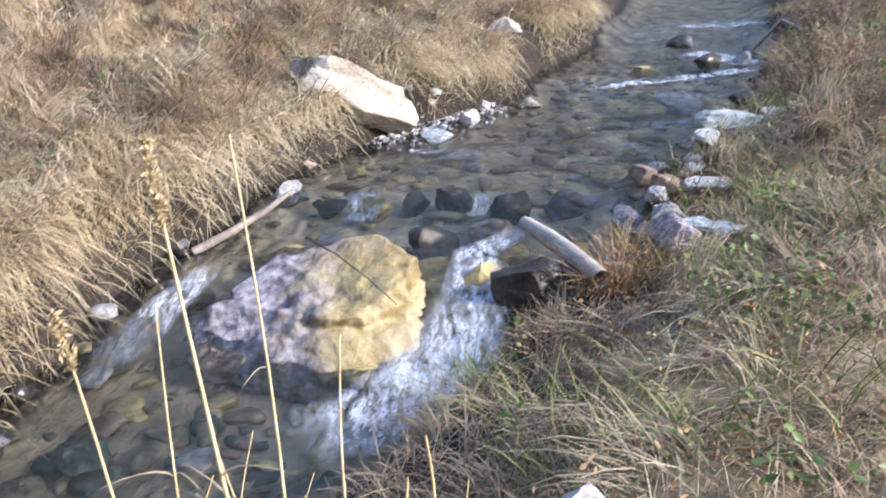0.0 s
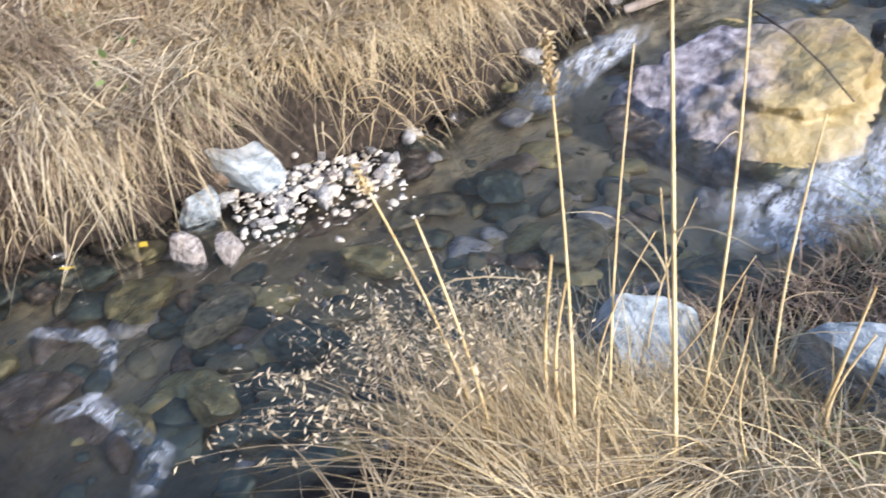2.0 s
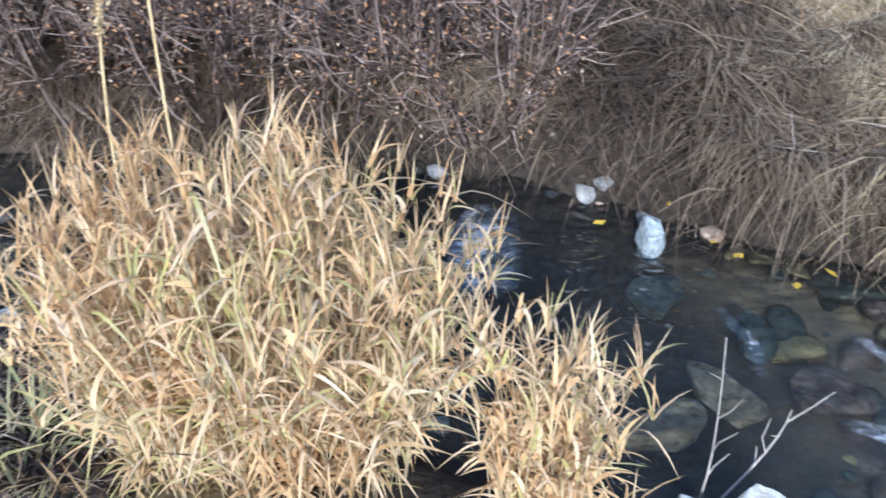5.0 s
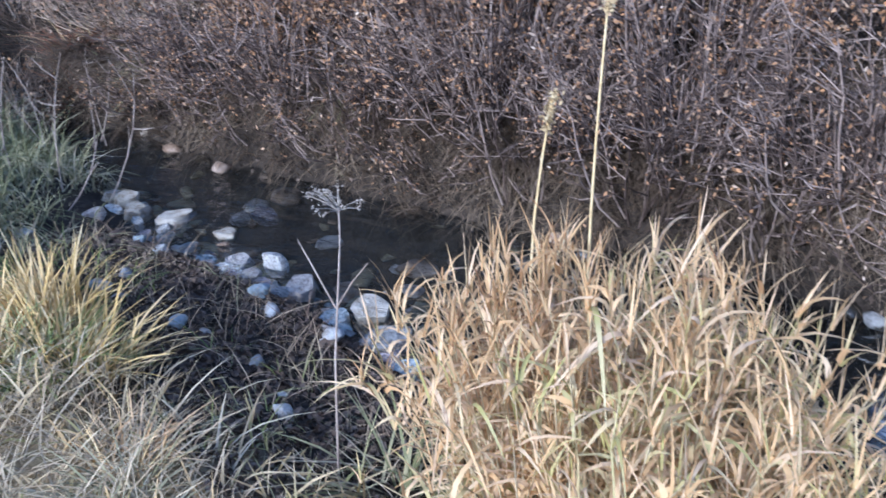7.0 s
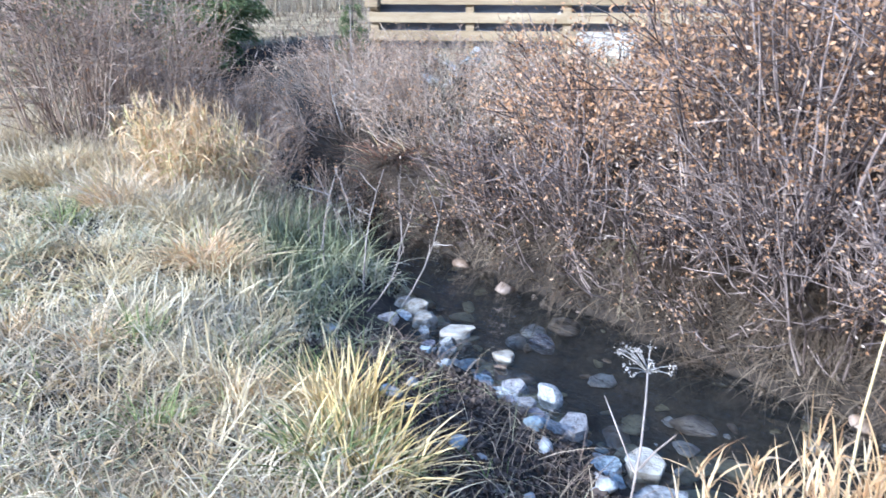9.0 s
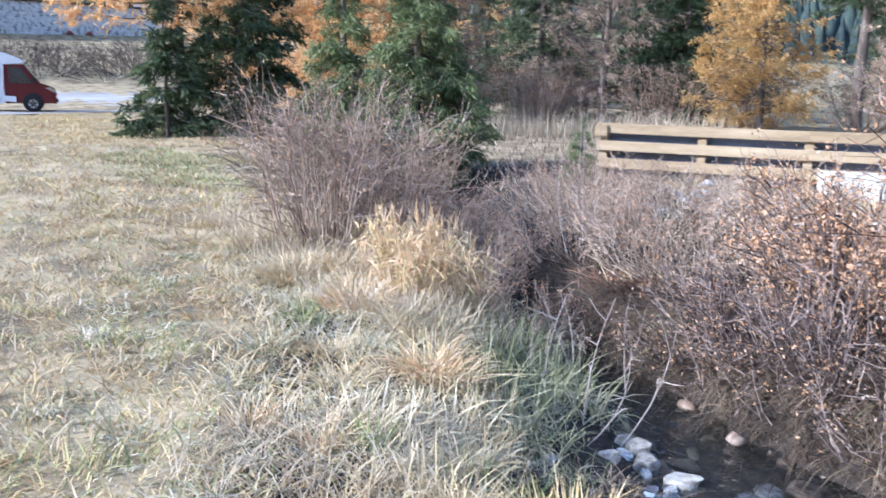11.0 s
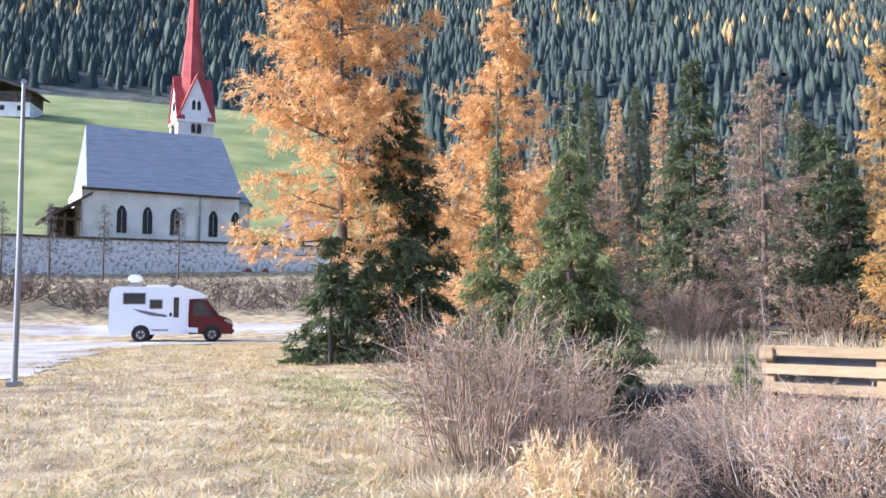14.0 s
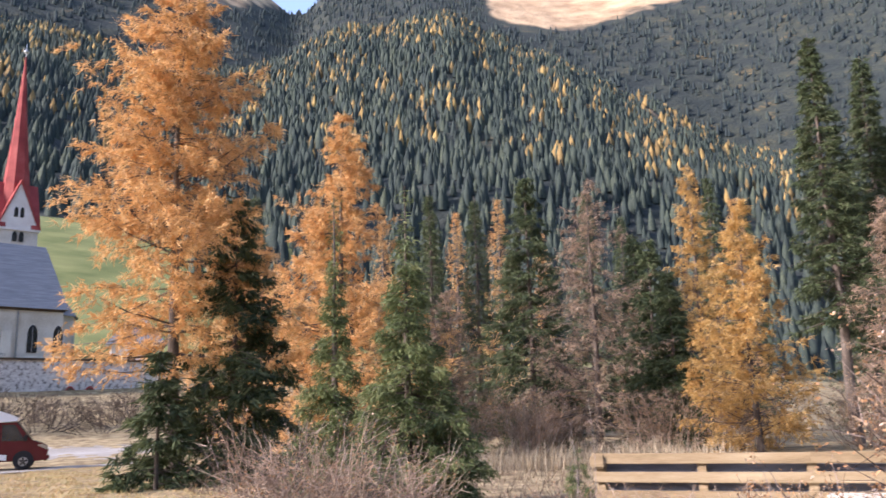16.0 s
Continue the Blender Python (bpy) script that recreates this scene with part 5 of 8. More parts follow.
for mt in ("rock_ochre", RUST, "rock_bed", "rock_green", PINK):
    me = rock_mesh(60 + len(bed), mt, 5, 2)
    co = np.empty(len(me.vertices) * 3, np.float32)
    me.vertices.foreach_get("co", co)
    bed[mt] = (co.reshape(-1, 3), np.array([p.vertices[:] for p in me.polygons]))
    bpy.data.meshes.remove(me)
for mt, (co, fc) in bed.items():
    heap = Bulk()
    for k in range({"rock_ochre": 330, RUST: 200, "rock_bed": 520, "rock_green": 200, PINK: 150}[mt]):
        y = rng.uniform(-5.2, -2.4) if k % 7 == 3 and mt in (RUST, "rock_bed", PINK) else rng.uniform(0.2, 2.6) if mt == "rock_green" else rng.uniform(0.3, 9.5) if mt in ("rock_ochre", PINK, RUST) else rng.uniform(0.6, 9.5)
        a, b = float(far_edge(np.array([y]))[0]), float(near_edge(np.array([y]))[0])
        x = a + (b - a) * rng.uniform(0.03, 0.97)
        w = 0.05 + 0.26 * rng.uniform() ** 2
        lv, h = float(level(np.array([y]))[0]), w * rng.uniform(0.18, 0.34)
        z = min(gz(x, y) + h * rng.uniform(0.05, 0.4), lv - 0.01 - h * rng.uniform(0.45, 0.65))
        t = rng.uniform(0, 6.28)
        c, s_ = math.cos(t), math.sin(t)
        q = co * np.array([w * 1.1, w * rng.uniform(0.6, 1.0), h * 1.2])
        heap.add(np.stack([x + q[:, 0] * c - q[:, 1] * s_, y + q[:, 0] * s_ + q[:, 1] * c, z + q[:, 2]], 1), fc)
    tagged(new("creek_bed_stones", heap.mesh("creek_bed_stones", MAT[mt], True)), "rounded stones on the creek bed under clear water", "stones", kind="stuff")

# loose shards: the heap at the pool and the gravel strip upstream
sharp = rock_mesh(77, GREY, 3, 1, 0.12)
co = np.empty(len(sharp.vertices) * 3, np.float32)
sharp.vertices.foreach_get("co", co)
co, fc = co.reshape(-1, 3), np.array([p.vertices[:] for p in sharp.polygons])
bpy.data.meshes.remove(sharp)
for label, n, x0, y0, dx, dy, wide, rise, mt in (("heap of small pale stone shards at the pool", 560, -2.3, 1.45, 0.42, 0.6, 0.13, 0.1, "rock_chalk"), ("strip of small pale gravel stones by the stream", 520, -0.72, 5.55, 0.95, 1.35, 0.13, 0.05, GREY)):
    heap = Bulk()
    for k in range(n):
        t, o = rng.uniform(0, 1), rng.normal(0, 1)
        x, y = x0 + dx * t + o * wide * 0.8, y0 + dy * t - o * wide * 0.6
        if float(far_edge(np.array([y]))[0]) - x > 0.03:
            continue
        w = 0.02 + 0.07 * rng.uniform() ** 2.4
        q = co * np.array([w * 1.3, w * rng.uniform(0.5, 0.9), w * rng.uniform(0.3, 0.55)])
        a = rng.uniform(0, 6.28)
        z = max(gz(x, y), float(level(np.array([y]))[0])) + rise * max(0, 1 - o * o * 0.4) * rng.uniform(0.1, 1.0) * math.sin(math.pi * min(1, 0.15 + t * 0.8))
        heap.add(np.stack([x + q[:, 0] * math.cos(a) - q[:, 1] * math.sin(a), y + q[:, 0] * math.sin(a) + q[:, 1] * math.cos(a), z + q[:, 2]], 1), fc)
    tagged(new("stone_shards", heap.mesh("stone_shards", MAT[mt])), label, "stones", kind="stuff")

# driftwood branch lying at the water
v, f = tube_arrays([(-1.5, 3.78, 0.2), (-1.3, 3.9, 0.28), (-1.12, 4.02, 0.37), (-0.98, 4.12, 0.46)], [0.026, 0.024, 0.02, 0.012], 7)
tagged(new("driftwood_branch", tri_mesh("driftwood_branch", v, f, MAT["bark_pale"], True)), "bleached driftwood branch leaning against the far bank", "branch")
v, f = tube_arrays([(0.4, 4.02, 0.3), (0.52, 3.7, 0.33), (0.62, 3.4, 0.36), (0.74, 3.1, 0.36)], [0.04, 0.05, 0.05, 0.045], 8)
tagged(new("driftwood_log", tri_mesh("driftwood_log", v, f, MAT["driftwood"], True)), "short bleached log lodged beside the cascade", "log")
v, f = tube_arrays([(-0.75, 3.45, 0.42), (-0.55, 3.2, 0.44), (-0.35, 2.95, 0.42), (-0.2, 2.8, 0.36)], [0.006, 0.005, 0.004, 0.003], 5)
tagged(new("stick", tri_mesh("stick", v, f, MAT["bark"], True)), "thin dark stick lying across the boulder", "stick")


for pts in ([(3.0, 9.3, 0.62), (3.35, 9.2, 0.78), (3.6, 8.7, 0.66)], [(3.7, 9.9, 0.6), (4.0, 9.7, 0.88), (4.3, 9.4, 0.98)], [(3.55, 9.0, 0.6), (3.8, 9.1, 0.85), (3.9, 9.3, 1.05)]):
    pts = [(pts[0][0], pts[0][1], gz(pts[0][0], pts[0][1]))] + pts[1:]
    v, f = tube_arrays(pts, [0.028, 0.022, 0.012], 6)
    tagged(new("driftwood_branch", tri_mesh("driftwood_branch", v, f, MAT["driftwood"], True)), "bleached bent branch sticking out of the upstream bank", "branch")


# ---- white water ----
def foam(label, path, seed, dense=1.0):
    """A ribbon of broken white water along a path of x, y, height and half width."""
    path = np.array(path, float)
    t = np.linspace(0, 1, len(path))
    tt = np.linspace(0, 1, 60)
    c = np.stack([np.interp(tt, t, path[:, k]) for k in range(4)], 1)
    d = np.gradient(c[:, :2], axis=0)
    d /= np.linalg.norm(d, axis=1, keepdims=True)
    s = np.linspace(-1, 1, 22)
    x = c[:, :1] + -d[:, 1:] * c[:, 3:] * s
    y = c[:, 1:2] + d[:, :1] * c[:, 3:] * s
    z = c[:, 2:3] + 0.014 + 0.014 * wobble(x, y, 8, seed) + 0.007 * wobble(x, y, 21, seed + 3)
    me = tri_mesh("white_water", np.stack([x, y, z], -1).reshape(-1, 3), grid_faces(22, 60), MAT["white_water"], True)
    e = (np.clip(1.4 - 1.4 * np.abs(s) ** 2, 0, 1)[None] * np.clip(7 * np.minimum(tt, 1 - tt), 0, 1)[:, None]).astype(np.float32)
    me.attributes.new("edge", "FLOAT", "POINT").data.foreach_set("value", e.ravel() * dense)
    return tagged(new("white_water", me), label, "foam", kind="structure")


foam("white foaming water pouring past the big boulder", [(0.5, 4.1, 0.28, 0.07), (0.12, 3.65, 0.24, 0.13), (0.14, 3.25, 0.17, 0.2), (0.05, 2.88, 0.07, 0.25), (-0.2, 2.48, 0.01, 0.3), (-0.55, 2.2, 0.0, 0.22)], 1, 0.85)
foam("white foam at the foot of the cascade", [(0.2, 3.1, 0.14, 0.14), (0.05, 2.8, 0.06, 0.2), (-0.15, 2.55, 0.02, 0.24)], 5)
foam("white water slipping past the boulder under the bank", [(-1.3, 3.62, 0.2, 0.08), (-1.44, 3.23, 0.13, 0.13), (-1.55, 3.0, 0.04, 0.16), (-1.66, 2.8, 0.0, 0.15)], 2)
foam("foam between the stones of the weir", [(-0.62, 4.62, 0.3, 0.1), (-0.6, 4.4, 0.25, 0.13), (-0.62, 4.22, 0.2, 0.12)], 3)
foam("foam between the stones of the weir", [(0.14, 4.55, 0.3, 0.05), (0.14, 4.42, 0.26, 0.06), (0.12, 4.3, 0.21, 0.08)], 4)
foam("white lip of the upper fall", [(1.1, 7.35, 0.4, 0.1), (1.6, 7.5, 0.42, 0.12), (2.2, 7.7, 0.44, 0.12), (2.9, 8.0, 0.46, 0.1)], 6)
foam("white water in the far upper stream", [(2.3, 9.0, 0.46, 0.2), (2.6, 8.6, 0.46, 0.25), (2.9, 8.2, 0.45, 0.2)], 7)
foam("white fall in the far upper stream", [(2.4, 10.2, 0.58, 0.2), (2.9, 10.3, 0.58, 0.25), (3.6, 10.5, 0.6, 0.2)], 8)
foam("white riffle below the pool", [(-3.4, -0.62, -0.04, 0.1), (-3.1, -0.7, -0.04, 0.17), (-2.75, -0.72, -0.045, 0.12)], 9, 0.8)
# pool ripples: broken water and its sky glints drawn as white ribbons
foam("line of broken water across the pool", [(-2.45, 0.52, -0.014, 0.03), (-2.2, 0.64, -0.012, 0.045), (-2.1, 0.62, -0.012, 0.035), (-1.98, 0.5, -0.014, 0.03)], 10, 0.5)
foam("line of broken water across the pool", [(-2.02, 0.28, -0.014, 0.03), (-1.94, 0.42, -0.012, 0.05), (-1.74, 0.4, -0.012, 0.04), (-1.6, 0.37, -0.012, 0.055), (-1.52, 0.22, -0.014, 0.05)], 11, 0.6)
foam("thin broken water at the foot of the pool", [(-2.6, 0.1, -0.02, 0.02), (-2.42, 0.16, -0.02, 0.035), (-2.22, 0.12, -0.02, 0.02)], 12, 0.5)


# ---- fence ----
def fence():
    a, d = Vector((-8.84, -11.16, 0)), (Vector((-9.73, -10.04, 0)) - Vector((-8.84, -11.16, 0))).normalized()
    turn = math.degrees(math.atan2(d.y, d.x))
    ob = thing("fence", "new pale timber rail fence with heavy planks", "fence", pose(a.x, a.y, gz(a.x, a.y), 0, 0, turn))
    gap, side = 1.43, 1
    if (ob.matrix_basis.inverted() @ Vector((0, -1.5, 0))).y < 0:
        side = -1
    bm = box_bm((0.13, 0.12, 1.0), (0, 0, 0.36), 0.012)
    post = part("post", bm, MAT["timber"], ob)
    for k in range(1, 9):
        p = new("post", post.data)
        p.parent, p.matrix_basis = ob, pose(k * gap, 0, -0.01 * k, 0, 0, 0)
    rail = None
    for k in range(4):
        for z in (0.84, 0.58, 0.32):
            if rail is None:
                rail = part("rail", box_bm((gap * 2 + 0.1, 0.05, 0.15), (gap, 0.09 * side, 0), 0.008), MAT["timber"], ob)
                r = rail
            else:
                r = new("rail", rail.data)
                r.parent = ob
            r.matrix_basis = pose(k * gap * 2 - 0.05, 0.004 * (k % 2), z - 0.02 * k + 0.004 * (k % 3), 0, 0.4 - 0.3 * (k % 2), 0)
    back = part("back_plank", box_bm((gap * 8, 0.035, 0.13), (gap * 4, -0.08 * side, 0), 0.006), MAT["weathered"], ob, "weathered plank on the back, coloured blue-grey for shade")
    back.matrix_basis = pose(0, 0, 0.69, 0, 0.4, 0)
    for z in (0.43, 0.19):
        r = new("back_plank", back.data)
        r.parent, r.matrix_basis = ob, pose(0, 0, z, 0, 0.4, 0)
    part("end_block", box_bm((0.22, 0.2, 0.2), (-0.02, 0.06 * side, 0.8), 0.03), MAT["timber"], ob)
    return ob


fence()
block = box_bm((0.85, 0.4, 0.42), (0, 0, 0.21), 0.03)
q = thing("concrete_block", "pale concrete block standing at the fence", "block", pose(-10.8, -8.35, gz(-10.8, -8.35) - 0.02, 0, 0, 128))
part("block", block, MAT["plaster"], q)


# ---- camper van ----
def camper():
    ob = thing("camper_van", "white motorhome with a dark red cab parked on the gravel", "camper van",
               pose(-0.58, -47.1, gz(-2, -46) + 0.03, 0, 0, 173))
    # x forward from the rear axle, y to its left
    body = [(-1.4, 0.36), (2.3, 0.36), (2.26, 1.2), (2.3, 2.14), (3.06, 2.2), (3.14, 2.3), (2.9, 2.46), (2.45, 2.64), (1.95, 2.75), (-1.2, 2.77), (-1.44, 2.66), (-1.52, 2.4), (-1.54, 0.62)]
    part("body", prism_bm(body, 2.2), MAT["van_white"], ob)
    cab = [(2.28, 0.36), (4.2, 0.36), (4.42, 0.45), (4.47, 0.8), (4.4, 1.02), (4.24, 1.14), (3.74, 1.32), (3.08, 2.14), (2.3, 2.14)]
    c = part("cab", prism_bm(cab, 2.02), MAT["van_red"], ob, "dark red cab")
    for s in (1, -1):
        part("side_window", prism_bm([(2.5, 1.3), (3.5, 1.28), (3.02, 2.03), (2.5, 2.05)], 0.03), MAT["glass_dark"], c).location.y = s * 1.005
        part("headlight", prism_bm([(4.0, 1.08), (4.44, 0.86), (4.42, 1.0), (4.22, 1.13)], 0.3), MAT["alloy"], c).location.y = s * 0.88
        part("door_mirror", box_bm((0.14, 0.18, 0.3), (3.5, s * 1.12, 1.42), 0.03), MAT["tyre"], c)
        part("step_panel", prism_bm([(1.95, 0.5), (2.75, 0.42), (2.75, 0.68), (2.2, 0.72)], 0.03), MAT["van_white"], c, "white step panel").location.y = s * 1.105
    part("windscreen", box_bm((0.03, 1.76, 1.0), (3.43, 0, 1.74), 0, (0, -38.8, 0)), MAT["glass_dark"], c)
    part("bumper", box_bm((0.3, 2.0, 0.3), (4.38, 0, 0.5), 0.08), MAT["van_red"], c)
    part("skirt", prism_bm([(0.5, 0.55), (2.2, 0.52), (2.2, 0.6), (0.5, 0.62)], 2.216), MAT["van_grey"], ob, "grey trim line")
    for s in (1, -1):
        for (x, z, a, b) in ((-0.34, 2.16, 1.0, 0.5), (0.7, 1.88, 0.55, 0.4)):
            w = part("window", box_bm((a, 0.04, b), (x, s * 1.1, z), 0.015), MAT["glass_dark"], ob)
            part("window_frame", box_bm((a + 0.08, 0.03, b + 0.08), (x, s * 1.098, z), 0.012), MAT["van_grey"], w)
        part("stripe", prism_bm([(-0.42, 1.66), (0.4, 1.5), (1.22, 1.34), (1.22, 1.22), (0.5, 1.3), (-0.1, 1.48)], 0.012), MAT["van_grey"], ob, "grey swoosh stripe").location.y = s * 1.106
        part("rear_light", box_bm((0.1, 0.16, 0.16), (-1.52, s * 0.98, 0.8), 0.02), MAT["lamp_red"], ob)
    d = part("door", box_bm((0.86, 0.03, 1.95), (1.75, -1.105, 1.42), 0.01), MAT["van_white"], ob)
    part("door_window", box_bm((0.26, 0.02, 1.02), (1.68, -1.127, 1.72), 0.008), MAT["glass_dark"], d)
    part("handle", box_bm((0.12, 0.03, 0.2), (1.42, -1.13, 1.36), 0.01), MAT["tyre"], d)
    part("roof_box", box_bm((1.1, 1.0, 0.12), (0.7, 0, 2.81), 0.04), MAT["van_white"], ob)
    dome = part("satellite_dome", box_bm((0.68, 0.6, 0.4), (-0.45, 0, 3.2), 0.1), MAT["van_white"], ob)
    part("dome_foot", box_bm((0.6, 0.5, 0.06), (-0.45, 0, 2.88), 0.0), MAT["steel"], dome)
    part("roof_vent", box_bm((0.45, 0.5, 0.08), (1.7, 0, 2.8), 0.03), MAT["van_white"], ob)
    for x in (0, 3.45):
        for s in (1, -1):
            y = s * (1.01 if x == 0 else 0.95)
            bm = bmesh.new()
            bmesh.ops.create_cone(bm, cap_ends=True, segments=28, radius1=0.35, radius2=0.35, depth=0.24, matrix=pose(x, y, 0.35, 90, 0, 0))
            bmesh.ops.bevel(bm, geom=[e for e in bm.edges if e.calc_face_angle(0) > 1], offset=0.04, segments=2, affect="EDGES")
            t = part("tyre", bm, MAT["tyre"], ob)
            bm = bmesh.new()
            bmesh.ops.create_cone(bm, cap_ends=True, segments=24, radius1=0.22, radius2=0.2, depth=0.03, matrix=pose(x, y + s * 0.12, 0.35, -90 * s, 0, 0))
            part("rim", bm, MAT["alloy"], t, "alloy wheel rim")
            for k in range(5):
                bm = box_bm((0.07, 0.02, 0.17), (0, 0, 0.1), 0)
                bmesh.ops.transform(bm, matrix=pose(x, y + s * 0.135, 0.35, 0, 72 * k, 0), verts=bm.verts)
                part("spoke", bm, MAT["tyre"], t)
            bm = bmesh.new()
            bmesh.ops.create_cone(bm, cap_ends=True, segments=28, radius1=0.44, radius2=0.44, depth=0.02, matrix=pose(x, s * (1.101 if x == 0 else 1.012), 0.4, 90, 0, 0))
            part("wheel_arch", bm, MAT["tyre"], ob)
    return ob


camper()


# ---- church and its yard ----
def arch_outline(w, h, n=6):
    pts = [(-w / 2, 0), (w / 2, 0), (w / 2, h - w * 0.9)]
    for k in range(1, n):
        a = k / n
        pts.append((w / 2 - w / 2 * a ** 1.4, h - w * 0.9 + w * 0.9 * math.sin(a * math.pi / 2)))
    pts.append((0, h))
    for k in range(n - 1, 0, -1):
        a = k / n
        pts.append((-w / 2 + w / 2 * a ** 1.4, h - w * 0.9 + w * 0.9 * math.sin(a * math.pi / 2)))
    pts.append((-w / 2, h - w * 0.9))
    return pts


def church():
    a, b = Vector((5.7, -93.9, 0)), Vector((-12.4, -97.3, 0))
    long = (b - a).length
    turn = math.degrees(math.atan2((b - a).y, (b - a).x))
    ob = thing("church", "old pale plastered church with a grey slate roof and red spire", "church", pose(b.x, b.y, 8.6, 0, 0, turn + 180))
    # x along the side wall, +y towards the valley; the nave runs back from it
    deep, eave, ridge = 11.0, 6.1, 13.6
    nave = bmesh.new()
    box_bm((long - 2.0, deep, eave + 0.8), (long / 2 + 0.6, -deep / 2, eave / 2 - 0.4), bm=nave)
    w = part("nave_wall", nave, MAT["plaster"], ob)
    roof = bmesh.new()
    o = 0.5
    pts = [(1.2, o, eave - 0.2), (long - 0.75, o, eave - 0.2), (long - 1.25, -deep / 2, ridge), (2.2, -deep / 2, ridge), (1.2, -deep - o, eave - 0.2), (long - 0.75, -deep - o, eave - 0.2)]
    vs = [roof.verts.new(p) for p in pts]
    for q in ((0, 1, 2, 3), (4, 3, 2, 5), (0, 3, 4), (1, 5, 2), (0, 4, 5, 1)):
        roof.faces.new([vs[k] for k in q])
    part("roof", roof, MAT["slate"], ob, "grey slate roof")
    part("cornice", box_bm((long - 1.8, 0.25, 0.25), (long / 2 + 0.6, 0.14, eave - 0.3), 0.05), MAT["timber_dark"], ob)
    for x in (long - 4.3, long - 6.9, long - 9.75, long - 13.9, long - 16.4):
        bm = prism_bm(arch_outline(1.0, 2.9), 0.12)
        win = part("window", bm, MAT["glass_dark"], ob, "tall dark pointed window")
        win.location = (x, 0.0, 1.35)
        fr = part("window_surround", prism_bm(arch_outline(1.25, 3.1), 0.06), MAT["plaster"], win)
        fr.location = (0, 0.0, -0.12)
        part("mullion", box_bm((0.05, 0.06, 2.5), (0, 0.07, 1.3)), MAT["steel"], win)
    part("buttress", box_bm((0.9, 0.8, 3.6), (long - 11.3, 0.4, 1.7), 0.05), MAT["plaster"], ob)
    v, f = tube_arrays([(long - 12.4, 0.12, 6), (long - 12.4, 0.12, 3), (long - 12.4, 0.12, 0)], [0.08, 0.08, 0.08], 6)
    child("downpipe", tri_mesh("downpipe", v, f, MAT["steel"]), ob)
    v, f = tube_arrays([(long - 0.4, 0.12, 6), (long - 0.4, 0.12, 3), (long - 0.4, 0.12, 0)], [0.08, 0.08, 0.08], 6)
    child("downpipe", tri_mesh("downpipe", v, f, MAT["steel"]), ob)
    # apse at the far end
    bm = bmesh.new()
    bmesh.ops.create_cone(bm, cap_ends=True, segments=8, radius1=3.4, radius2=3.4, depth=6.3, matrix=pose(2.0, -deep / 2, 2.6))
    part("apse", bm, MAT["plaster"], ob)
    bm = bmesh.new()
    bmesh.ops.create_cone(bm, cap_ends=True, segments=8, radius1=3.8, radius2=0.1, depth=4.6, matrix=pose(2.0, -deep / 2, 8.0))
    part("apse_roof", bm, MAT["slate"], ob)
    # timber lean-to at the west end
    porch = part("porch", box_bm((2.6, 0.3, 4.4), (long + 0.9, -5.6, 2.1)), MAT["timber_dark"], ob, "dark timber porch")
    for dx, dy in ((0.1, -0.6), (1.1, -0.6), (2.1, -0.6), (2.1, -3.0), (2.1, -5.2)):
        part("porch_post", box_bm((0.22, 0.22, 3.6), (long + dx, dy, 1.4), 0.02), MAT["timber_dark"], porch)
    part("porch_beam", box_bm((2.6, 0.25, 0.3), (long + 0.9, -0.6, 2.6), 0.02), MAT["timber_dark"], porch)
    part("porch_roof", prism_bm([(long + 3.2, 2.2), (long - 1.4, 5.2), (long - 1.4, 5.5), (long + 3.4, 2.4)], 6.4), MAT["timber_dark"], ob).location.y = -3.0
    # tower: behind the nave
    tx, ty, tw = long - 14.3, -deep - 1.2, 4.3
    part("tower", box_bm((tw, tw, 22), (tx, ty, 6.0)), MAT["plaster"], ob)
    part("tower_cornice", box_bm((tw + 0.4, tw + 0.4, 0.3), (tx, ty, 16.3), 0.05), MAT["render_white"], ob)
    for k, (dx, dy, r) in enumerate(((0, tw / 2, 0), (0, -tw / 2, 180), (tw / 2, 0, -90), (-tw / 2, 0, 90))):
        g = part("gable", prism_bm([(-tw / 2, 0), (tw / 2, 0), (0, 5.4)], 0.4), MAT["render_white"], ob)
        g.matrix_basis = pose(tx + dx * 0.92, ty + dy * 0.92, 16.45, 0, 0, r)
        for s in (-0.32, 0.32):
            p = part("gable_opening", prism_bm(arch_outline(0.42, 1.2), 0.1), MAT["glass_dark"], g)
            p.location = (s, 0.2, 1.3)
            p = part("belfry_opening", prism_bm(arch_outline(0.5, 1.2), 0.1), MAT["glass_dark"], g)
            p.location = (s * 1.1, 0.32, -1.6)
        v, f = tube_arrays([(tw / 2, 0, 0), (tw / 2, 0, 0.8), (tw / 2, 0, 1.5)], [0.14, 0.07, 0.02], 6)
        child("pinnacle", tri_mesh("pinnacle", v, f, MAT["red_shingle"]), g)
        part("gable_roof", prism_bm([(-tw / 2 - 0.25, 0.0), (0, 5.8), (0, 5.45), (-tw / 2 - 0.05, 0.0)], 1.0), MAT["red_shingle"], g).location.y = -0.1
        part("gable_roof", prism_bm([(tw / 2 + 0.25, 0.0), (tw / 2 + 0.05, 0.0), (0, 5.45), (0, 5.8)], 1.0), MAT["red_shingle"], g).location.y = -0.1
    bm = bmesh.new()
    hs = [(16.4, 2.05), (19, 1.85), (21.6, 1.5), (25, 1.15), (31, 0.6), (38.6, 0.04)]
    rings = [[bm.verts.new((tx + r * math.cos(k * math.pi / 4 + 0.39), ty + r * math.sin(k * math.pi / 4 + 0.39), z)) for k in range(8)] for z, r in hs]
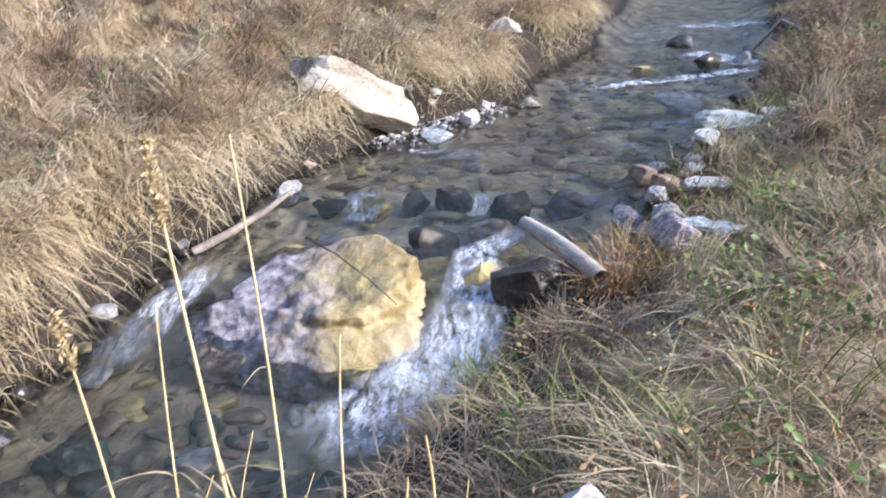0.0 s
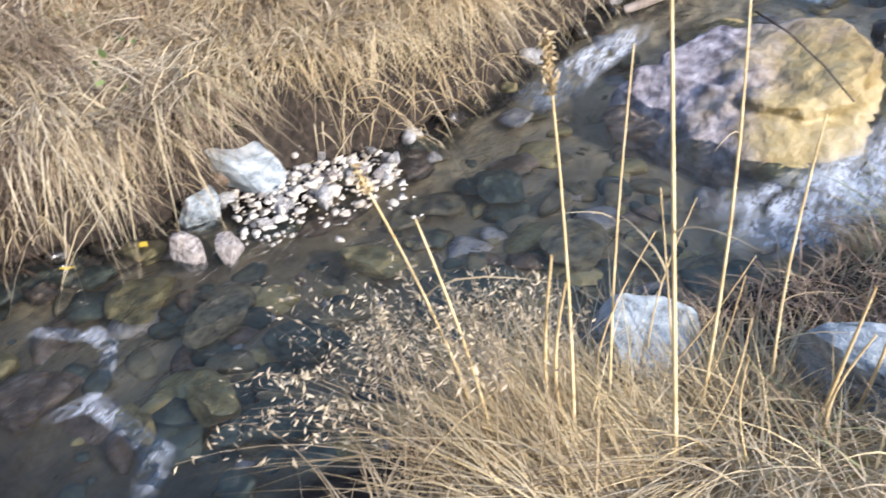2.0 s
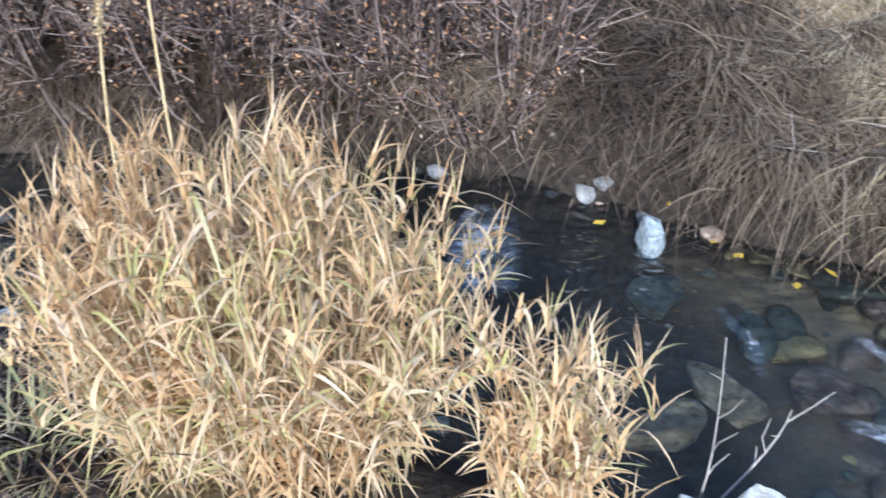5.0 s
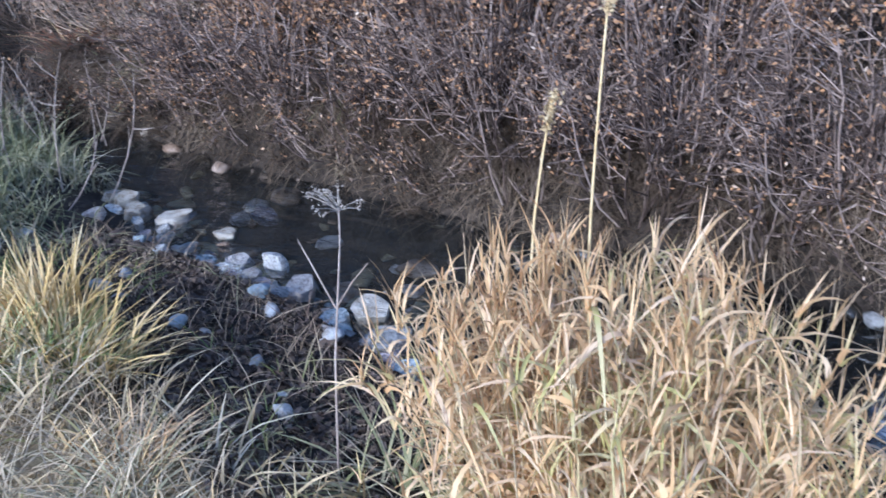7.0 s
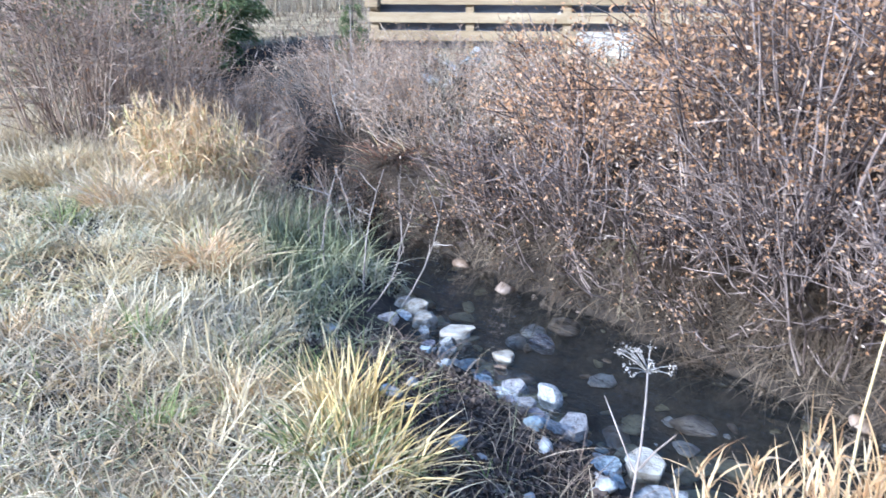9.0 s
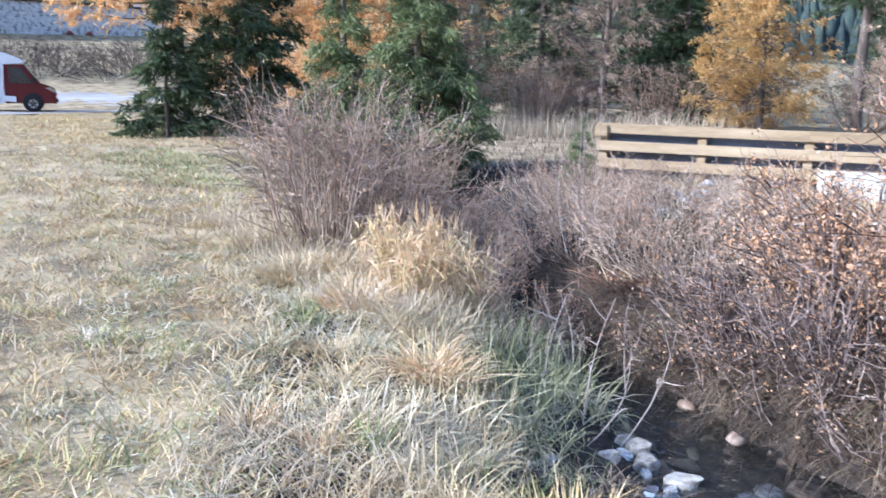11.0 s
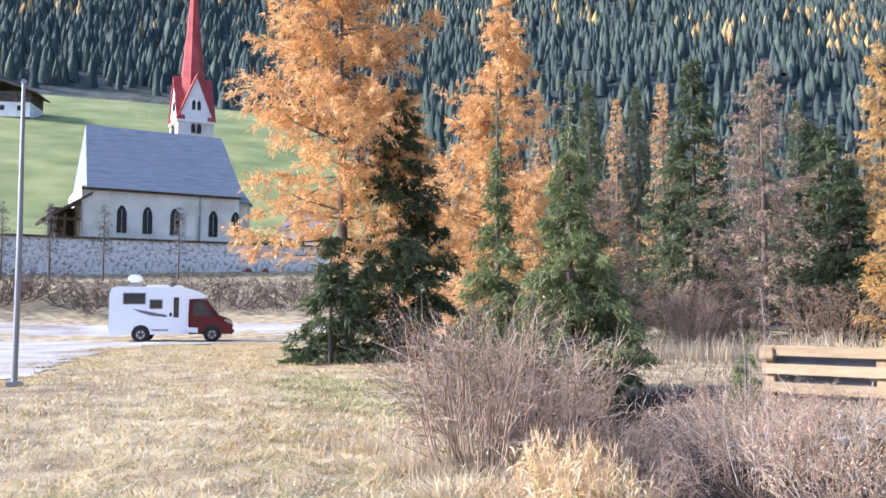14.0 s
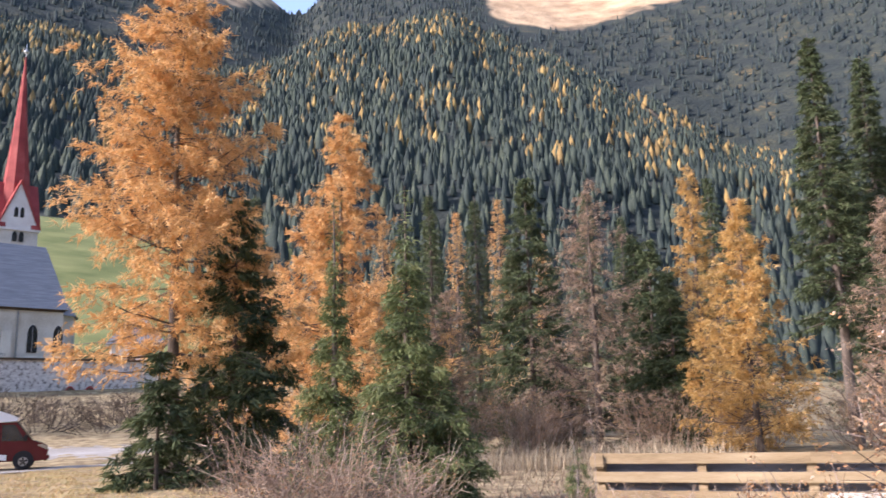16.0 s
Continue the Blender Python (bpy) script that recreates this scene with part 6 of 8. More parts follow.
    for lo, hi in zip(rings, rings[1:]):
        for k in range(8):
            bm.faces.new((lo[k], lo[(k + 1) % 8], hi[(k + 1) % 8], hi[k]))
    part("spire", bm, MAT["red_shingle"], ob, "tall slender red spire")
    v, f = tube_arrays([(tx, ty, 38.4), (tx, ty, 39.2), (tx, ty, 40.0)], [0.06, 0.05, 0.04], 6)
    child("spire_rod", tri_mesh("spire_rod", v, f, MAT["alloy"]), ob)
    bm = bmesh.new()
    bmesh.ops.create_icosphere(bm, subdivisions=2, radius=0.28, matrix=pose(tx, ty, 39.0))
    part("spire_ball", bm, MAT["alloy"], ob)
    return ob


church()


def yard_wall():
    ob = thing("churchyard_wall", "long pale rubble stone churchyard wall with a dark coping", "wall", pose(0, 0, 0))
    a, b = Vector((30, -77.0, 0)), Vector((-19, -82.5, 0))
    n = 10
    d = (b - a) / n
    turn = math.degrees(math.atan2(d.y, d.x))
    for k in range(n):
        c = a + d * (k + 0.5)
        top = 8.1 - 0.01 * k
        w = part("wall_section", box_bm((d.length, 0.7, 5.4), (0, 0, -2.7)), MAT["wall_stone"], ob)
        w.matrix_basis = pose(c.x, c.y, top, 0, 0, turn)
        part("coping", box_bm((d.length - 0.01, 1.0, 0.18), (0, 0, 0.09), 0.03), MAT["timber_dark"], w)
    for p in (Vector((-9.98, -81.1, 0)), Vector((-11.6, -81.28, 0))):
        q = part("arched_opening", prism_bm(arch_outline(0.95, 1.6), 0.12), MAT["timber_dark"], ob, "dark arched opening")
        q.matrix_basis = pose(p.x, p.y, 4.1, 0, 0, turn)
        r = part("surround", prism_bm(arch_outline(1.2, 1.8), 0.06), MAT["red_shingle"], q)
        r.location.z = -0.06
    return ob


yard_wall()


def chapel():
    ob = thing("chapel", "small white chapel with a steep grey roof behind the yard wall", "chapel", pose(-16.6, -88.2, 7.2, 0, 0, -8))
    part("wall", box_bm((4.6, 4.6, 3.6), (0, 0, 1.2)), MAT["render_white"], ob)
    bm = bmesh.new()
    bmesh.ops.create_cone(bm, cap_ends=True, segments=4, radius1=4.0, radius2=0.2, depth=3.6, matrix=pose(0, 0, 4.6, 0, 0, 45))
    part("roof", bm, MAT["slate"], ob)
    q = part("window", prism_bm(arch_outline(0.7, 1.3), 0.08), MAT["glass_dark"], ob)
    q.location = (0.4, 2.31, 1.0)


chapel()


def farmhouse():
    ob = thing("farmhouse", "white farmhouse with a dark wooden upper storey on the green slope", "house", pose(31, -232, plain_z(np.array([31.0]), np.array([-232.0]))[0] - 1, 0, 0, -12))
    part("wall", box_bm((13, 9, 4), (0, 0, 1.6)), MAT["render_white"], ob)
    part("upper_storey", box_bm((13.2, 9.2, 2.6), (0, 0, 4.6)), MAT["timber_dark"], ob)
    part("roof", prism_bm([(-8, 5.6), (0, 8.2), (8, 5.6), (8, 5.9), (0, 8.6), (-8, 5.9)], 11), MAT["bark"], ob)
    for x in (-4, 0, 4):
        for z in (1.8, 4.6):
            w = part("window", box_bm((1.0, 0.1, 1.2), (x, 4.62, z)), MAT["glass_dark"], ob)


farmhouse()


def lamp_pole():
    ob = thing("lamp_pole", "tall plain grey metal pole at the edge of the car park", "pole", pose(2.0, -19.8, gz(2.0, -19.8)))
    v, f = tube_arrays([(0, 0, -0.2), (0, 0, 3), (0.03, 0, 6.05)], [0.06, 0.055, 0.035], 10)
    child("shaft", tri_mesh("shaft", v, f, MAT["steel"], True), ob)
    part("cap", box_bm((0.1, 0.1, 0.08), (0.03, 0, 6.08), 0.02), MAT["alloy"], ob)
    part("base", box_bm((0.3, 0.3, 0.15), (0, 0, 0.02), 0.03), MAT["steel"], ob)


lamp_pole()


# ---- trees ----
def conifer(name, label, x, y, h, r, kind, seed, low=0.06, gaps=0.0, lean=0.0, pw=0.75, thin=1.0, bare_low=0.0):
    """A conifer: tapered trunk, limbs in whorls, and many short sprays of needles along them."""
    rng = np.random.default_rng(seed)
    tone = kind
    kind = "spruce" if kind == "spruce_light" else kind
    ob = thing(name, label, "tree", pose(x, y, gz(x, y) - 0.1), "trees of the wood edge")
    tz = np.linspace(0, h, 9)
    bend = np.cumsum(rng.normal(0, 0.02 * h / 9, (9, 2)), 0)
    tp = np.stack([bend[:, 0] + lean * tz, bend[:, 1], tz], 1)
    v, f = tube_arrays(tp, np.linspace(0.013 * h + 0.02, 0.006, 9), 8)
    child("trunk", tri_mesh("trunk", v, f, MAT["bark"], True), ob)
    limbs, sprays = Bulk(), []
    dirs = []
    close = math.hypot(x, y) < 19
    nlev = int(h * (9.0 if close else 4.2 if kind == "spruce" else 4.6))
    pw = max(pw, 0.92) if kind == "spruce" else pw
    for lv in range(nlev):
        s = low + (0.985 - low) * (lv + rng.uniform(0, 1)) / nlev
        z = s * h
        reach = r * ((1 - s) ** pw) * 1.15 * min(1, 0.5 + s * 4) + (0.03 if close else 0.1)
        for _ in range(6 if kind == "spruce" else 5):
            if rng.uniform() < (gaps if s > bare_low else 0.42) or (close and rng.uniform() < 1.9 * (s - 0.5)):
                continue
            a = rng.uniform(0, 2 * np.pi)
            ln = reach * (rng.uniform(0.55, 1.2) if kind == "spruce" else rng.uniform(0.3, 1.3))
            up = rng.uniform(-0.25, 0.1) if kind == "spruce" else rng.normal(0.12, 0.28)
            t = np.linspace(0, 1, 5)
            sag = -0.35 if kind == "spruce" else -0.2
            c = np.array([np.interp(z, tz, tp[:, 0]), np.interp(z, tz, tp[:, 1]), z])
            p = c + np.stack([np.cos(a) * ln * t, np.sin(a) * ln * t, ln * (up * t + sag * t * t + 0.22 * t ** 4)], 1)
            v, f = tube_arrays(p[[0, 2, 4]], [0.006 + 0.009 * ln, 0.004 + 0.005 * ln, 0.003], 3)
            limbs.add(v, f)
            n = int(thin * (30 if kind == "spruce" else 28 if kind != "larch_bare" else 13) * ln) + (1 if close else 6)
            side = np.array([-np.sin(a), np.cos(a), 0])
            nb = int((6 if kind == "spruce" else 5) * ln) + 4
            q = np.sqrt(rng.uniform(0.04, 1, nb))
            root = np.stack([np.interp(q, t, p[:, k]) for k in range(3)], 1)
            hand = np.where(rng.uniform(size=nb) < 0.5, -1.0, 1.0)
            bd = np.array([np.cos(a), np.sin(a), 0]) * rng.uniform(0.3, 1.0, (nb, 1)) + side * (hand * rng.uniform(0.2, 1.1, nb))[:, None]
            bd[:, 2] += rng.uniform(-0.75, -0.05, nb) if kind == "spruce" else rng.uniform(-0.9, 0.35, nb)
            bd /= np.linalg.norm(bd, axis=1, keepdims=True)
            bl = (0.34 * ln * (1 - 0.55 * q) + (0.05 if close else 0.14)) * rng.uniform(0.5, 1.25, nb)
            tw = np.cross(bd, rng.normal(size=bd.shape))
            tw *= 0.008 / (np.linalg.norm(tw, axis=1, keepdims=True) + 1e-9)
            limbs.add(np.stack([root - tw, root + tw, root + bd * bl[:, None]], 1).reshape(-1, 3), np.arange(3 * nb).reshape(-1, 3))
            who = rng.integers(0, nb, n)
            base = root[who] + bd[who] * (bl[who] * rng.uniform(0.05, 1.0, n))[:, None] + rng.normal(0, 0.022, (n, 3))
            d = bd[who] + rng.normal(0, 0.35, (n, 3))
            d[:, 2] -= 0.25
            sprays.append(base)
            dirs.append(d)
    tagged(child("branchwork", limbs.mesh("branchwork", MAT["bark"]), ob), kind="stuff")
    base, d = np.concatenate(sprays), np.concatenate(dirs)
    d /= np.linalg.norm(d, axis=1, keepdims=True)
    n = len(base)
    per = 8 if close else 3 if math.hypot(x, y) < 42 else 2
    base, d = np.repeat(base, per, 0), np.repeat(d, per, 0)
    d = d + rng.normal(0, 0.3 if kind == "spruce" else 0.5, d.shape)
    d /= np.linalg.norm(d, axis=1, keepdims=True)
    base = base + rng.normal(0, 0.055 if close else 0.04, base.shape)
    ln = rng.uniform(0.14, 0.4, len(base)) if kind == "spruce" else rng.uniform(0.1, 0.28, len(base))
    w = np.cross(d, rng.normal(size=d.shape))
    w /= np.linalg.norm(w, axis=1, keepdims=True)
    wd = (0.025 if kind == "spruce" else 0.016 if kind != "larch_bare" else 0.012) * rng.uniform(0.7, 1.5, len(base))
    if close:
        ln, wd = ln * 0.42, wd * 0.45
    v = np.stack([base - w * wd[:, None], base + w * wd[:, None], base + d * ln[:, None]], 1).reshape(-1, 3)
    f = np.arange(len(v)).reshape(-1, 3)
    mat = {"spruce": "spruce_needles", "spruce_light": "spruce_light", "larch": "larch_needles", "larch_yellow": "larch_yellow", "larch_bare": "larch_bare", "bare": "grey_twigs"}[tone]
    child("crown", tri_mesh("crown", v, f, MAT[mat]), ob)
    return ob


conifer("larch_tree", "tall orange autumn larch with wispy drooping limbs", -6.3, -26.7, 15.4, 3.0, "larch", 1, 0.22, 0.16, 0.02, 0.42, 1.5, 0.45)
conifer("spruce_tree", "young dark green spruce under the big larch", -5.5, -25.2, 3.9, 1.05, "spruce", 2, 0.04, 0.15)
conifer("spruce_tree", "dark spruce growing behind the big larch", -7.9, -26.4, 8.9, 2.15, "spruce", 3, 0.05, 0.1)
conifer("larch_tree", "slender orange larch with a thin top", -14.8, -34.3, 15.5, 4.2, "larch", 4, 0.05, 0.1, pw=0.9, thin=1.4)
conifer("spruce_tree", "slim green spruce with a sparse top", -6.6, -15.8, 6.0, 1.1, "spruce_light", 5, 0.04, 0.3, pw=2.1)
conifer("spruce_tree", "bushy green spruce behind the bare bushes", -7.5, -14.7, 6.0, 1.6, "spruce_light", 6, 0.01, 0.08, pw=1.75)
conifer("spruce_tree", "tall dark green spruce", -27.3, -37.3, 15.1, 3.1, "spruce", 7)
conifer("larch_tree", "nearly bare brown larch with a grey trunk", -25.2, -30.0, 12.5, 3.0, "larch_bare", 8, 0.05, 0.2)
conifer("spruce_tree", "dark green spruce at the wood edge", -31.3, -32.5, 10.8, 2.3, "spruce", 9)
conifer("larch_tree", "nearly bare greyish larch", -21.1, -35.5, 8.0, 2.1, "larch_bare", 10, 0.05, 0.15)
conifer("larch_tree", "orange larch behind the wood edge", -13.4, -43.0, 13.5, 3.2, "larch", 11, thin=1.2)
conifer("larch_tree", "golden yellow larch beyond the fence", -28.3, -24.1, 10.4, 2.2, "larch_yellow", 12, 0.03)
conifer("larch_tree", "tall golden larch at the wood edge", -37.7, -34.7, 16.2, 1.9, "larch_yellow", 13)
conifer("spruce_tree", "very tall spruce with a bare lower trunk", -35.4, -24.5, 19.6, 2.3, "spruce", 14, 0.28, 0.15)
conifer("spruce_tree", "very tall dark spruce beside its twin", -39.8, -25.0, 19.6, 2.4, "spruce", 15, 0.2, 0.1)
conifer("larch_tree", "pale tan half-bare larch", -29.7, -18.6, 9.4, 1.9, "larch_bare", 16, 0.05, 0.05)
conifer("spruce_tree", "dark spruce in the second row", -33.7, -36.0, 12.0, 1.9, "spruce", 17)
conifer("spruce_tree", "dark spruce in the second row", -29.3, -29.2, 8.3, 1.7, "spruce", 18)
back_a = conifer("spruce_tree", "dark spruce standing farther back", -30.5, -53.2, 18.0, 2.3, "spruce", 19, thin=0.25)
back_b = conifer("larch_tree", "pale orange larch standing farther back", -35.0, -57.0, 17.5, 1.7, "larch", 20, thin=0.28)
for k, (x, y) in enumerate([(-34.5, -53.2), (-26, -60), (-40, -47), (-45, -40), (-48, -52), (-52, -34), (-20, -62), (-38, -66), (-55, -45), (-58, -28)]):
    copy_thing(back_a, pose(x, y, gz(x, y) - 0.1, 0, 0, 40 * k))
for k, (x, y) in enumerate([(-34.7, -50.6), (-23, -57), (-46, -60), (-31, -62), (-50, -42)]):
    copy_thing(back_b, pose(x, y, gz(x, y) - 0.1, 0, 0, 70 * k))


# ---- bushes ----
def bush(name, label, x, y, h, r, stems, seed, leaf=None, leafs=0, size=0.05, twig="twig", spread=0.6, category="bush", upright=0.5, fine=6, fat=1.0):
    """A bush of many stems that fork into thin twigs, with the leaves that are left."""
    rng = np.random.default_rng(seed)
    z0 = gz(x, y)
    ob = thing(name, label, category, pose(x, y, z0 - 0.03))
    wood, spots = Bulk(), []
    for _ in range(stems):
        a = rng.uniform(0, 2 * np.pi)
        q = rng.uniform(0, 0.75) * r
        b = np.array([np.cos(a) * q, np.sin(a) * q, 0])
        out = rng.uniform(0.1, 1.0) * r * spread * 1.4
        top = h * rng.uniform(0.6, 1.05)
        t = np.linspace(0, 1, 6)
        a2 = a + rng.normal(0, 0.4)
        p = b + np.stack([np.cos(a2) * out * t ** upright, np.sin(a2) * out * t ** upright, top * t], 1) + np.cumsum(rng.normal(0, 0.025 * h, (6, 3)), 0) * t[:, None]
        v, f = tube_arrays(p, np.linspace(0.003 + 0.0038 * h, 0.0022, 6) * fat, 4)
        wood.add(v, f)
        for _ in range(rng.integers(6, 11)):
            s = rng.uniform(0.2, 0.97)
            c = np.array([np.interp(s, t, p[:, k]) for k in range(3)])
            ln = h * rng.uniform(0.14, 0.38)
            d = np.array([np.cos(a2), np.sin(a2), 0.8]) + rng.normal(0, 0.65, 3)
            d /= np.linalg.norm(d)
            pp = c + np.outer(np.linspace(0, ln, 4), d) + np.cumsum(rng.normal(0, 0.05 * ln, (4, 3)), 0)
            v, f = tube_arrays(pp[[0, 2, 3]], np.array([0.0036, 0.0026, 0.0016]) * fat, 3)
            wood.add(v, f)
            spots.append(pp[1:])
            c2 = pp[rng.integers(1, 4, fine)]
            d2 = d + rng.normal(0, 0.6, (fine, 3))
            d2 /= np.linalg.norm(d2, axis=1, keepdims=True)
            e2 = c2 + d2 * ln * rng.uniform(0.3, 0.7, (fine, 1))
            w2 = np.cross(d2, rng.normal(size=(fine, 3)))
            w2 *= 0.0024 * fat / (np.linalg.norm(w2, axis=1, keepdims=True) + 1e-9)
            wood.add(np.stack([c2 - w2, c2 + w2, e2], 1).reshape(-1, 3), np.arange(3 * fine).reshape(-1, 3))
            spots += [0.5 * (c2 + e2), e2]
    tagged(child("brushwood", wood.mesh("brushwood", MAT[twig]), ob), kind="stuff")
    if leafs:
        sp = np.concatenate(spots)
        c = sp[rng.integers(0, len(sp), leafs)] + rng.normal(0, 0.03, (leafs, 3))
        v, f = leaves(c, rng.uniform(0.5, 1.3, leafs) * size, rng)
        child("foliage", tri_mesh("foliage", v, f, MAT[leaf]), ob)
    return ob


bush("bare_bush", "leafless grey-brown bush with many upright stems", -3.2, -8.6, 1.4, 0.45, 48, 31, "bush_leaf", 1600, 0.026, "pale_twigs", 0.7, fine=4, fat=1.25)
bush("bare_bush", "leafless brown bush with fine twigs", -4.1, -8.8, 1.4, 0.45, 48, 32, "bush_leaf", 1600, 0.026, "pale_twigs", 0.7, fine=4, fat=1.25)
bush("bare_bush", "leafless bush behind, with fine grey twigs", -3.9, -10.2, 1.5, 0.7, 60, 33, "dead_leaf", 2000, 0.03, "twig", 0.7)
for k, (x, y, h, r) in enumerate([(-4.75, -2.9, 1.9, 0.75), (-4.95, -3.3, 1.6, 0.5), (-5.0, -1.9, 1.4, 0.7), (-5.7, -3.0, 2.3, 0.65), (-6.5, -3.6, 1.4, 0.55), (-5.8, -2.2, 2.0, 0.8), (-5.1, -4.6, 0.95, 0.5), (-6.9, -3.3, 2.4, 0.8), (-6.0, -5.1, 0.95, 0.6), (-6.2, -1.4, 1.5, 0.7)]):
    bush("willow_bush", "autumn bush with withered brown and orange leaves over the creek", x, y, h, r, 52, 40 + k, "bush_leaf", 6500, 0.031, "twig", 0.8, upright=0.8, fine=2, fat=1.2)
for k, (x, y, h, r) in enumerate([(-4.6, -6.9, 0.6, 0.5), (-5.4, -7.6, 0.6, 0.55), (-5.3, -6.3, 0.6, 0.5), (-6.3, -7.6, 0.6, 0.55), (-6.4, -8.8, 0.65, 0.6), (-5.0, -9.0, 0.9, 0.5), (-7.6, -8.4, 0.6, 0.6), (-6.9, -6.4, 0.7, 0.6), (-4.2, -7.6, 0.7, 0.4), (-6.9, -11.4, 0.7, 0.6), (-5.9, -9.6, 0.7, 0.6), (-5.5, -10.6, 0.8, 0.6), (-6.8, -9.6, 0.65, 0.6), (-6.3, -10.7, 0.7, 0.6), (-4.9, -11.6, 0.8, 0.6), (-7.6, -10.0, 0.6, 0.5), (-5.9, -12.4, 0.8, 0.6)]):
    bush("red_shrub", "low leafless reddish-brown shrub by the creek", x, y, h, r, 44, 60 + k, "bush_leaf", 1100, 0.024, "pale_twigs", 0.85, fine=4)
for k in range(26):
    y = -5.5 + 0.2 * k
    x = float(far_edge(np.array([y]))[0]) - 0.04 - 0.1 * (k % 3)
    bush("bank_shrub", "low twiggy brown shrub leaning over the creek", x, y, 0.3 + 0.12 * (k % 4) + 0.2 * (k > 12), 0.3, 24, 110 + k, "bush_leaf", 420, 0.022, "twig", 0.9, upright=0.6, fine=2, fat=1.15)
for k, (x, y, h, r) in enumerate([(3.1, 6.5, 0.45, 0.35), (3.8, 8.6, 0.6, 0.4), (4.4, 9.6, 0.7, 0.5)]):
    bush("bank_shrub", "low reddish-brown shrub at the upstream bank", x, y, h, r, 34, 160 + k, "dead_leaf", 900, 0.024, "pale_twigs", 0.85, fine=3)
sapling = conifer("spruce_sapling", "knee-high young spruce by the fence", -7.95, -10.63, 4.4, 1.1, "spruce_light", 21, 0.02, 0.3, thin=0.6)
sapling.matrix_basis = pose(-7.95, -10.63, gz(-7.95, -10.63) - 0.03) @ Matrix.Scale(0.27, 4)
# dark scrub below the churchyard wall
scrub = bush("scrub", "dark leafless scrub below the churchyard wall", 9, -66, 2.1, 2.6, 30, 71, "scrub_leaf", 3000, 0.09, "scrub_twig", 0.8, fine=3, fat=2.2)
for k in range(18):
    x, y = 15 - 2.2 * k + 0.8 * math.sin(k * 2.1), -65.5 + 2.2 * math.sin(k * 1.3)
    copy_thing(scrub, pose(x, y, gz(x, y) - 0.1, 0, 0, 53 * k))
for k, (x, y) in enumerate([(6.5, -76), (2.5, -76.5), (-3.5, -77.5), (10, -76)]):
    conifer("bare_tree", "small leafless grey tree in front of the churchyard wall", x, y, 6.5, 1.0, "bare", 90 + k, 0.35, 0.5, thin=0.25)
# brown undergrowth at the wood edge
scrub = bush("undergrowth", "leafless grey-brown undergrowth at the wood edge", -19, -34.5, 2.6, 1.6, 34, 72, "dead_leaf", 1200, 0.08, "pale_twigs", 0.8, fine=6, fat=2.0)
for k, (x, y) in enumerate([(-22, -31), (-24.5, -33), (-20, -33), (-27, -28), (-30, -26), (-17.5, -36), (-32, -22), (-33, -19), (-26, -34)]):
    copy_thing(scrub, pose(x, y, gz(x, y) - 0.1, 0, 0, 31 * k))


# ---- grass ----
def scatter(rng, n, x0, x1, y0, y1, keep):
    """Places for blades in a rectangle, kept by keep(x, y)."""
    x, y = rng.uniform(x0, x1, n), rng.uniform(y0, y1, n)
    k = keep(x, y)
    return x[k], y[k]


def sward(name, label, x, y, height, width, mat, seed, az=None, lean=(0.1, 0.5), droop=(0.1, 0.6), segs=3, hang=0.0):
    rng = np.random.default_rng(seed)
    n = len(x)
    base = np.stack([x, y, ground_z(x, y) - 0.01], 1)
    hh = height[0] + (height[1] - height[0]) * rng.uniform(0, 1, n) ** 1.3
    hh *= 0.75 + 0.5 * smooth01(0.5 + 0.7 * wobble(x, y, 2.4, seed))
    ww = rng.uniform(width[0], width[1], n)
    aa = rng.uniform(0, 6.283, n) if az is None else az(x, y, rng)
    v, f = blades(base, hh, ww, aa, rng.uniform(*lean, n), rng.uniform(*droop, n), segs, rng, hang)
    return tagged(new(name, tri_mesh(name, v, f, MAT[mat])), label, "grass", kind="stuff")


def to_creek(x, y, rng):
    return np.where(x < far_edge(y) + 0.5, rng.normal(-0.25, 1.0, len(x)) + 0.5 * wobble(x, y, 2.7, 9), rng.normal(2.9, 0.8, len(x)))


rng = np.random.default_rng(77)


def off_rock(x, y):
    return ~(((x + 0.82) / 0.5) ** 2 + ((y - 5.95) / 0.34) ** 2 < 1) & ~(((x - 0.26) / 0.36) ** 2 + ((y - 7.95) / 0.5) ** 2 < 1)


def patchy(x, y, k, seed, lo=0.25):
    """Thins blades out between clumps."""
    return rng.uniform(size=len(x)) < lo + (1 - lo) * smooth01(0.5 + 1.1 * wobble(x, y, k, seed))


STRIP = lambda x, y: ~((y > 5.5) & (y < 7.0) & (x > -0.8 + (y - 5.6) * 0.7)) & ~((np.abs(y - 1.65) < 0.3) & (x > -2.5))
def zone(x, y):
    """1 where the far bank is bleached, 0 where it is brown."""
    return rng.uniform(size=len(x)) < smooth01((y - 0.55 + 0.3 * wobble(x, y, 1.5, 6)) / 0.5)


gx_, gy_ = scatter(rng, 160000, -8.5, 1.5, -1.8, 13, lambda x, y: (far_edge(y) - x > 0.08) & (far_edge(y) - x < 6) & off_rock(x, y) & (rng.uniform(size=len(x)) < np.exp(-(far_edge(y) - x) / 3.0)) & patchy(x, y, 2.6, 3, 0.7))
k = zone(gx_, gy_)
sward("dry_bank_grass", "long dry straw-coloured grass of the far bank", gx_[k], gy_[k], (0.14, 0.36), (0.005, 0.011), "straw", 61, None, (0.2, 0.8), (0.2, 0.9), 3)
# brown blades below y 0.25 take the dark copy that paints bank shade
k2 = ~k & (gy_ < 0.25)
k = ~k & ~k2
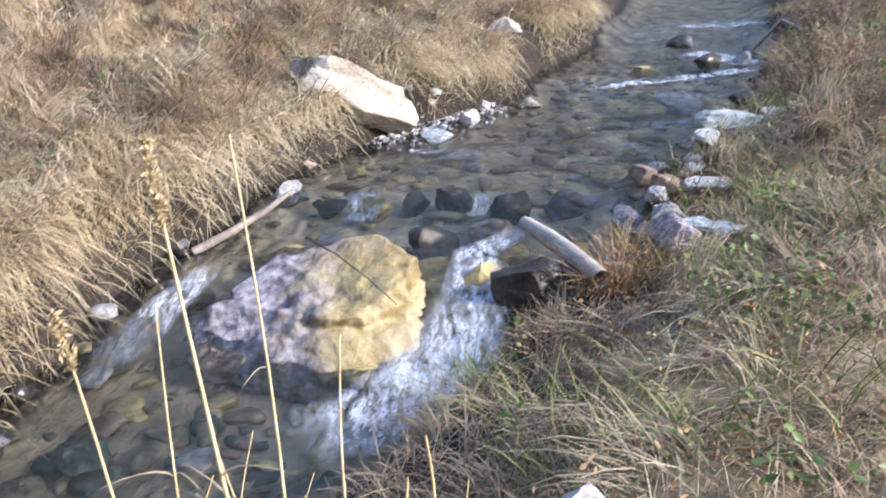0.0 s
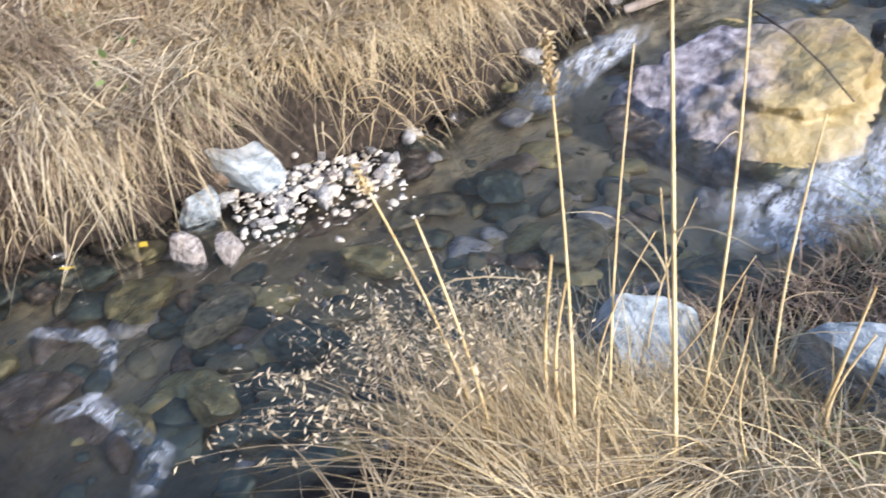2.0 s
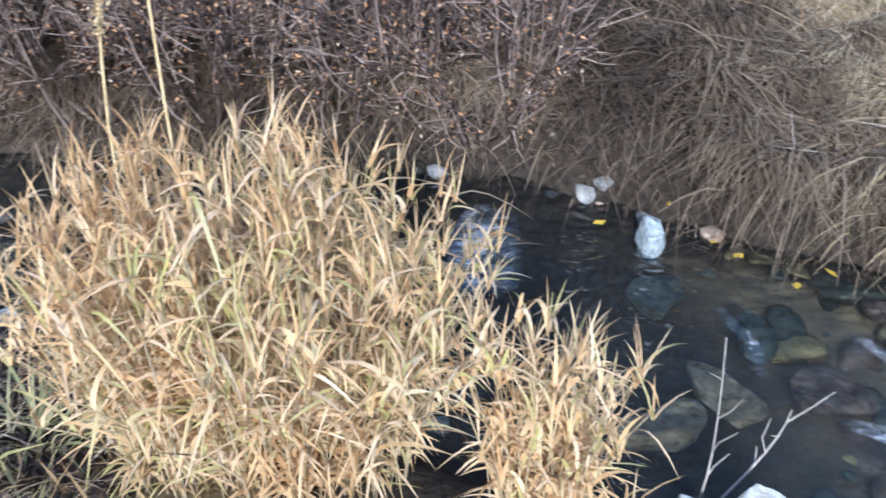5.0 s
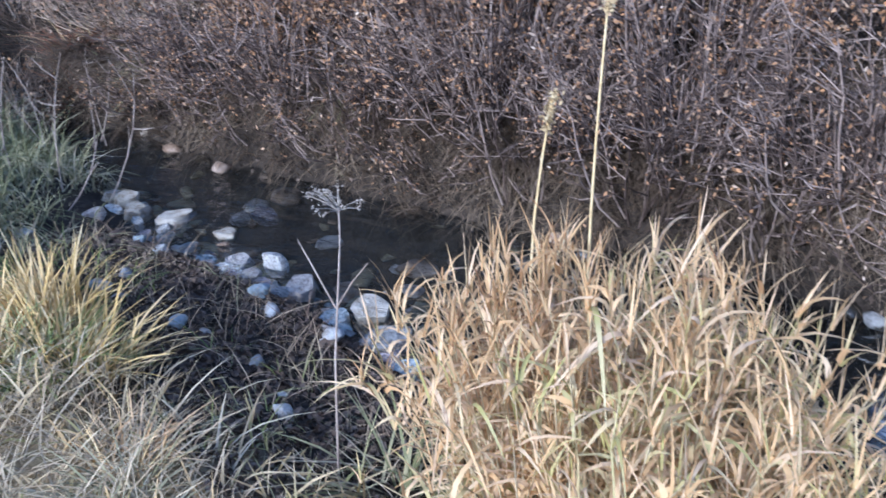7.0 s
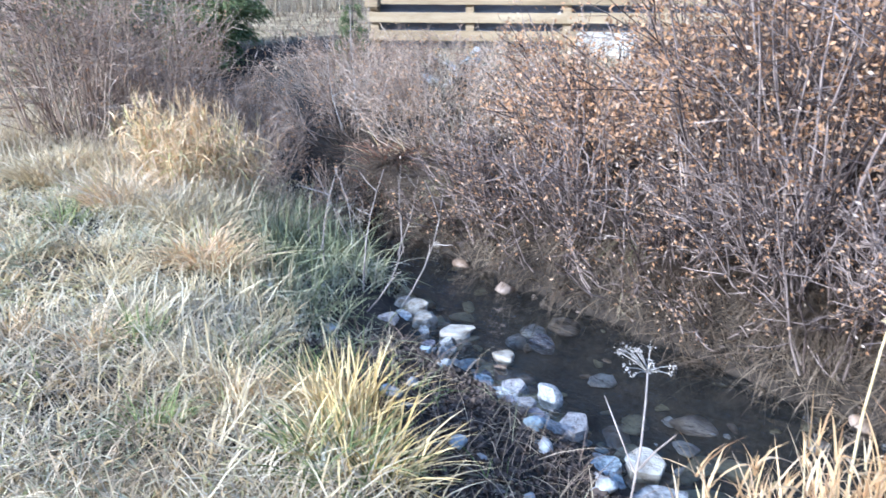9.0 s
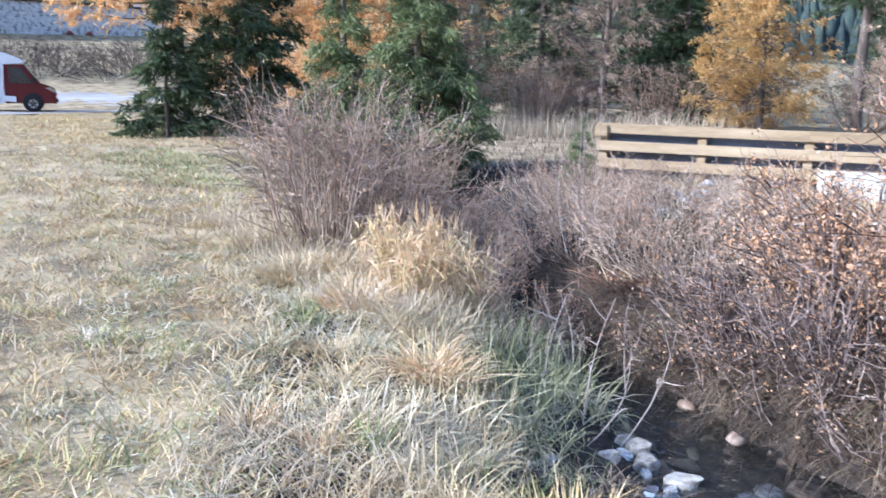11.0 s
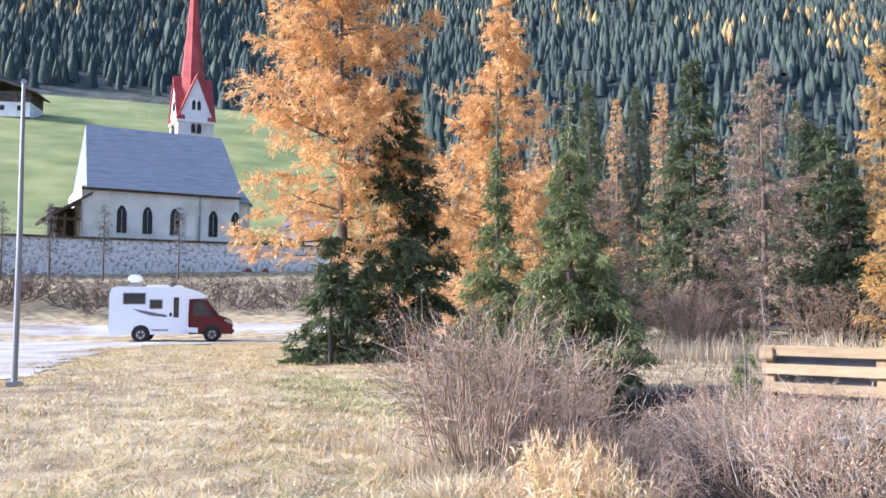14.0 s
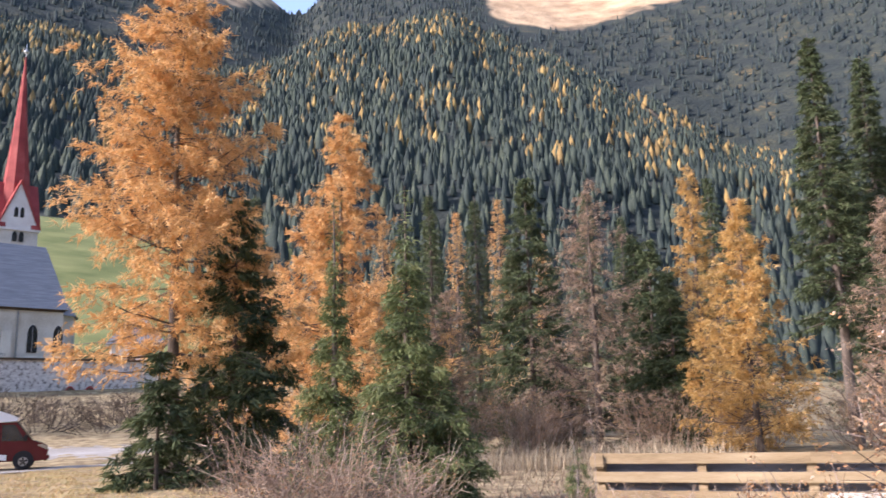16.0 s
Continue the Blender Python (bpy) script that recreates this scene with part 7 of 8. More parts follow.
sward("brown_tangled_grass", "tangled brown grass of the far bank", gx_[k], gy_[k], (0.14, 0.42), (0.006, 0.013), "brown_straw", 75, None, (0.3, 0.9), (0.3, 1.0), 3)
sward("dark_tangled_grass", "tangled brown grass of the far bank, coloured dark for shade", gx_[k2], gy_[k2], (0.14, 0.42), (0.006, 0.013), "shaded_straw", 105, None, (0.3, 0.9), (0.3, 1.0), 3)
gx_, gy_ = scatter(rng, 150000, -5.2, 1.5, -2.2, 10, lambda x, y: (far_edge(y) - x > 0.02) & (far_edge(y) - x < 0.7) & off_rock(x, y) & STRIP(x, y) & patchy(x, y, 2.2, 5, 0.55))
k = zone(gx_, gy_)
sward("overhanging_grass", "bleached grass hanging over the far bank to the water", gx_[k], gy_[k], (0.24, 0.6), (0.004, 0.009), "straw_gold", 68, to_creek, (0.15, 0.75), (0.1, 0.5), 4, 0.95)
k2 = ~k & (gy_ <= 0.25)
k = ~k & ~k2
sward("dark_hanging_grass", "brown grass hanging over the far bank, coloured dark for shade", gx_[k2], gy_[k2], (0.16, 0.46), (0.005, 0.011), "shaded_straw", 106, to_creek, (0.2, 0.9), (0.1, 0.7), 4, 0.7)
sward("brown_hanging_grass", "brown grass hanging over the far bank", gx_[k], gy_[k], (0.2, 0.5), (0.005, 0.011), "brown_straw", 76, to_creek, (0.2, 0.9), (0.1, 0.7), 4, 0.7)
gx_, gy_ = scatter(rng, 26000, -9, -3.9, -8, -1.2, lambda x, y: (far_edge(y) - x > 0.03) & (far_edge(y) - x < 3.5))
sward("brown_bank_grass", "matted brown grass under the bushes of the far bank", gx_, gy_, (0.12, 0.38), (0.005, 0.01), "shaded_straw", 62, to_creek, (0.3, 0.9), (0.4, 1.0), 3)
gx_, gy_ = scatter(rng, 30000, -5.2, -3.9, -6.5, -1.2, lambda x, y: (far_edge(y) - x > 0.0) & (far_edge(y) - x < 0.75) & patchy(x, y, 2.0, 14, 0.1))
sward("brown_overhanging_grass", "brown grass and rootlets hanging over the far bank", gx_, gy_, (0.12, 0.42), (0.004, 0.009), "shaded_straw", 72, to_creek, (0.1, 1.0), (0.1, 0.8), 4, 0.6)
gx_, gy_ = scatter(rng, 100000, -1, 6.0, 0.9, 11, lambda x, y: (x - near_edge(y) > np.where((y > 3.2) & (y < 7.2), 0.5, 0.05)) & (x - near_edge(y) < 3.8) & patchy(x, y, 2.8, 7, 0.5))
sward("near_bank_grass", "matted green, brown and reddish grass of the near bank", gx_, gy_, (0.06, 0.2), (0.005, 0.01), "bank_grass", 63, None, (0.2, 0.9), (0.2, 0.9), 3)
gx_, gy_ = scatter(rng, 22000, 0, 6, 1.5, 9, lambda x, y: (x - near_edge(y) > 0.1) & (x - near_edge(y) < 3.2) & (wobble(x, y, 1.5, 12) > 0.1))
sward("green_bank_grass", "fresh green grass among the dry grass of the bank", gx_, gy_, (0.12, 0.34), (0.004, 0.009), "green_grass", 69, None, (0.1, 0.6), (0.2, 0.9), 3)
gx_, gy_ = scatter(rng, 70000, -3, 3.5, -4.8, 1.3, lambda x, y: (x - near_edge(y) > np.where((y > -0.7) & (y < 0.4), 0.5, 0.22)) & (x - near_edge(y) < 2.5) & ((y > -0.6) | (x - near_edge(y) > 1.1)))
sward("bank_edge_grass", "short dry grass at the edge of the creek bank", gx_, gy_, (0.06, 0.22), (0.003, 0.007), "straw", 64, None, (0.2, 0.9), (0.2, 0.9), 3)
gx_, gy_ = scatter(rng, 140000, -4.2, 6, -15, -1.2, lambda x, y: (x - near_edge(y) > 0.8) & (rng.uniform(size=len(x)) < np.clip(1.25 - np.hypot(x, y + 1.4) / 12, 0.2, 1)) & patchy(x, y, 1.9, 2, 0.45))
sward("meadow_grass", "short bleached meadow grass", gx_, gy_, (0.03, 0.13), (0.006, 0.012), "meadow_grass", 65, None, (0.2, 1.0), (0.1, 0.8), 2)
gx_, gy_ = scatter(rng, 150000, -12, 8, -52, -11, lambda x, y: (x > near_edge(np.maximum(y, -15)) + 0.5) & (x < lot_edge(y) + 1.0 + rng.normal(0, 1.0, len(x))) & patchy(x, y, 0.7, 4, 0.3))
sward("far_meadow_grass", "short dry grass of the open meadow", gx_, gy_, (0.05, 0.14), (0.01, 0.028), "meadow_grass", 66, None, (0.2, 0.9), (0.1, 0.7), 2)
gx_, gy_ = scatter(rng, 40000, -5, -0.6, -9, -2.6, lambda x, y: (x - near_edge(y) > 0.4 + 0.25 * wobble(x, y, 2, 3)) & ((y > -2.0) | (y < -4.3) | (x - near_edge(y) > 1.0)) & (x - near_edge(y) < 2.3) & patchy(x, y, 3.0, 8, 0.03))
sward("frosty_grass", "pale green frosted grass along the creek edge", gx_, gy_, (0.03, 0.12), (0.004, 0.009), "frost_grass", 67, None, (0.1, 0.8), (0.2, 1.0), 3)
gx_, gy_ = scatter(rng, 17000, -5, 0.4, -9, -2.2, lambda x, y: (x - near_edge(y) > 0.6) & ((y > -2.0) | (y < -4.3) | (x - near_edge(y) > 1.0)) & (x - near_edge(y) < 2.6) & (wobble(x, y, 1.7, 21) > 0.05))
sward("pale_meadow_tufts", "tufts of long pale straw at the meadow edge", gx_, gy_, (0.08, 0.24), (0.004, 0.009), "straw_gold", 70, None, (0.2, 0.8), (0.3, 1.0), 4)
gx_, gy_ = scatter(rng, 60000, -3.4, 5, -13, -2.2, lambda x, y: (x - near_edge(y) > 1.0) & (wobble(x, y, 1.1, 31) > 0.05) & (rng.uniform(size=len(x)) < np.clip(1.2 - np.hypot(x, y + 1.4) / 10, 0.15, 1)))
sward("green_meadow_turf", "short frosted green turf in patches of the meadow", gx_, gy_, (0.02, 0.07), (0.004, 0.008), "frost_grass", 77, None, (0.2, 1.0), (0.1, 0.7), 2)
gx_, gy_ = scatter(rng, 14000, -24, -6, -34, -12.5, lambda x, y: y > -1e9)
sward("rough_grass_beyond", "rough dry grass and pale seed heads beyond the fence", gx_, gy_, (0.1, 0.36), (0.012, 0.026), "brown_straw", 71, None, (0.1, 0.5), (0.1, 0.5), 2)


def tuft(name, label, x, y, r, n, height, width, mat, seed, lean=(0.1, 0.5), droop=(0.2, 0.8), az=None, category="grass", segs=5):
    rng = np.random.default_rng(seed)
    a, q = rng.uniform(0, 6.283, n), r * np.sqrt(rng.uniform(0, 1, n))
    px, py = x + q * np.cos(a), y + q * np.sin(a)
    base = np.stack([px, py, ground_z(px, py) - 0.02], 1)
    aa = np.where(rng.uniform(size=n) < 0.6, a, rng.uniform(0, 6.283, n)) if az is None else rng.normal(az, 0.5, n)
    hh = rng.uniform(*height, n) * (1 - 0.25 * (q / r) ** 2)
    ob = thing(name, label, category, pose(x, y, gz(x, y)))
    base -= np.array([x, y, gz(x, y)])
    cut = n // 8
    for nm, k, th in (("blade_mass", slice(cut, n), 1.0), ("dry_stem_mass", slice(0, cut), 1.15)):
        v, f = blades(base[k], hh[k] * th, rng.uniform(*width, n)[k] * (0.6 if th > 1 else 1), aa[k], rng.uniform(*lean, n)[k] * (0.6 if th > 1 else 1), rng.uniform(*droop, n)[k], segs, rng)
        tagged(child(nm, tri_mesh(nm, v, f, MAT[mat if th == 1 else "stalk"]), ob), kind="stuff")
    return ob




def reed_clump(label, x, y, rx, ry, turn, stems, height, seed, leaf=(0.08, 0.19), arch=(0.2, 1.1)):
    """Reed grass: upright stems with broad leaves that arch out and curl down."""
    rng = np.random.default_rng(seed)
    ob = thing("reed_grass_clump", label, "reed grass", pose(x, y, 0), "reed grass clumps")
    wood, lv, lf, n0 = Bulk(), [], [], 0
    for _ in range(stems):
        a, q = rng.uniform(0, 6.283), np.sqrt(rng.uniform(0, 1))
        u, w = rx * q * np.cos(a), ry * q * np.sin(a)
        c, s_ = math.cos(radians(turn)), math.sin(radians(turn))
        px, py = u * c - w * s_, u * s_ + w * c
        h = rng.uniform(*height) * (1 - 0.3 * q ** 3)
        b = np.array([px, py, gz(x + px, y + py) - 0.02])
        t = np.linspace(0, 1, 4)
        d = np.array([px, py]) * 0.35 + rng.normal(0, 0.07, 2)
        p = b + np.stack([d[0] * t * t, d[1] * t * t, h * t], 1)
        v, f = tube_arrays(p, [0.0032, 0.003, 0.0025, 0.0015], 3)
        wood.add(v, f)
        m = rng.integers(10, 15)
        at = rng.uniform(0.08, 1.0, m)
        base = np.stack([np.interp(at, t, p[:, k]) for k in range(3)], 1)
        v, f = blades(base, rng.uniform(*leaf, m), rng.uniform(0.007, 0.015, m), rng.uniform(0, 6.283, m), rng.uniform(0.05, 0.5, m), rng.uniform(*arch, m), 5, rng, rng.uniform(0.1, 0.9, m))
        lv.append(v)
        lf.append(f + n0)
        n0 += len(v)
        m = 4
        v, f = blades(np.repeat(p[-1:] - (0, 0, 0.03), m, 0), rng.uniform(0.08, 0.19, m), rng.uniform(0.004, 0.007, m), rng.uniform(0, 6.283, m), rng.uniform(0.0, 0.4, m), rng.uniform(0.0, 0.4, m), 3, rng)
        lv.append(v)
        lf.append(f + n0)
        n0 += len(v)
    tagged(child("stem_mass", wood.mesh("stem_mass", MAT["straw_gold"]), ob), kind="stuff")
    child("foliage", tri_mesh("foliage", np.concatenate(lv), np.concatenate(lf), MAT["leaf_gold"]), ob)
    return ob


reed_clump("big clump of golden broad-leaved reed grass on the bank", -1.97, -1.43, 0.36, 0.42, 6, 460, (0.6, 0.95), 81)
reed_clump("smaller clump of golden reed grass at the water's edge", -1.68, -0.72, 0.1, 0.13, 0, 60, (0.36, 0.7), 82, (0.09, 0.22), (0.0, 0.6))
reed_clump("rounded golden reed tussock on the meadow edge", -3.35, -6.9, 0.36, 0.34, 0, 210, (0.46, 0.8), 83, (0.08, 0.2), (0.2, 1.4))
tuft("grass_tussock", "upright spiky yellow grass tussock at the creek edge", -2.02, -3.5, 0.14, 260, (0.2, 0.46), (0.007, 0.013), "yellow_blade", 85, (0.0, 0.55), (0.0, 0.6))
tuft("grass_tussock", "spiky pale yellow grass at the creek edge", -1.85, -3.2, 0.2, 240, (0.14, 0.36), (0.006, 0.012), "yellow_blade", 185, (0.0, 0.7), (0.0, 0.9))
tuft("grass_tussock", "low pale grass tussock on the meadow edge", -2.6, -7.6, 0.3, 700, (0.2, 0.34), (0.006, 0.01), "straw_gold", 84)
for k, (x, y, r, m) in enumerate([(-3.0, -7.0, 0.26, "leaf_gold"), (-2.85, -6.3, 0.3, "straw_gold"), (-2.6, -6.6, 0.2, "leaf_gold"), (-2.75, -5.9, 0.24, "straw_gold"), (-2.45, -5.2, 0.16, "leaf_gold"), (-2.85, -8.9, 0.26, "straw_gold"), (-3.0, -7.6, 0.26, "leaf_gold")]):
    tuft("grass_tussock", "golden bleached grass tussock between meadow and creek", x, y, r, 420, (0.16, 0.42), (0.005, 0.01), m, 190 + k, (0.0, 0.7), (0.2, 1.0))
tuft("grass_tussock", "yellow-green grass tussock on the bank", -1.75, -3.2, 0.2, 380, (0.1, 0.28), (0.005, 0.009), "green_grass", 86)
tuft("grass_tussock", "long green and bleached blades at the foot of the reeds", -1.92, -2.05, 0.14, 70, (0.18, 0.4), (0.008, 0.014), "canary", 186, (0.2, 0.9), (0.2, 1.0))
tuft("grass_tussock", "green grass tuft at the foot of the cascade", 0.12, 2.6, 0.16, 380, (0.15, 0.34), (0.004, 0.007), "green_grass", 87)
tuft("grass_tussock", "reddish dry grass tuft beside the cascade", 0.85, 3.3, 0.22, 600, (0.2, 0.42), (0.003, 0.006), "dead_leaf", 88)


# ---- single stalks and drooping seed grasses ----
def stalk(base, tip, head, seed, mat="stalk", thick=0.0032, leaf=0):
    thick = thick * 1.6
    """A dry grass stalk with a seed head, standing from base to tip."""
    rng = np.random.default_rng(seed)
    b, t_ = np.array(base, float), np.array(tip, float)
    b[2] = gz(b[0], b[1]) - 0.02
    ob = thing("grass_stalk", "tall dry yellow grass stalk with a seed head" if head else "tall dry yellow broken grass stalk", "grass stalk", pose(*b), "tall grass stalks")
    t = np.linspace(0, 1, 8)
    side = np.array([rng.normal(0, 0.02), rng.normal(0, 0.02), 0])
    p = np.outer(t, t_ - b) + np.outer(np.sin(t * 3.1), side)
    v, f = tube_arrays(p, np.linspace(thick, thick * 0.55, 8), 6)
    child("stem", tri_mesh("stem", v, f, MAT[mat], True), ob)
    if head:
        n = int(head * 1300)
        q = rng.uniform(1 - head / np.linalg.norm(t_ - b), 1.0, n)
        c = np.stack([np.interp(q, t, p[:, k]) for k in range(3)], 1)
        lump = 0.5 + 0.5 * np.sin(q * 160 + seed)
        c += rng.normal(0, 1, (n, 3)) * (0.004 + 0.007 * lump)[:, None]
        v, f = leaves(c, rng.uniform(0.014, 0.028, n), rng, 0.45)
        child("seed_head", tri_mesh("seed_head", v, f, MAT["straw_gold"]), ob)
    for k in range(leaf):
        i = rng.integers(1, 5)
        v, f = blades(p[i:i + 1], np.array([rng.uniform(0.12, 0.25)]), 0.006, rng.uniform(0, 6.3), 0.5, 0.9, 5, rng)
        child("leaf", tri_mesh("leaf", v, f, MAT["straw_gold"]), ob)
    return ob


stalk((-0.48, 0.78, 0), (-0.76, 1.12, 1.15), 0.14, 1)
stalk((-0.24, 0.82, 0), (-0.6, 1.38, 1.5), 0.22, 2, thick=0.0042, leaf=2)
stalk((-0.25, 1.03, 0), (-0.46, 1.59, 1.45), 0.0, 3, leaf=2)
stalk((-0.45, 0.93, 0), (-0.63, 1.36, 1.06), 0.0, 4, thick=0.0026, leaf=3)
stalk((-0.1, 1.14, 0), (-0.17, 1.45, 0.93), 0.0, 5, leaf=2)
stalk((0.08, 1.12, 0), (0.08, 1.2, 0.78), 0.0, 6, thick=0.0036)
stalk((0.01, 1.07, 0), (0.04, 1.14, 0.7), 0.0, 7, thick=0.004)
stalk((0.05, 1.02, 0), (0.07, 1.08, 0.62), 0.0, 8, thick=0.003)
stalk((-0.62, 0.92, 0), (-0.6, 0.84, 0.76), 0.0, 9, thick=0.004)
stalk((-0.56, 0.9, 0), (-0.57, 0.86, 0.68), 0.0, 10, thick=0.0035)
stalk((-0.75, 0.8, 0), (-1.03, 0.72, 0.93), 0.06, 11, leaf=1)
stalk((-0.66, 0.72, 0), (-0.9, 0.75, 0.82), 0.0, 12, leaf=1)
stalk((-2.36, -1.74, 0), (-2.54, -1.85, 1.14), 0.1, 13, thick=0.0036, leaf=3)
stalk((-2.42, -1.66, 0), (-2.76, -1.77, 1.45), 0.12, 14, thick=0.0036, leaf=3)
rng = np.random.default_rng(91)
for k in range(9):
    x, y = rng.uniform(-0.6, 0.25), rng.uniform(0.75, 1.25)
    stalk((x, y, 0), (x + rng.normal(0, 0.1), y + rng.normal(0.1, 0.1), rng.uniform(0.45, 0.8)), 0.0, 20 + k, thick=0.002, leaf=1)


def seed_tussock(label, x, y, n, reach, rise, az, seed):
    """Fine arching grass whose stems end in loose hanging spikelets."""
    rng = np.random.default_rng(seed)
    ob = thing("seed_grass_tussock", label, "grass", pose(x, y, 0))
    wood, spots = Bulk(), []
    for _ in range(n):
        a = rng.normal(az, 0.55)
        bx, by = rng.normal(0, 0.09, 2)
        b = np.array([bx, by, gz(x + bx, y + by) - 0.02])
        L, h = rng.uniform(*reach), rng.uniform(*rise)
        t = np.linspace(0, 1, 9)
        p = b + np.stack([np.cos(a) * L * t ** 1.4, np.sin(a) * L * t ** 1.4, h * (1.75 * t - 0.95 * t ** 2.4)], 1)
        v, f = tube_arrays(p, np.linspace(0.0016, 0.0007, 9), 3)
        wood.add(v, f)
        m = 22
        q = rng.uniform(0.6, 1.0, m)
        c = np.stack([np.interp(q, t, p[:, k]) for k in range(3)], 1)
        c += rng.normal(0, 0.03, (m, 3)) * (1.15 - q)[:, None] * 2 + np.array([0, 0, -0.012])
        spots.append(c)
    tagged(child("stem_mass", wood.mesh("stem_mass", MAT["straw"]), ob), kind="stuff")
    c = np.concatenate(spots)
    v, f = leaves(c, rng.uniform(0.012, 0.03, len(c)), rng, 0.3)
    tagged(child("chaff", tri_mesh("chaff", v, f, MAT["spikelet"]), ob), kind="stuff")


seed_tussock("bleached seed grass arching over the pool", -0.78, 0.6, 46, (0.25, 0.6), (0.28, 0.52), 2.9, 5)
seed_tussock("bleached seed grass arching over the pool", -0.6, 0.75, 30, (0.2, 0.5), (0.3, 0.55), 2.6, 6)
tuft("grass_tussock", "tussock of long bent straw at the pool's edge", -0.74, 0.6, 0.22, 800, (0.25, 0.55), (0.003, 0.006), "straw", 95, (0.2, 1.1), (0.7, 1.7), 0.2)
tuft("grass_tussock", "tussock of long bent straw at the pool's edge", -0.45, 0.75, 0.25, 800, (0.2, 0.5), (0.003, 0.006), "straw_gold", 96, (0.2, 1.1), (0.7, 1.7), 2.6)
tuft("grass_tussock", "tussock of straw between the boulders", -0.12, 1.0, 0.25, 900, (0.18, 0.36), (0.003, 0.006), "straw_gold", 97, (0.2, 0.9), (0.4, 1.1))


def umbel_plant():
    ob = thing("dry_umbel_plant", "dry pale umbel plant with a bare branched stem", "plant", pose(0, 0, 0))
    z = gz(-1.87, -2.22)
    v, f = tube_arrays([(-1.87, -2.22, z - 0.02), (-1.93, -2.23, 0.55), (-1.99, -2.24, 0.74), (-2.12, -2.31, 0.8), (-2.17, -2.34, 0.86)], [0.0042, 0.0036, 0.0032, 0.0026, 0.0022], 6)
    child("stem", tri_mesh("stem", v, f, MAT["bark_pale"], True), ob)
    for tip in ((-2.01, -2.37, 0.84), (-2.0, -2.15, 0.82)):
        v, f = tube_arrays([(-1.97, -2.24, 0.68), (-1.99, 0.5 * (-2.24 + tip[1]), 0.76), tip], [0.0026, 0.0022, 0.0015], 5)
        child("side_branch", tri_mesh("side_branch", v, f, MAT["bark_pale"], True), ob)
    rng = np.random.default_rng(4)
    for k in range(16):
        a, r = rng.uniform(0, 6.28), rng.uniform(0.03, 0.085)
        tip = np.array([-2.17 + r * math.cos(a), -2.34 + r * math.sin(a), 0.9 + rng.uniform(-0.02, 0.03)])
        v, f = tube_arrays([(-2.17, -2.34, 0.86), 0.5 * (tip + (-2.17, -2.34, 0.87)), tip], [0.0016, 0.0013, 0.001], 3)
        ray = child("ray", tri_mesh("ray", v, f, MAT["driftwood"]), ob)
        v, f = leaves(tip + rng.normal(0, 0.006, (14, 3)), 0.008, rng)
        child("seed_cluster", tri_mesh("seed_cluster", v, f, MAT["driftwood"]), ray)


umbel_plant()

# bare bent stems at the creek edge
rng = np.random.default_rng(33)
for k, (b, t) in enumerate([((-3.35, -5.0), (-3.6, -5.05, 0.72)), ((-3.2, -5.15), (-3.42, -5.28, 0.72)), ((-3.5, -4.85), (-3.75, -4.7, 0.6)), ((-3.1, -4.7), (-3.5, -4.8, 0.5)), ((-7.3, -9.6), (-7.42, -9.7, 2.2)), ((-7.1, -9.7), (-7.15, -9.75, 1.9))]):
    z = gz(*b)
    t_ = np.array(t)
    p0 = np.array([*b, z - 0.03])
    s = np.linspace(0, 1, 6)
    p = p0 + np.outer(s, t_ - p0) + np.outer(np.sin(s * 3.1), rng.normal(0, 0.05, 3))
    v, f = tube_arrays(p, np.linspace(0.0055, 0.0022, 6), 5)
    ob = thing("dead_plant", "bare pale bent stem of a dead plant", "plant", pose(0, 0, 0), "bare stems")
    child("stem", tri_mesh("stem", v, f, MAT["bark_pale"], True), ob)
    for j in range(3):
        c = p[2 + j]
        q = c + rng.normal(0, 0.1, 3) + np.array([0, 0, 0.1])
        v, f = tube_arrays([c, 0.5 * (c + q) + rng.normal(0, 0.01, 3), q], [0.004, 0.003, 0.002], 4)
        child("side_shoot", tri_mesh("side_shoot", v, f, MAT["bark_pale"]), ob)

for k, (b, t) in enumerate([((-3.75, -5.6), (-3.97, -6.04, 0.5)), ((-3.85, -5.65), (-3.7, -5.9, 0.55)), ((-4.15, -5.5), (-4.24, -5.6, 0.55)), ((-4.2, -5.6), (-4.5, -5.7, 0.4)), ((-3.4, -5.5), (-3.55, -5.75, 0.45)),
                            ((-5.5, -7.6), (-5.62, -7.8, 1.5)), ((-5.45, -7.7), (-5.4, -7.9, 1.2)), ((-1.78, -0.24), (-1.94, -0.2, 0.42)), ((-1.76, -0.22), (-1.72, -0.1, 0.36)), ((-3.5, 0.05), (-2.97, 0.54, 0.44))]):
    p0 = np.array([*b, max(gz(*b), -0.06) - 0.02])
    s = np.linspace(0, 1, 7)
    p = p0 + np.outer(s, np.array(t) - p0) + np.outer(np.sin(s * 3.1), rng.normal(0, 0.035, 3))
    v, f = tube_arrays(p, np.linspace(0.0042, 0.0014, 7), 5)
    ob = thing("dead_plant", "thin bare dry stem of a dead plant", "plant", pose(0, 0, 0), "bare stems")
    child("stem", tri_mesh("stem", v, f, MAT["driftwood" if k > 4 else "bark_pale"], True), ob)
    for j in range(4):
        c = p[2 + j]
        q = c + rng.normal(0, 0.055, 3) + np.array([0, 0, 0.07])
        v, f = tube_arrays([c, 0.5 * (c + q) + rng.normal(0, 0.008, 3), q], [0.0024, 0.0018, 0.001], 4)
        child("side_shoot", tri_mesh("side_shoot", v, f, MAT["driftwood" if k > 4 else "bark_pale"]), ob)
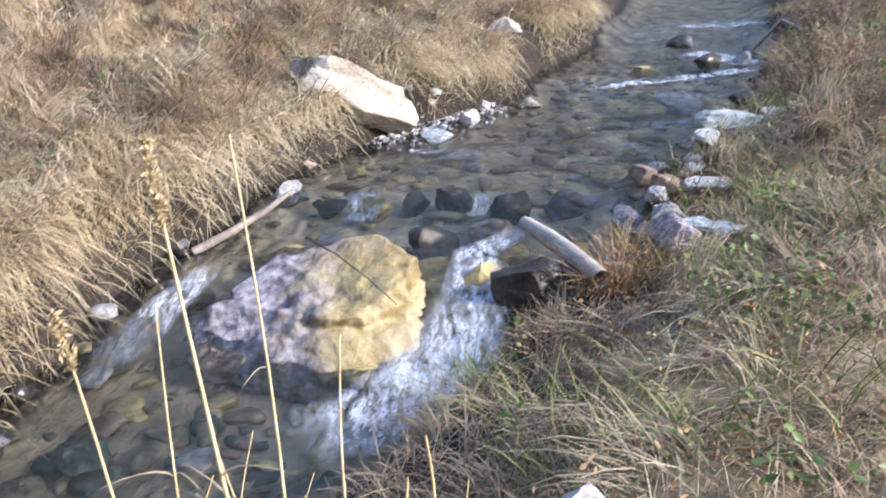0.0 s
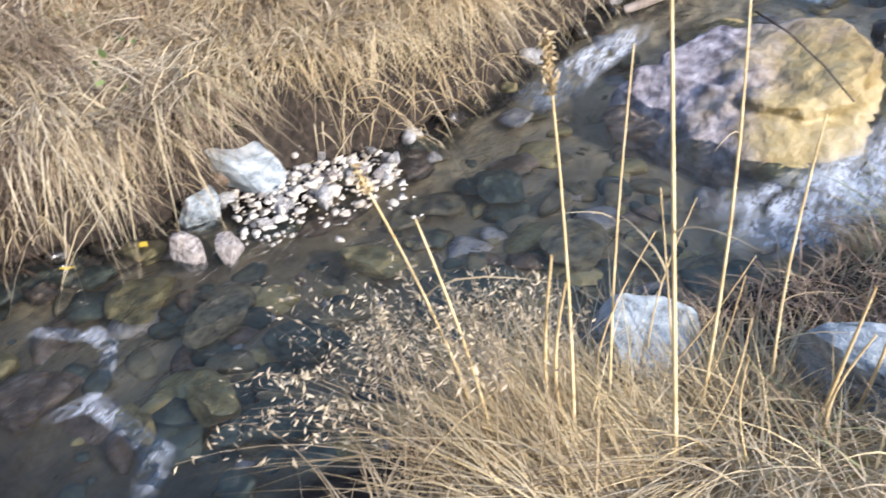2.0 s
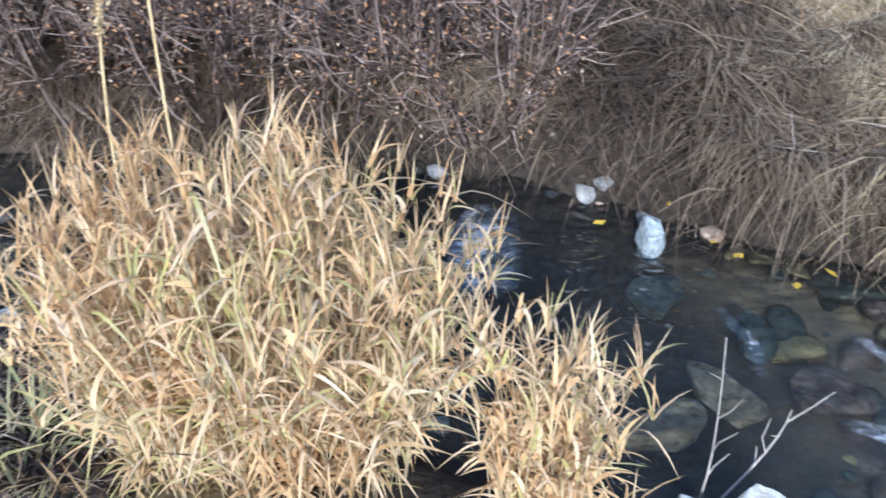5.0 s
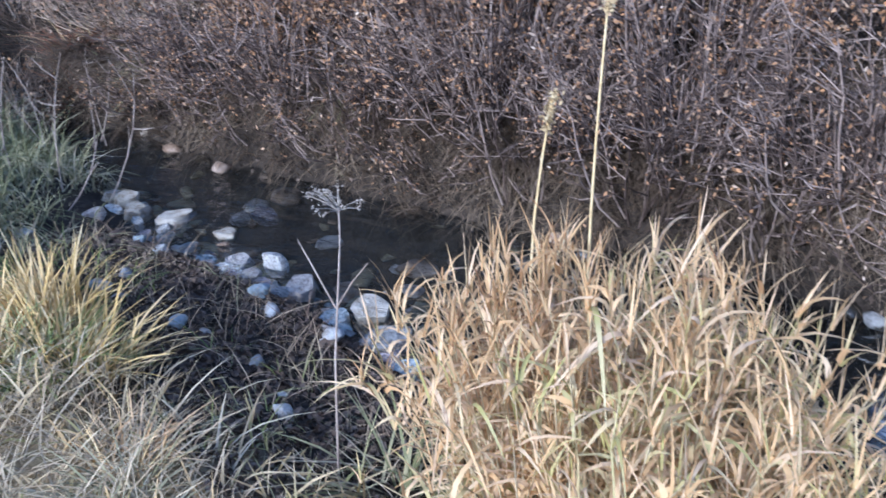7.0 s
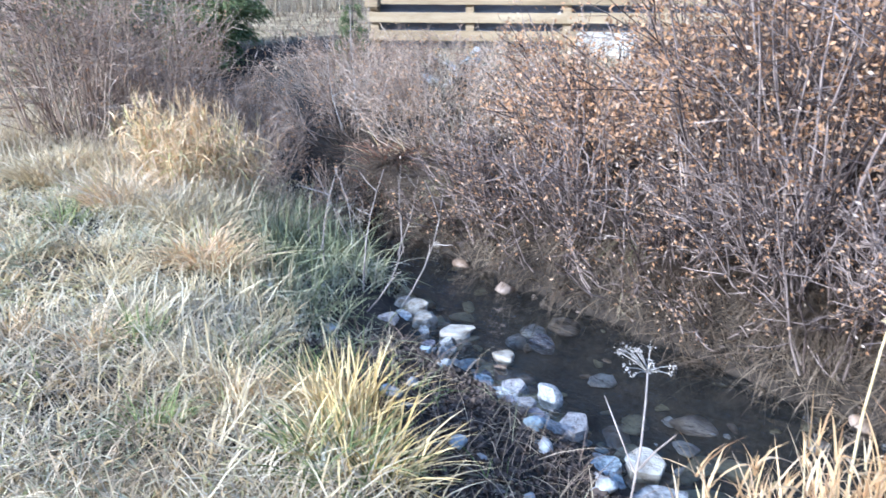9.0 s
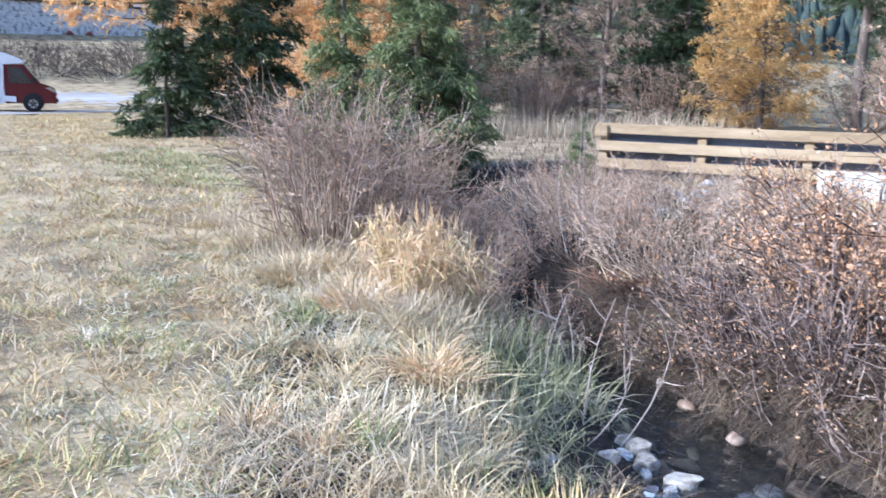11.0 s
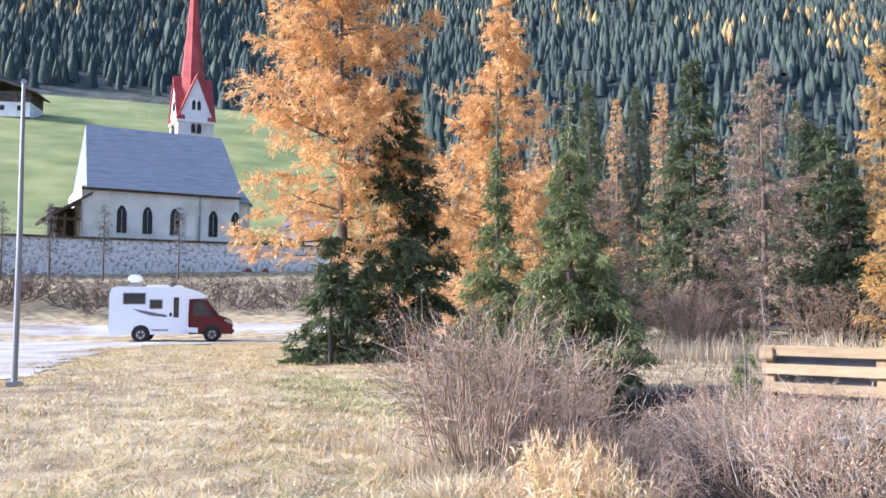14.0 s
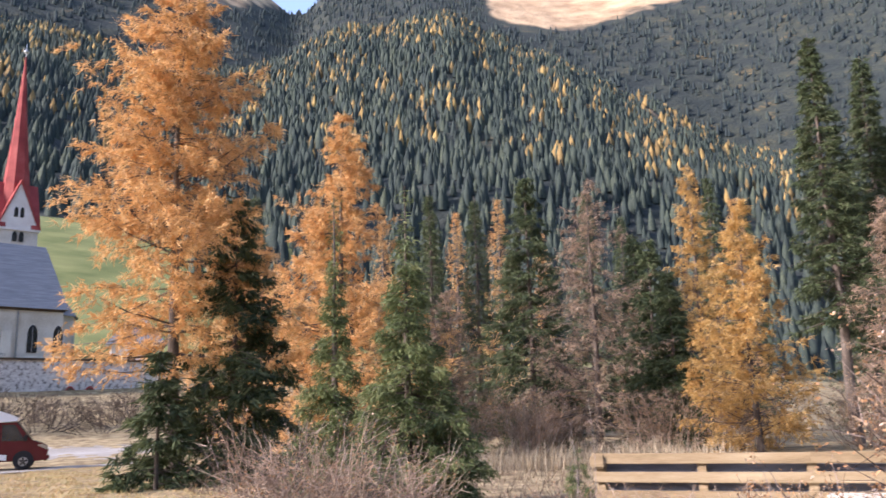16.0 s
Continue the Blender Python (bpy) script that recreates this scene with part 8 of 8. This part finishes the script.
for k, (x, y, z) in enumerate([(-3.06, 0.35, 0.006), (-2.93, 0.3, 0.006), (-3.15, 0.06, 0.12), (-3.04, 0.23, 0.006), (-2.8, 0.62, 0.006), (-2.72, 0.45, 0.006), (-2.6, 0.85, 0.006), (-3.2, -0.2, 0.004), (-2.45, 1.1, 0.006), (-0.55, 4.45, 0.42), (-3.0, 0.5, 0.006)]):
    v, f = leaves(np.zeros((1, 3)), 0.07, np.random.default_rng(300 + k), 0.6)
    v[:, 2] *= 0.15
    ob = new("fallen_leaf", tri_mesh("fallen_leaf", v, f, MAT["yellow_leaf"]))
    ob.matrix_basis = pose(x, y, z)
    tagged(ob, "small yellow fallen leaf at the water's edge", "leaf", "fallen yellow leaves")

# leaf litter on the dark shore, fallen leaves at the water
gx_, gy_ = scatter(rng, 22000, -3.6, -1.0, -4.4, -1.7, lambda x, y: (x - near_edge(y) > 0.1) & (x - near_edge(y) < 1.15))
v, f = leaves(np.stack([gx_, gy_, ground_z(gx_, gy_) + 0.006], 1), rng.uniform(0.02, 0.05, len(gx_)), rng, 0.6)
tagged(new("leaf_litter", tri_mesh("leaf_litter", v, f, MAT["litter"])), "dark withered leaves and twigs on the wet shore", "leaf litter", kind="stuff")
gx_, gy_ = scatter(rng, 3500, -3.6, -1.2, -4.4, -1.9, lambda x, y: (x - near_edge(y) > 0.15) & (x - near_edge(y) < 1.1))
sward("sparse_shore_grass", "sparse thin grass on the dark shore", gx_, gy_, (0.06, 0.2), (0.002, 0.005), "bank_grass", 73, None, (0.4, 1.0), (0.3, 1.0), 3)
gx_, gy_ = scatter(rng, 7000, -21.5, -11, -27, -18.5, lambda x, y: np.abs(y + 22.6 + (x + 16) * 0.45) < 1.4)
sward("pale_reeds", "row of pale feathery dead stems beyond the meadow", gx_, gy_, (0.5, 1.0), (0.012, 0.028), "straw", 74, None, (0.0, 0.25), (0.0, 0.3), 3)

# fresh growth and wiry stems among the dry grass of the near bank
gx_, gy_ = scatter(rng, 26000, 0.2, 5.5, 1.2, 9, lambda x, y: (x - near_edge(y) > np.where((y > 3.2) & (y < 7.2), 0.65, 0.1)) & (x - near_edge(y) < 3.0) & (wobble(x, y, 2.6, 17) > 0.3))
v, f = leaves(np.stack([gx_, gy_, ground_z(gx_, gy_) + rng.uniform(0.06, 0.2, len(gx_))], 1), rng.uniform(0.02, 0.055, len(gx_)), rng, 0.55)
tagged(new("green_weeds", tri_mesh("green_weeds", v, f, MAT["weed"])), "small green leafy weeds among dry grass", "weeds", kind="stuff")
gx_, gy_ = scatter(rng, 26000, -0.2, 6, 1.1, 10, lambda x, y: (x - near_edge(y) > 0.08) & (x - near_edge(y) < 3.2) & patchy(x, y, 2.1, 19, 0.1))
sward("wiry_stems", "wiry reddish-brown dry stems of the near bank", gx_, gy_, (0.08, 0.28), (0.002, 0.005), "red_twigs", 78, None, (0.1, 0.8), (0.1, 0.8), 3)
gx_, gy_ = scatter(rng, 16000, -4.5, 2, -9.5, -2.4, lambda x, y: (x - near_edge(y) > 0.5) & (wobble(x, y, 2.3, 23) > 0.3))
sward("fresh_green_tufts", "fresh green tufts in the frosted meadow edge", gx_, gy_, (0.06, 0.2), (0.004, 0.008), "green_grass", 79, None, (0.1, 0.6), (0.1, 0.8), 3)

# small separate tufts that break up the meadow edge
for k in range(46):
    y = rng.uniform(-8.0, -2.4)
    x = float(near_edge(np.array([y]))[0]) + rng.uniform(0.45, 2.3) + (0.6 if y > -4.4 else 0)
    mt = ("straw_gold", "frost_grass", "green_grass", "straw_gold", "leaf_gold")[k % 5]
    tuft("grass_tuft", {"straw_gold": "small pale straw tuft on the frosted turf", "frost_grass": "small frosted grass tuft", "green_grass": "small green grass tuft", "leaf_gold": "small golden grass tuft"}[mt],
         x, y, rng.uniform(0.07, 0.17), 130, (0.1, 0.26), (0.004, 0.009), mt, 200 + k, (0.1, 0.6), (0.1, 0.9), segs=3)

# withered leaves caught on the far bank, rushes round the bare bushes
gx_, gy_ = scatter(rng, 60000, -6, -2.6, -6.5, 0.8, lambda x, y: (far_edge(y) - x > -0.02) & (far_edge(y) - x < 1.1))
v, f = leaves(np.stack([gx_, gy_, ground_z(gx_, gy_) + rng.uniform(0.0, 0.05, len(gx_))], 1), rng.uniform(0.015, 0.05, len(gx_)), rng, 0.5)
tagged(new("fallen_leaves", tri_mesh("fallen_leaves", v, f, MAT["litter"])), "dark fallen leaves and dead stems on the far bank", "leaf litter", kind="stuff")
gx_, gy_ = scatter(rng, 14000, -7, -2.4, -10.5, -6.0, lambda x, y: (x - near_edge(y) > -0.2) & (wobble(x, y, 1.9, 41) > -0.2))
sward("pale_rushes", "pale long grass stems standing among the bare bushes", gx_, gy_, (0.2, 0.5), (0.004, 0.009), "straw", 80, None, (0.0, 0.5), (0.1, 0.7), 3)
gx_, gy_ = scatter(rng, 16000, -12, -4.5, -11, -4.5, lambda x, y: (far_edge(y) - x > 0.5) & (wobble(x, y, 1.4, 44) > -0.2))
sward("rough_grass_by_fence", "rough pale grass by the fence", gx_, gy_, (0.12, 0.4), (0.005, 0.01), "straw", 89, None, (0.1, 0.7), (0.1, 0.8), 3)

# the fringe of the far bank that trails into the water
gx_, gy_ = scatter(rng, 52000, -5.0, 1.2, -1.6, 9, lambda x, y: (far_edge(y) - x > -0.03) & (far_edge(y) - x < 0.16) & STRIP(x, y) & off_rock(x, y))
k = zone(gx_, gy_)
sward("trailing_grass", "bleached grass trailing from the far bank into the water", gx_[k], gy_[k], (0.16, 0.42), (0.004, 0.008), "straw_gold", 98, to_creek, (0.1, 0.7), (0.0, 0.4), 4, 1.0)
sward("brown_trailing_grass", "brown grass trailing from the far bank into the water", gx_[~k], gy_[~k], (0.16, 0.42), (0.004, 0.008), "brown_straw", 99, to_creek, (0.1, 0.7), (0.0, 0.4), 4, 1.0)

# locks: combed strands of the far bank that fall together towards the water, tufts on both banks
def locks(name, label, mat, places, per, length, width, az, spread, lean, hang, seed, size=0.06, fan=0.28):
    rng = np.random.default_rng(seed)
    cx, cy = places
    m = len(cx)
    n = (0.68 * per * rng.uniform(0.5, 1.5, m)).astype(int)
    who = np.repeat(np.arange(m), n)
    x, y = cx[who] + rng.normal(0, size, len(who)), cy[who] + rng.normal(0, size, len(who))
    base = np.stack([x, y, ground_z(x, y) - 0.01], 1)
    la = rng.normal(az, spread, m) if az is not None else rng.uniform(0, 6.283, m)
    ll, le, lh = rng.uniform(*length, m), rng.uniform(*lean, m), rng.uniform(*hang, m)
    v, f = blades(base, ll[who] * rng.uniform(0.55, 1.15, len(who)), 1.3 * rng.uniform(*width, len(who)), la[who] + rng.normal(0, fan, len(who)), le[who] + rng.normal(0, 0.12, len(who)),
                  np.clip(rng.normal(0.3, 0.25, len(who)), 0, 1), 3, rng, lh[who] + rng.normal(0, 0.15, len(who)))
    return tagged(new(name, tri_mesh(name, v, f, MAT[mat])), label, "grass", kind="stuff")


def bank_places(rng, n, y0, y1, d0, d1):
    """Places on the far bank, clear of boulders, gravel, heap and driftwood."""
    y = rng.uniform(y0, y1, n)
    d = d0 + (d1 - d0) * rng.uniform(0, 1, n)
    x = far_edge(y) - d
    k = off_rock(x, y) & STRIP(x, y) & ~((y > 3.3) & (y < 4.5) & (d < 0.4)) & ~((np.abs(y - 1.75) < 0.45) & (d < 0.1)) & ~((np.abs(y) < 0.3) & (d < 0.35))
    return x[k], y[k]


locks("combed_bank_grass", "locks of bleached grass combed down the far bank", "straw_gold", bank_places(rng, 300, 0.75, 10, 0.2, 0.9), 80, (0.2, 0.44), (0.003, 0.007), -0.5, 0.75, (0.2, 0.9), (0.5, 1.2), 111)
locks("combed_bank_grass", "locks of straw combed down the far bank", "straw", bank_places(rng, 300, 0.75, 10, 0.12, 1.2), 80, (0.2, 0.42), (0.003, 0.007), -0.5, 0.85, (0.2, 0.9), (0.4, 1.2), 117)
locks("combed_bank_grass", "locks of tan and reddish grass combed down the far bank", "bank_grass", bank_places(rng, 420, 0.75, 10, 0.12, 2.0), 80, (0.18, 0.42), (0.003, 0.007), -0.5, 0.9, (0.2, 0.9), (0.4, 1.2), 112)
locks("combed_brown_grass", "locks of brown grass hanging down the far bank", "brown_straw", bank_places(rng, 170, 0.3, 1.6, 0.15, 1.2), 75, (0.2, 0.44), (0.003, 0.007), -0.35, 0.9, (0.2, 0.9), (0.4, 1.2), 113)
locks("combed_brown_grass", "locks of brown grass hanging down the far bank, coloured dark for shade", "shaded_straw", bank_places(rng, 460, -2.8, 1.0, 0.05, 1.4), 75, (0.18, 0.42), (0.003, 0.007), -0.35, 0.9, (0.2, 0.9), (0.4, 1.2), 118)
locks("bank_tufts", "tufts of tangled straw on the far slope", "straw", bank_places(rng, 300, 1.5, 10, 0.5, 4.5), 80, (0.2, 0.46), (0.004, 0.008), None, 0, (0.1, 0.9), (0.1, 1.0), 116, 0.08)
locks("bank_tufts", "tufts of brown stems on the far slope", "brown_straw", bank_places(rng, 260, 1.5, 10, 0.4, 4.5), 80, (0.2, 0.42), (0.004, 0.008), None, 0, (0.1, 0.7), (0.0, 0.6), 119, 0.08)
ly_ = rng.uniform(1.5, 9, 330)
locks("bank_tufts", "tufts of dry straw among the matted grass of the near bank", "bank_grass", (near_edge(ly_) + rng.uniform(0.12, 2.6, 330), ly_), 70, (0.16, 0.36), (0.003, 0.006), None, 0, (0.3, 0.9), (0.3, 1.0), 114, 0.05)
ly_ = rng.uniform(1.2, 9, 210)
locks("bank_tufts", "pale straw tufts on the near bank", "straw", (near_edge(ly_) + rng.uniform(0.12, 2.6, 210), ly_), 60, (0.16, 0.4), (0.003, 0.006), None, 0, (0.2, 0.9), (0.2, 1.0), 115, 0.05)
ly_ = rng.uniform(4.8, 10.5, 90)
locks("bank_tufts", "tall tan grass at the upstream bank", "bank_grass", (near_edge(ly_) + rng.uniform(0.35, 1.8, 90), ly_), 60, (0.3, 0.6), (0.004, 0.008), None, 0, (0.1, 0.6), (0.1, 0.7), 120, 0.06)

# tall arching grass along the creek downstream
def shore_places(rng, n, y0, y1, d0, d1):
    y = rng.uniform(y0, y1, n)
    x = near_edge(y) + rng.uniform(d0, d1, n)
    k = ~((y > -5.0) & (x - near_edge(y) < np.where(y > -4.5, 1.3, 0.5)))
    return x[k], y[k]


locks("tall_arching_grass", "tall grey-green grass arching along the creek", "green_reed", shore_places(rng, 230, -6.6, -3.2, 0.0, 0.95), 34, (0.2, 0.5), (0.004, 0.009), None, 0, (0.0, 0.8), (0.0, 0.9), 121, 0.09, 0.8)
locks("tall_arching_grass", "bleached tall grass leaning along the creek", "straw_gold", shore_places(rng, 150, -8.0, -3.4, 0.7, 1.7), 40, (0.14, 0.36), (0.004, 0.008), None, 0, (0.0, 0.8), (0.0, 0.9), 122, 0.09, 0.8)
locks("meadow_tufts", "frosted tufts of the meadow", "frost_grass", shore_places(rng, 260, -9.0, -2.2, 1.0, 3.4), 40, (0.08, 0.2), (0.004, 0.008), None, 0, (0.2, 0.9), (0.2, 0.9), 123, 0.06)
locks("meadow_tufts", "bleached tufts of the meadow", "meadow_grass", shore_places(rng, 500, -12.0, -2.2, 1.2, 6.0), 50, (0.08, 0.2), (0.004, 0.008), None, 0, (0.2, 0.9), (0.2, 0.9), 124, 0.07)
ly_ = rng.uniform(-6.5, -1.6, 400)
locks("bank_fringe_grass", "brown grass hanging under the bushes of the far bank, coloured dark for shade", "shaded_straw", (far_edge(ly_) - rng.uniform(0.0, 0.45, 400), ly_), 75, (0.14, 0.34), (0.003, 0.007), -0.2, 0.7, (0.2, 0.9), (0.4, 1.1), 125, 0.05)
ly_ = rng.uniform(-6.0, -3.6, 46)
locks("bank_fringe_grass", "grey-green grass on the far bank under the bushes", "canary", (far_edge(ly_) - rng.uniform(0.1, 0.7, 46), ly_), 40, (0.14, 0.34), (0.003, 0.007), -0.2, 0.8, (0.2, 0.9), (0.3, 1.0), 126, 0.05)
tuft("dead_fern", "rust-brown dead fern clump above the creek", -4.85, -6.5, 0.22, 260, (0.2, 0.42), (0.006, 0.012), "rust_fern", 127, (0.2, 0.8), (0.3, 1.1), category="fern")

# reddish stems, brown leaves and green weeds mixed into both banks
gx_, gy_ = scatter(rng, 22000, -6, 1.0, 0.6, 11, lambda x, y: (far_edge(y) - x > 0.05) & (far_edge(y) - x < 3.2) & off_rock(x, y) & (wobble(x, y, 2.2, 51) > 0.15))
sward("reddish_bank_grass", "reddish withered grass among the straw of the far bank", gx_, gy_, (0.12, 0.4), (0.004, 0.009), "dead_leaf", 101, None, (0.0, 0.8), (0.1, 0.9), 3)
gx_, gy_ = scatter(rng, 9000, -6, 1.0, 0.9, 9, lambda x, y: (far_edge(y) - x > 0.05) & (far_edge(y) - x < 2.6) & off_rock(x, y) & (wobble(x, y, 2.9, 57) > 0.5))
v, f = leaves(np.stack([gx_, gy_, ground_z(gx_, gy_) + rng.uniform(0.08, 0.3, len(gx_))], 1), rng.uniform(0.02, 0.06, len(gx_)), rng, 0.5)
tagged(new("green_weeds", tri_mesh("green_weeds", v, f, MAT["weed"])), "scattered green weeds in the dry far bank", "weeds", kind="stuff")
gx_, gy_ = scatter(rng, 26000, 0.0, 5.5, 1.0, 9, lambda x, y: (x - near_edge(y) > 0.05) & (x - near_edge(y) < 3.0) & (wobble(x, y, 2.4, 61) > 0.0))
v, f = leaves(np.stack([gx_, gy_, ground_z(gx_, gy_) + rng.uniform(0.01, 0.14, len(gx_))], 1), rng.uniform(0.012, 0.04, len(gx_)), rng, 0.45)
tagged(new("withered_leaves", tri_mesh("withered_leaves", v, f, MAT["dead_leaf"])), "withered brown leaves caught in the near bank", "leaf litter", kind="stuff")

gx_, gy_ = scatter(rng, 16000, -7, -1.5, -22, -11, lambda x, y: (np.hypot((x + 4.2) / 1.5, (y + 16.2) / 4.5) + 0.35 * wobble(x, y, 1.1, 71) < 1))
sward("green_meadow_patch", "green grass patch in the dry meadow by the bushes", gx_, gy_, (0.05, 0.16), (0.007, 0.016), "green_grass", 103, None, (0.1, 0.8), (0.1, 0.8), 2)

gx_, gy_ = scatter(rng, 90000, -4.5, 8, -24, -3, lambda x, y: (x - near_edge(np.maximum(y, -15)) > 1.2) & (x < lot_edge(np.minimum(y, -18.5)) + 3) & (rng.uniform(size=len(x)) < np.clip(1.2 - np.hypot(x, y + 1.4) / 30, 0.3, 1)) & patchy(x, y, 3.1, 81, 0.05))
sward("meadow_straw", "coarse bleached straw standing in the short meadow", gx_, gy_, (0.05, 0.17), (0.006, 0.014), "straw", 104, None, (0.1, 0.9), (0.1, 0.8), 2)
